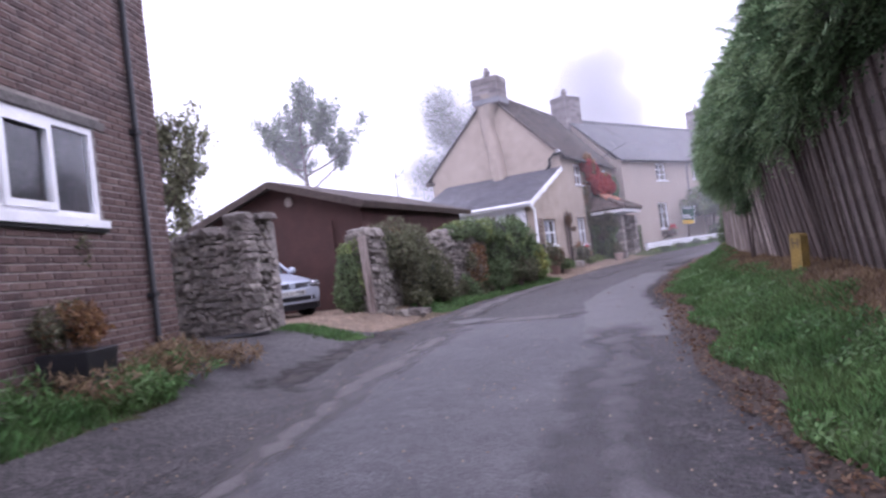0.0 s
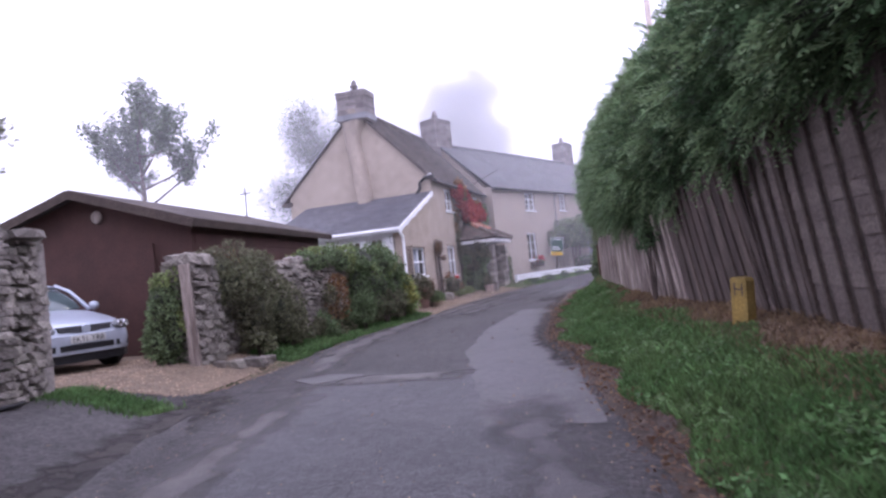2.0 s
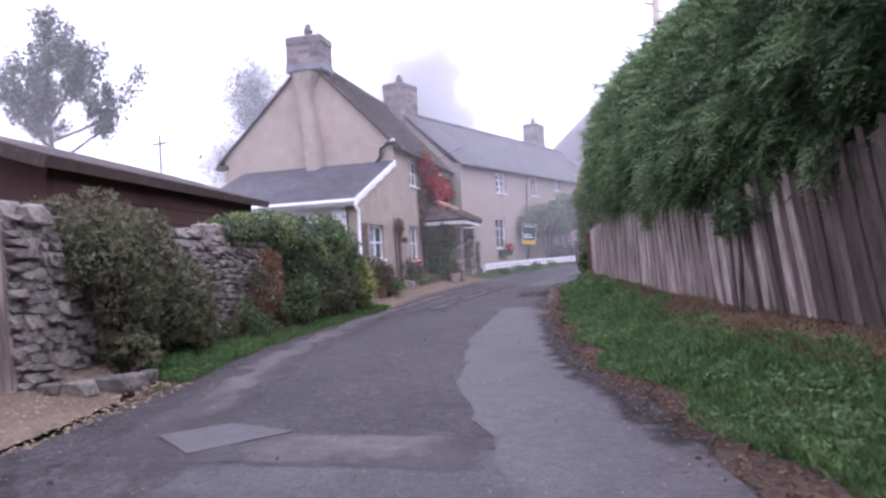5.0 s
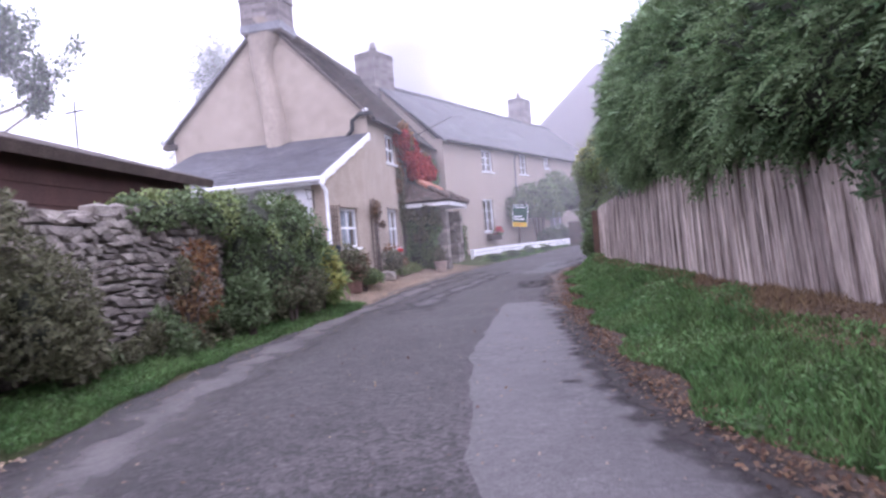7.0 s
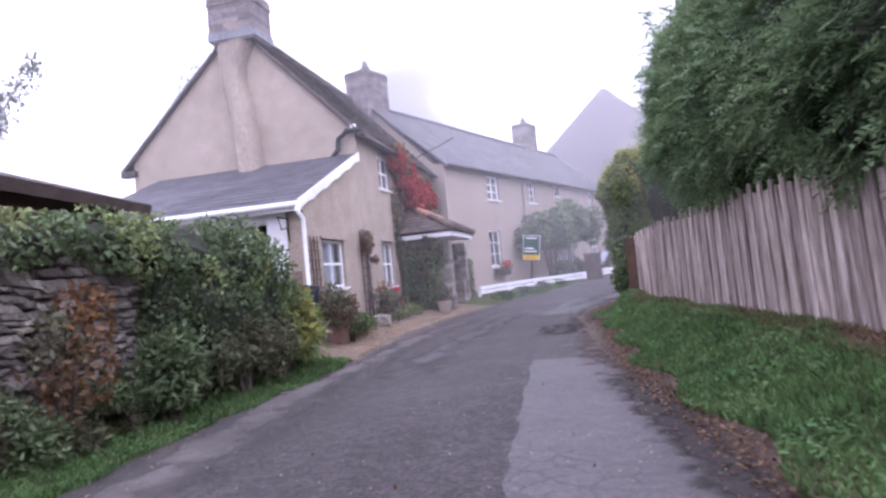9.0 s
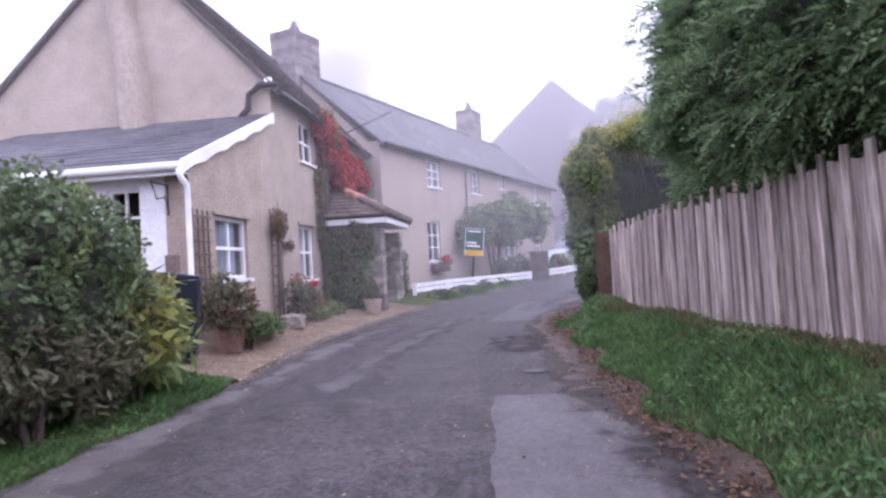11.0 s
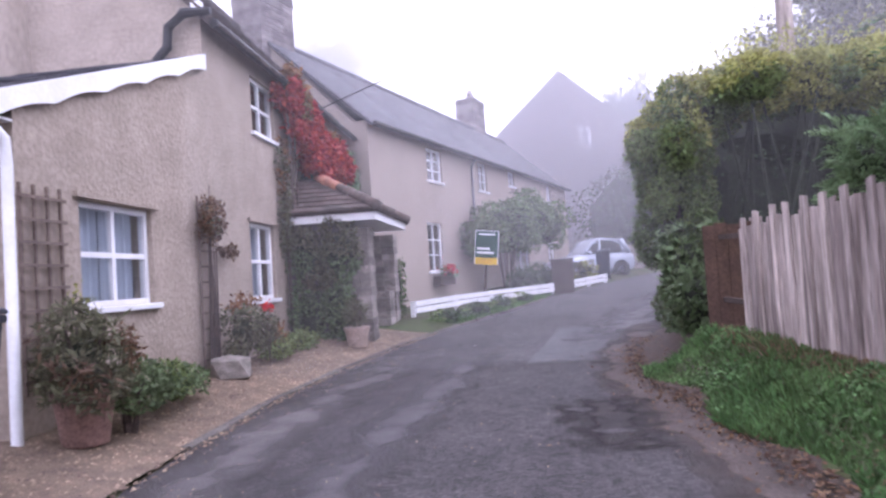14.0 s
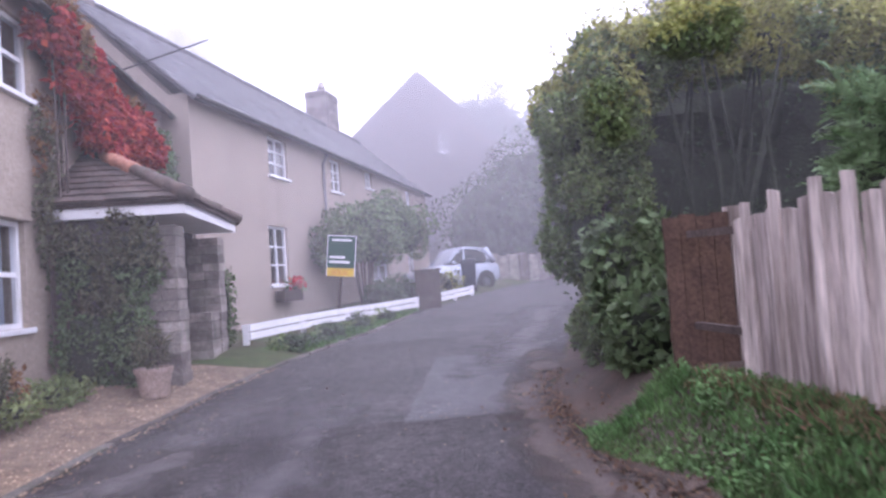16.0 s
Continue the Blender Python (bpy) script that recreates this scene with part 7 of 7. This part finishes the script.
car("small_car", "silver rounded small hatchback parked beyond the white fence", pose(-2.25, 44.6, cz2 - 0.06, 0, -1, 200), 3.4, 1.6, 1.56)

# ---- garden things ----
wf = thing("white_fence", "low white painted two-board fence round the garden", "fence")


def white_run(a, b, n, z_of):
    a, b = Vector((*a, 0)), Vector((*b, 0))
    for k in range(n + 1):
        p = a.lerp(b, k / n)
        part("post", Geo().box(p.x - 0.045, p.x + 0.045, p.y - 0.045, p.y + 0.045, float(ground_z(p.x, p.y)) - 0.1, z_of(p) + 0.3), WHITE, wf)
    for k in range(n):
        p, q = a.lerp(b, k / n), a.lerp(b, (k + 1) / n)
        for dz in (0.06, 0.19):
            v = []
            for s, w in ((p, 0), (q, 0)):
                for ox in (0.05, 0.075):
                    for oz in (0.0, 0.11):
                        v.append((s.x + ox, s.y - ox * 0.5, z_of(s) + dz + oz))
            part("board", Geo().add(v, [(0, 1, 5, 4), (2, 6, 7, 3), (1, 3, 7, 5), (0, 4, 6, 2), (0, 2, 3, 1), (4, 5, 7, 6)]), WHITE, wf)


def wz(p):
    return float(ground_z(p.x, p.y)) + 0.02


white_run((-7.2, 31.2), (-5.7, 34.0), 2, wz)
white_run((-5.7, 34.0), (-4.1, 37.1), 2, wz)
white_run((-3.5, 38.3), (-2.1, 41.0), 2, wz)
box_ = thing("gate_pier", "dark timber gate pier at the garden entrance", "post")
for k in range(6):
    part("pier_board", Geo().box(-4.05 + 0.105 * k, -3.95 + 0.105 * k, 37.45, 37.48, 0.7, 1.72), DARK_WOOD, box_)
part("pier_body", Geo().box(-4.04, -3.44, 37.485, 37.9, 0.7, 1.7), DARK_WOOD, box_)
part("pier_top", Geo().box(-4.1, -3.38, 37.4, 37.95, 1.725, 1.77), DARK_WOOD, box_)


def wheelie_bin(x, y, rz, label, material, number=""):
    z = float(ground_z(x, y)) + 0.012
    t = thing("wheelie_bin", label, "bin", pose(x, y, z, 0, 0, rz) @ Matrix.Diagonal((0.86, 0.86, 1, 1)))
    g = Geo().add([(-0.22, -0.26, 0.05), (0.22, -0.26, 0.05), (0.22, 0.24, 0.05), (-0.22, 0.24, 0.05), (-0.28, -0.34, 0.95), (0.28, -0.34, 0.95), (0.28, 0.3, 0.95), (-0.28, 0.3, 0.95)],
                  [(3, 2, 1, 0), (0, 1, 5, 4), (1, 2, 6, 5), (2, 3, 7, 6), (3, 0, 4, 7), (4, 5, 6, 7)])
    bevel(part("body", g, material, t), 0.03, 3)
    bevel(part("rim", Geo().box(-0.3, 0.3, -0.36, 0.32, 0.93, 0.98), material, t), 0.012)
    bevel(part("lid", Geo().prism([(-0.38, 0.985), (0.36, 0.985), (0.34, 1.07), (0.1, 1.09), (-0.36, 1.02)], "x", -0.3, 0.3), material, t), 0.02)
    part("handle", Geo().tube([(-0.22, 0.4, 1.0), (0.22, 0.4, 1.0)], 0.016, 8), material, t)
    if number:
        face = Matrix.Translation((-0.265, -0.02, 0.0)) @ Matrix(((0, 0, -1, 0), (-1, 0, 0, 0), (0, 1, 0, 0), (0, 0, 0, 1)))
        digit = bpy.data.curves.new("bin_number", "FONT")
        digit.body, digit.size, digit.align_x, digit.extrude = number, 0.2, "CENTER", 0.002
        ob = new("bin_number", digit)
        ob.data.materials.append(WHITE)
        ob.parent, ob.matrix_basis = t, face @ Matrix.Translation((0, 0.74, 0.018))
        for k in range(3):
            part("label_bar", Geo().box(-0.276, -0.25, -0.085, 0.05, 0.62 + 0.035 * k, 0.64 + 0.035 * k), WHITE, t)
    for s in (-1, 1):
        part("wheel", Geo().lathe([(0.0, -0.03), (0.1, -0.03), (0.1, 0.03), (0.0, 0.03)], 18, Matrix.Translation((s * 0.25, 0.27, 0.1)) @ Matrix.Rotation(radians(90), 4, "Y")), TYRE, t)
    return t


wheelie_bin(-8.45, 21.12, 112, "dark blue black wheelie bin by the downpipe", BIN, "2")
stub = thing("wooden_post", "short grey square post behind the wheelie bin", "post", pose(-8.66, 21.5, float(ground_z(-8.66, 21.5))))
bevel(part("post_shaft", Geo().box(-0.075, 0.075, -0.06, 0.06, -0.1, 1.3), TRELLIS, stub), 0.01)
wheelie_bin(-2.0, 42.0, 170, "dark wheelie bin beside the far parked car", BIN)


def flowerpot(x, y, r, h, label, material=TERRACOTTA):
    z = float(ground_z(x, y)) + 0.012
    t = thing("flowerpot", label, "pot", pose(x, y, z))
    part("pot", Geo().lathe([(0.0, 0.0), (r * 0.68, 0.0), (r * 0.72, 0.02), (r * 0.92, h * 0.8), (r * 0.93, h * 0.82), (r, h * 0.83), (r * 1.02, h * 0.98), (r * 0.95, h), (r * 0.88, h * 0.97), (r * 0.84, h * 0.85), (0.0, h * 0.84)], 28), material, t, smooth=False)
    part("soil", Geo().lathe([(0.0, h * 0.86), (r * 0.86, h * 0.86), (r * 0.86, h * 0.88), (0.0, h * 0.9)], 20), LITTER, t)
    return t


PALE_CLAY = mat("pale_clay", (0.4, 0.31, 0.27), (0.32, 0.25, 0.215), 0.9, 5, 40, 0.3)
flowerpot(-8.33, 22.3, 0.23, 0.42, "large terracotta pot on the gravel by the trellis")
flowerpot(-7.55, 27.75, 0.2, 0.32, "pale clay pot beside the porch", PALE_CLAY)
bush("porch_pot_plant", "spiky grassy plant in the porch pot", "plant", [(-7.55, 27.75, 0.95, 0.2, 0.2, 0.22)], OLIVE, 500, 0.02, 6.0, 0.4, 0.0, foot=0.7)
tub = thing("black_tub", "square black plastic plant tub by the brick wall", "pot", pose(-5.75, 3.55, float(ground_z(-5.75, 3.55)), 0, 0, 25))
bevel(part("tub", Geo().add([(-0.2, -0.2, 0), (0.2, -0.2, 0), (0.2, 0.2, 0), (-0.2, 0.2, 0), (-0.24, -0.24, 0.42), (0.24, -0.24, 0.42), (0.24, 0.24, 0.42), (-0.24, 0.24, 0.42)], [(3, 2, 1, 0), (0, 1, 5, 4), (1, 2, 6, 5), (2, 3, 7, 6), (3, 0, 4, 7), (4, 5, 6, 7)]), BLACK, tub), 0.015)


def trellis(y0, y1, z0, z1, cols, rows, label):
    t = thing("trellis", label, "trellis")
    for k in range(cols):
        y = y0 + (y1 - y0) * k / (cols - 1)
        part("upright", Geo().box(FX + 0.03, FX + 0.05, y - 0.013, y + 0.013, z0, z1), TRELLIS, t)
    for k in range(rows):
        z = z0 + 0.1 + (z1 - z0 - 0.2) * k / (rows - 1)
        part("crossbar", Geo().box(FX + 0.051, FX + 0.066, y0 - 0.05, y1 + 0.05, z - 0.013, z + 0.013), TRELLIS, t)


trellis(22.24, 22.7, 0.75, 2.38, 4, 9, "wooden garden trellis fixed to the cottage wall")
trellis(25.14, 25.42, 0.55, 2.6, 2, 11, "narrow wooden trellis with a bare climber")
bush("bare_climber", "withered brown climber on a narrow trellis", "climber", [(-8.64, 25.28, 2.3, 0.12, 0.3, 0.36), (-8.66, 25.75, 1.95, 0.06, 0.3, 0.1)], DEAD_LEAF, 1500, 0.026, 2.4, 0.5, 0.0, OLIVE, 0.3, foot=0.5)
g = Geo()
for k in range(4):
    y = 25.28 + random.uniform(-0.12, 0.12)
    g.tube([(FX + 0.1, 25.25 + 0.02 * k - 0.08, 0.5), (FX + 0.09, y, 1.3), (FX + 0.1, y + random.uniform(-0.15, 0.15), 2.3), (FX + 0.13, y + random.uniform(-0.3, 0.5), 2.5 + random.uniform(-0.6, 0.3))], [0.014, 0.011, 0.008, 0.004], 5)
tagged(part("climber_stems", g, BARK), "bare twisted stems of a climber on wall", "climber")
bush("trellis_climber", "sparse yellowing climber on the garden trellis", "climber", [(-8.66, 22.75, 1.1, 0.08, 0.14, 0.5)], OLIVE, 260, 0.03, 1.6, 0.5, 0.0, GOLD, 0.1, foot=0.5)
box2 = thing("window_box", "dark window box with red geraniums", "planter")
wbm = wm(O2[0], O2[1], 0, A2)
part("trough", Geo().box(-0.4, 0.55, -0.28, -0.07, 1.25, 1.5), DARK_WOOD, box2, m=wbm)
c0 = wbm @ Vector((0.35, -0.2, 1.62))
bush("geranium", "red geraniums in the window box", "flower", [(c0.x, c0.y, c0.z, 0.22, 0.3, 0.14)], FLOWER, 260, 0.07, 1.2, 0.4, 0.0, IVY, 0.35, foot=1.5)

# sale board
GREEN = mat("board_green", (0.02, 0.075, 0.055), None, 0.5, 4, 40, 0.0)
BYELLOW = mat("board_yellow", (0.75, 0.5, 0.06), None, 0.5, 4, 40, 0.0)
BORANGE = mat("board_orange", (0.62, 0.18, 0.03), None, 0.5, 4, 40, 0.0)
bx, by, bz = -5.92, 34.3, float(ground_z(-5.92, 34.3))
sale = thing("sale_board", "green and yellow estate agent's sold board on a post", "sign", pose(bx - 0.1, by, -0.22, 0, 6.5, -4))
part("post", Geo().box(-0.03, 0.03, 0.02, 0.08, bz + 0.02, 2.72), DARK_WOOD, sale)
part("panel", Geo().box(-0.28, 0.28, -0.012, 0.012, 1.94, 2.76), GREEN, sale)
part("border", Geo().box(-0.29, 0.29, -0.014, 0.014, 2.76, 2.775).box(-0.295, -0.28, -0.014, 0.014, 1.93, 2.775).box(0.28, 0.295, -0.014, 0.014, 1.93, 2.775), WHITE, sale)
part("slip", Geo().box(-0.28, 0.28, -0.018, -0.0125, 1.93, 2.1), BYELLOW, sale, "yellow slip across the foot")
part("heading_bar", Geo().box(-0.2, 0.2, -0.016, -0.0125, 2.66, 2.7), WHITE, sale)
part("name_bar", Geo().box(-0.24, 0.08, -0.016, -0.0125, 2.3, 2.35), WHITE, sale)
part("name_bar", Geo().box(-0.24, 0.18, -0.016, -0.0125, 2.2, 2.25), WHITE, sale)
txt = bpy.data.curves.new("sold", "FONT")
txt.body, txt.size, txt.align_x, txt.extrude = "SOLD", 0.13, "CENTER", 0.001
ob = new("slip_text", txt)
ob.data.materials.append(BORANGE)
ob.parent = sale
ob.matrix_basis = Matrix.Translation((-0.02, -0.0205, 1.965)) @ Matrix.Rotation(radians(90), 4, "X")

# yellow hydrant marker by the fence
hyd = thing("hydrant_marker", "worn yellow painted concrete hydrant marker post", "marker", pose(-0.3, 9.15, float(ground_z(-0.3, 9.15)) - 0.02, 0, 4, -52))
part("slab", Geo().prism([(-0.1, -0.1), (0.1, -0.1), (0.1, 0.44), (0.08, 0.47), (-0.08, 0.47), (-0.1, 0.44)], "y", -0.05, 0.05), YELLOW, hyd)
part("sign_bar", Geo().box(-0.055, -0.04, -0.0525, -0.049, 0.3, 0.42).box(0.04, 0.055, -0.0525, -0.049, 0.3, 0.42).box(-0.045, 0.045, -0.0525, -0.049, 0.353, 0.367), DARK_WOOD, hyd)

# poles and aerials
pole = thing("utility_pole", "plain grey wooden utility pole behind the hedge", "pole")
part("shaft", Geo().tube([(-0.55, 28.6, 0.3), (-0.55, 28.6, 11.0)], [0.14, 0.1], 12), GREY_WOOD, pole, smooth=True)
part("bracket", Geo().tube([(-0.55, 28.55, 9.2), (-0.85, 28.55, 9.25)], 0.03, 6), LEAD, pole)
part("insulator", Geo().lathe([(0.03, 9.24), (0.06, 9.28), (0.04, 9.34), (0.06, 9.38), (0.02, 9.42)], 10, Matrix.Translation((-0.85, 28.55, 0))), WHITE, pole)
aer = thing("aerial", "thin television aerial on the far chimney", "aerial")
ac = m2 @ Vector((14.6, DEPTH2 / 2 + 0.3, 9.0))
part("mast", Geo().tube([ac, ac + Vector((0, 0, 2.2))], 0.02, 6), LEAD, aer)
part("boom", Geo().tube([ac + Vector((-0.5, 0, 2.05)), ac + Vector((0.5, 0.2, 2.05))], 0.012, 6), LEAD, aer)
for k in range(5):
    part("element", Geo().tube([ac + Vector((-0.4 + 0.2 * k, -0.2, 2.05)), ac + Vector((-0.4 + 0.2 * k, 0.2, 2.05))], 0.008, 5), LEAD, aer)
finial = thing("weather_vane", "small iron weather vane on the garage ridge", "weather vane")
part("mast", Geo().tube([(-12.0, 18.6, 3.45), (-12.0, 18.6, 4.4)], 0.015, 6), BLACK, finial)
part("arrow", Geo().tube([(-12.2, 18.6, 4.2), (-11.8, 18.6, 4.22)], 0.015, 6), BLACK, finial)
wire = Geo().tube([(FX - 0.1, 31.2, 5.15), (FX + 1.2, 31.6, 5.75)], 0.014, 5)
tagged(part("overhead_cable", wire, BLACK), "thin black cable bracket above the cottage eaves", "cable")

# far brick house
fh = thing("far_house", "large red brick gabled house in thick mist", "house")
fy = 57.0
part("gable_wall", Geo().prism([(-7.0, 1.0), (3.6, 1.0), (3.6, 8.0), (-1.9, 12.9), (-7.0, 8.3)], "y", fy, fy + 0.4), BRICK_FAR, fh)
part("side_wall", Geo().box(-7.0, -6.6, fy + 0.4, fy + 12, 1.0, 8.2), BRICK_FAR, fh)
part("side_wall", Geo().box(3.2, 3.6, fy + 0.4, fy + 12, 1.0, 7.9), BRICK_FAR, fh)
for a, b in (((-7.35, 8.0), (-1.9, 13.05)), ((3.95, 7.7), (-1.9, 13.05))):
    part("roof_slope", Geo().prism([a, b, (b[0], b[1] - 0.2), (a[0], a[1] - 0.2)], "y", fy - 0.2, fy + 12.2), TILE, fh)
fw = window(fh, pose(-0.95, fy - 0.08, 8.45), 0.62, 1.1, 1, 2, 0.12, 0.06, 0.06, False, "window", 0.0)
low = thing("garden_wall_far", "low stone wall behind the far parked car", "wall")
for k in range(12):
    part("wall_stone", Geo().box(-2.0 + 0.42 * k, -1.6 + 0.42 * k, 47.6, 48.0, 1.0, 2.3 + 0.06 * math.sin(k * 2.1)), STONE, low)

# ---- pieces of walls and fence ----
brick_pieces()
build_fence()

# ---- mist: translucent sheets far round the lane, added to imitate distance haze ----
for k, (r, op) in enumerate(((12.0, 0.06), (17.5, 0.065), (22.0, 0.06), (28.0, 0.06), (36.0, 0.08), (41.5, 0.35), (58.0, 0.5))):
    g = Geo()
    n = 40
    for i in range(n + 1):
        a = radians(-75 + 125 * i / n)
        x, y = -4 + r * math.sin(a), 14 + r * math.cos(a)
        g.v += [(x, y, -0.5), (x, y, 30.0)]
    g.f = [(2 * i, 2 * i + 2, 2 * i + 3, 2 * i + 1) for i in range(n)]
    tagged(part("mist", g, mist_sheet_mat(op), smooth=True), "curved translucent sheet added to imitate distant haze", "mist", kind="structure")
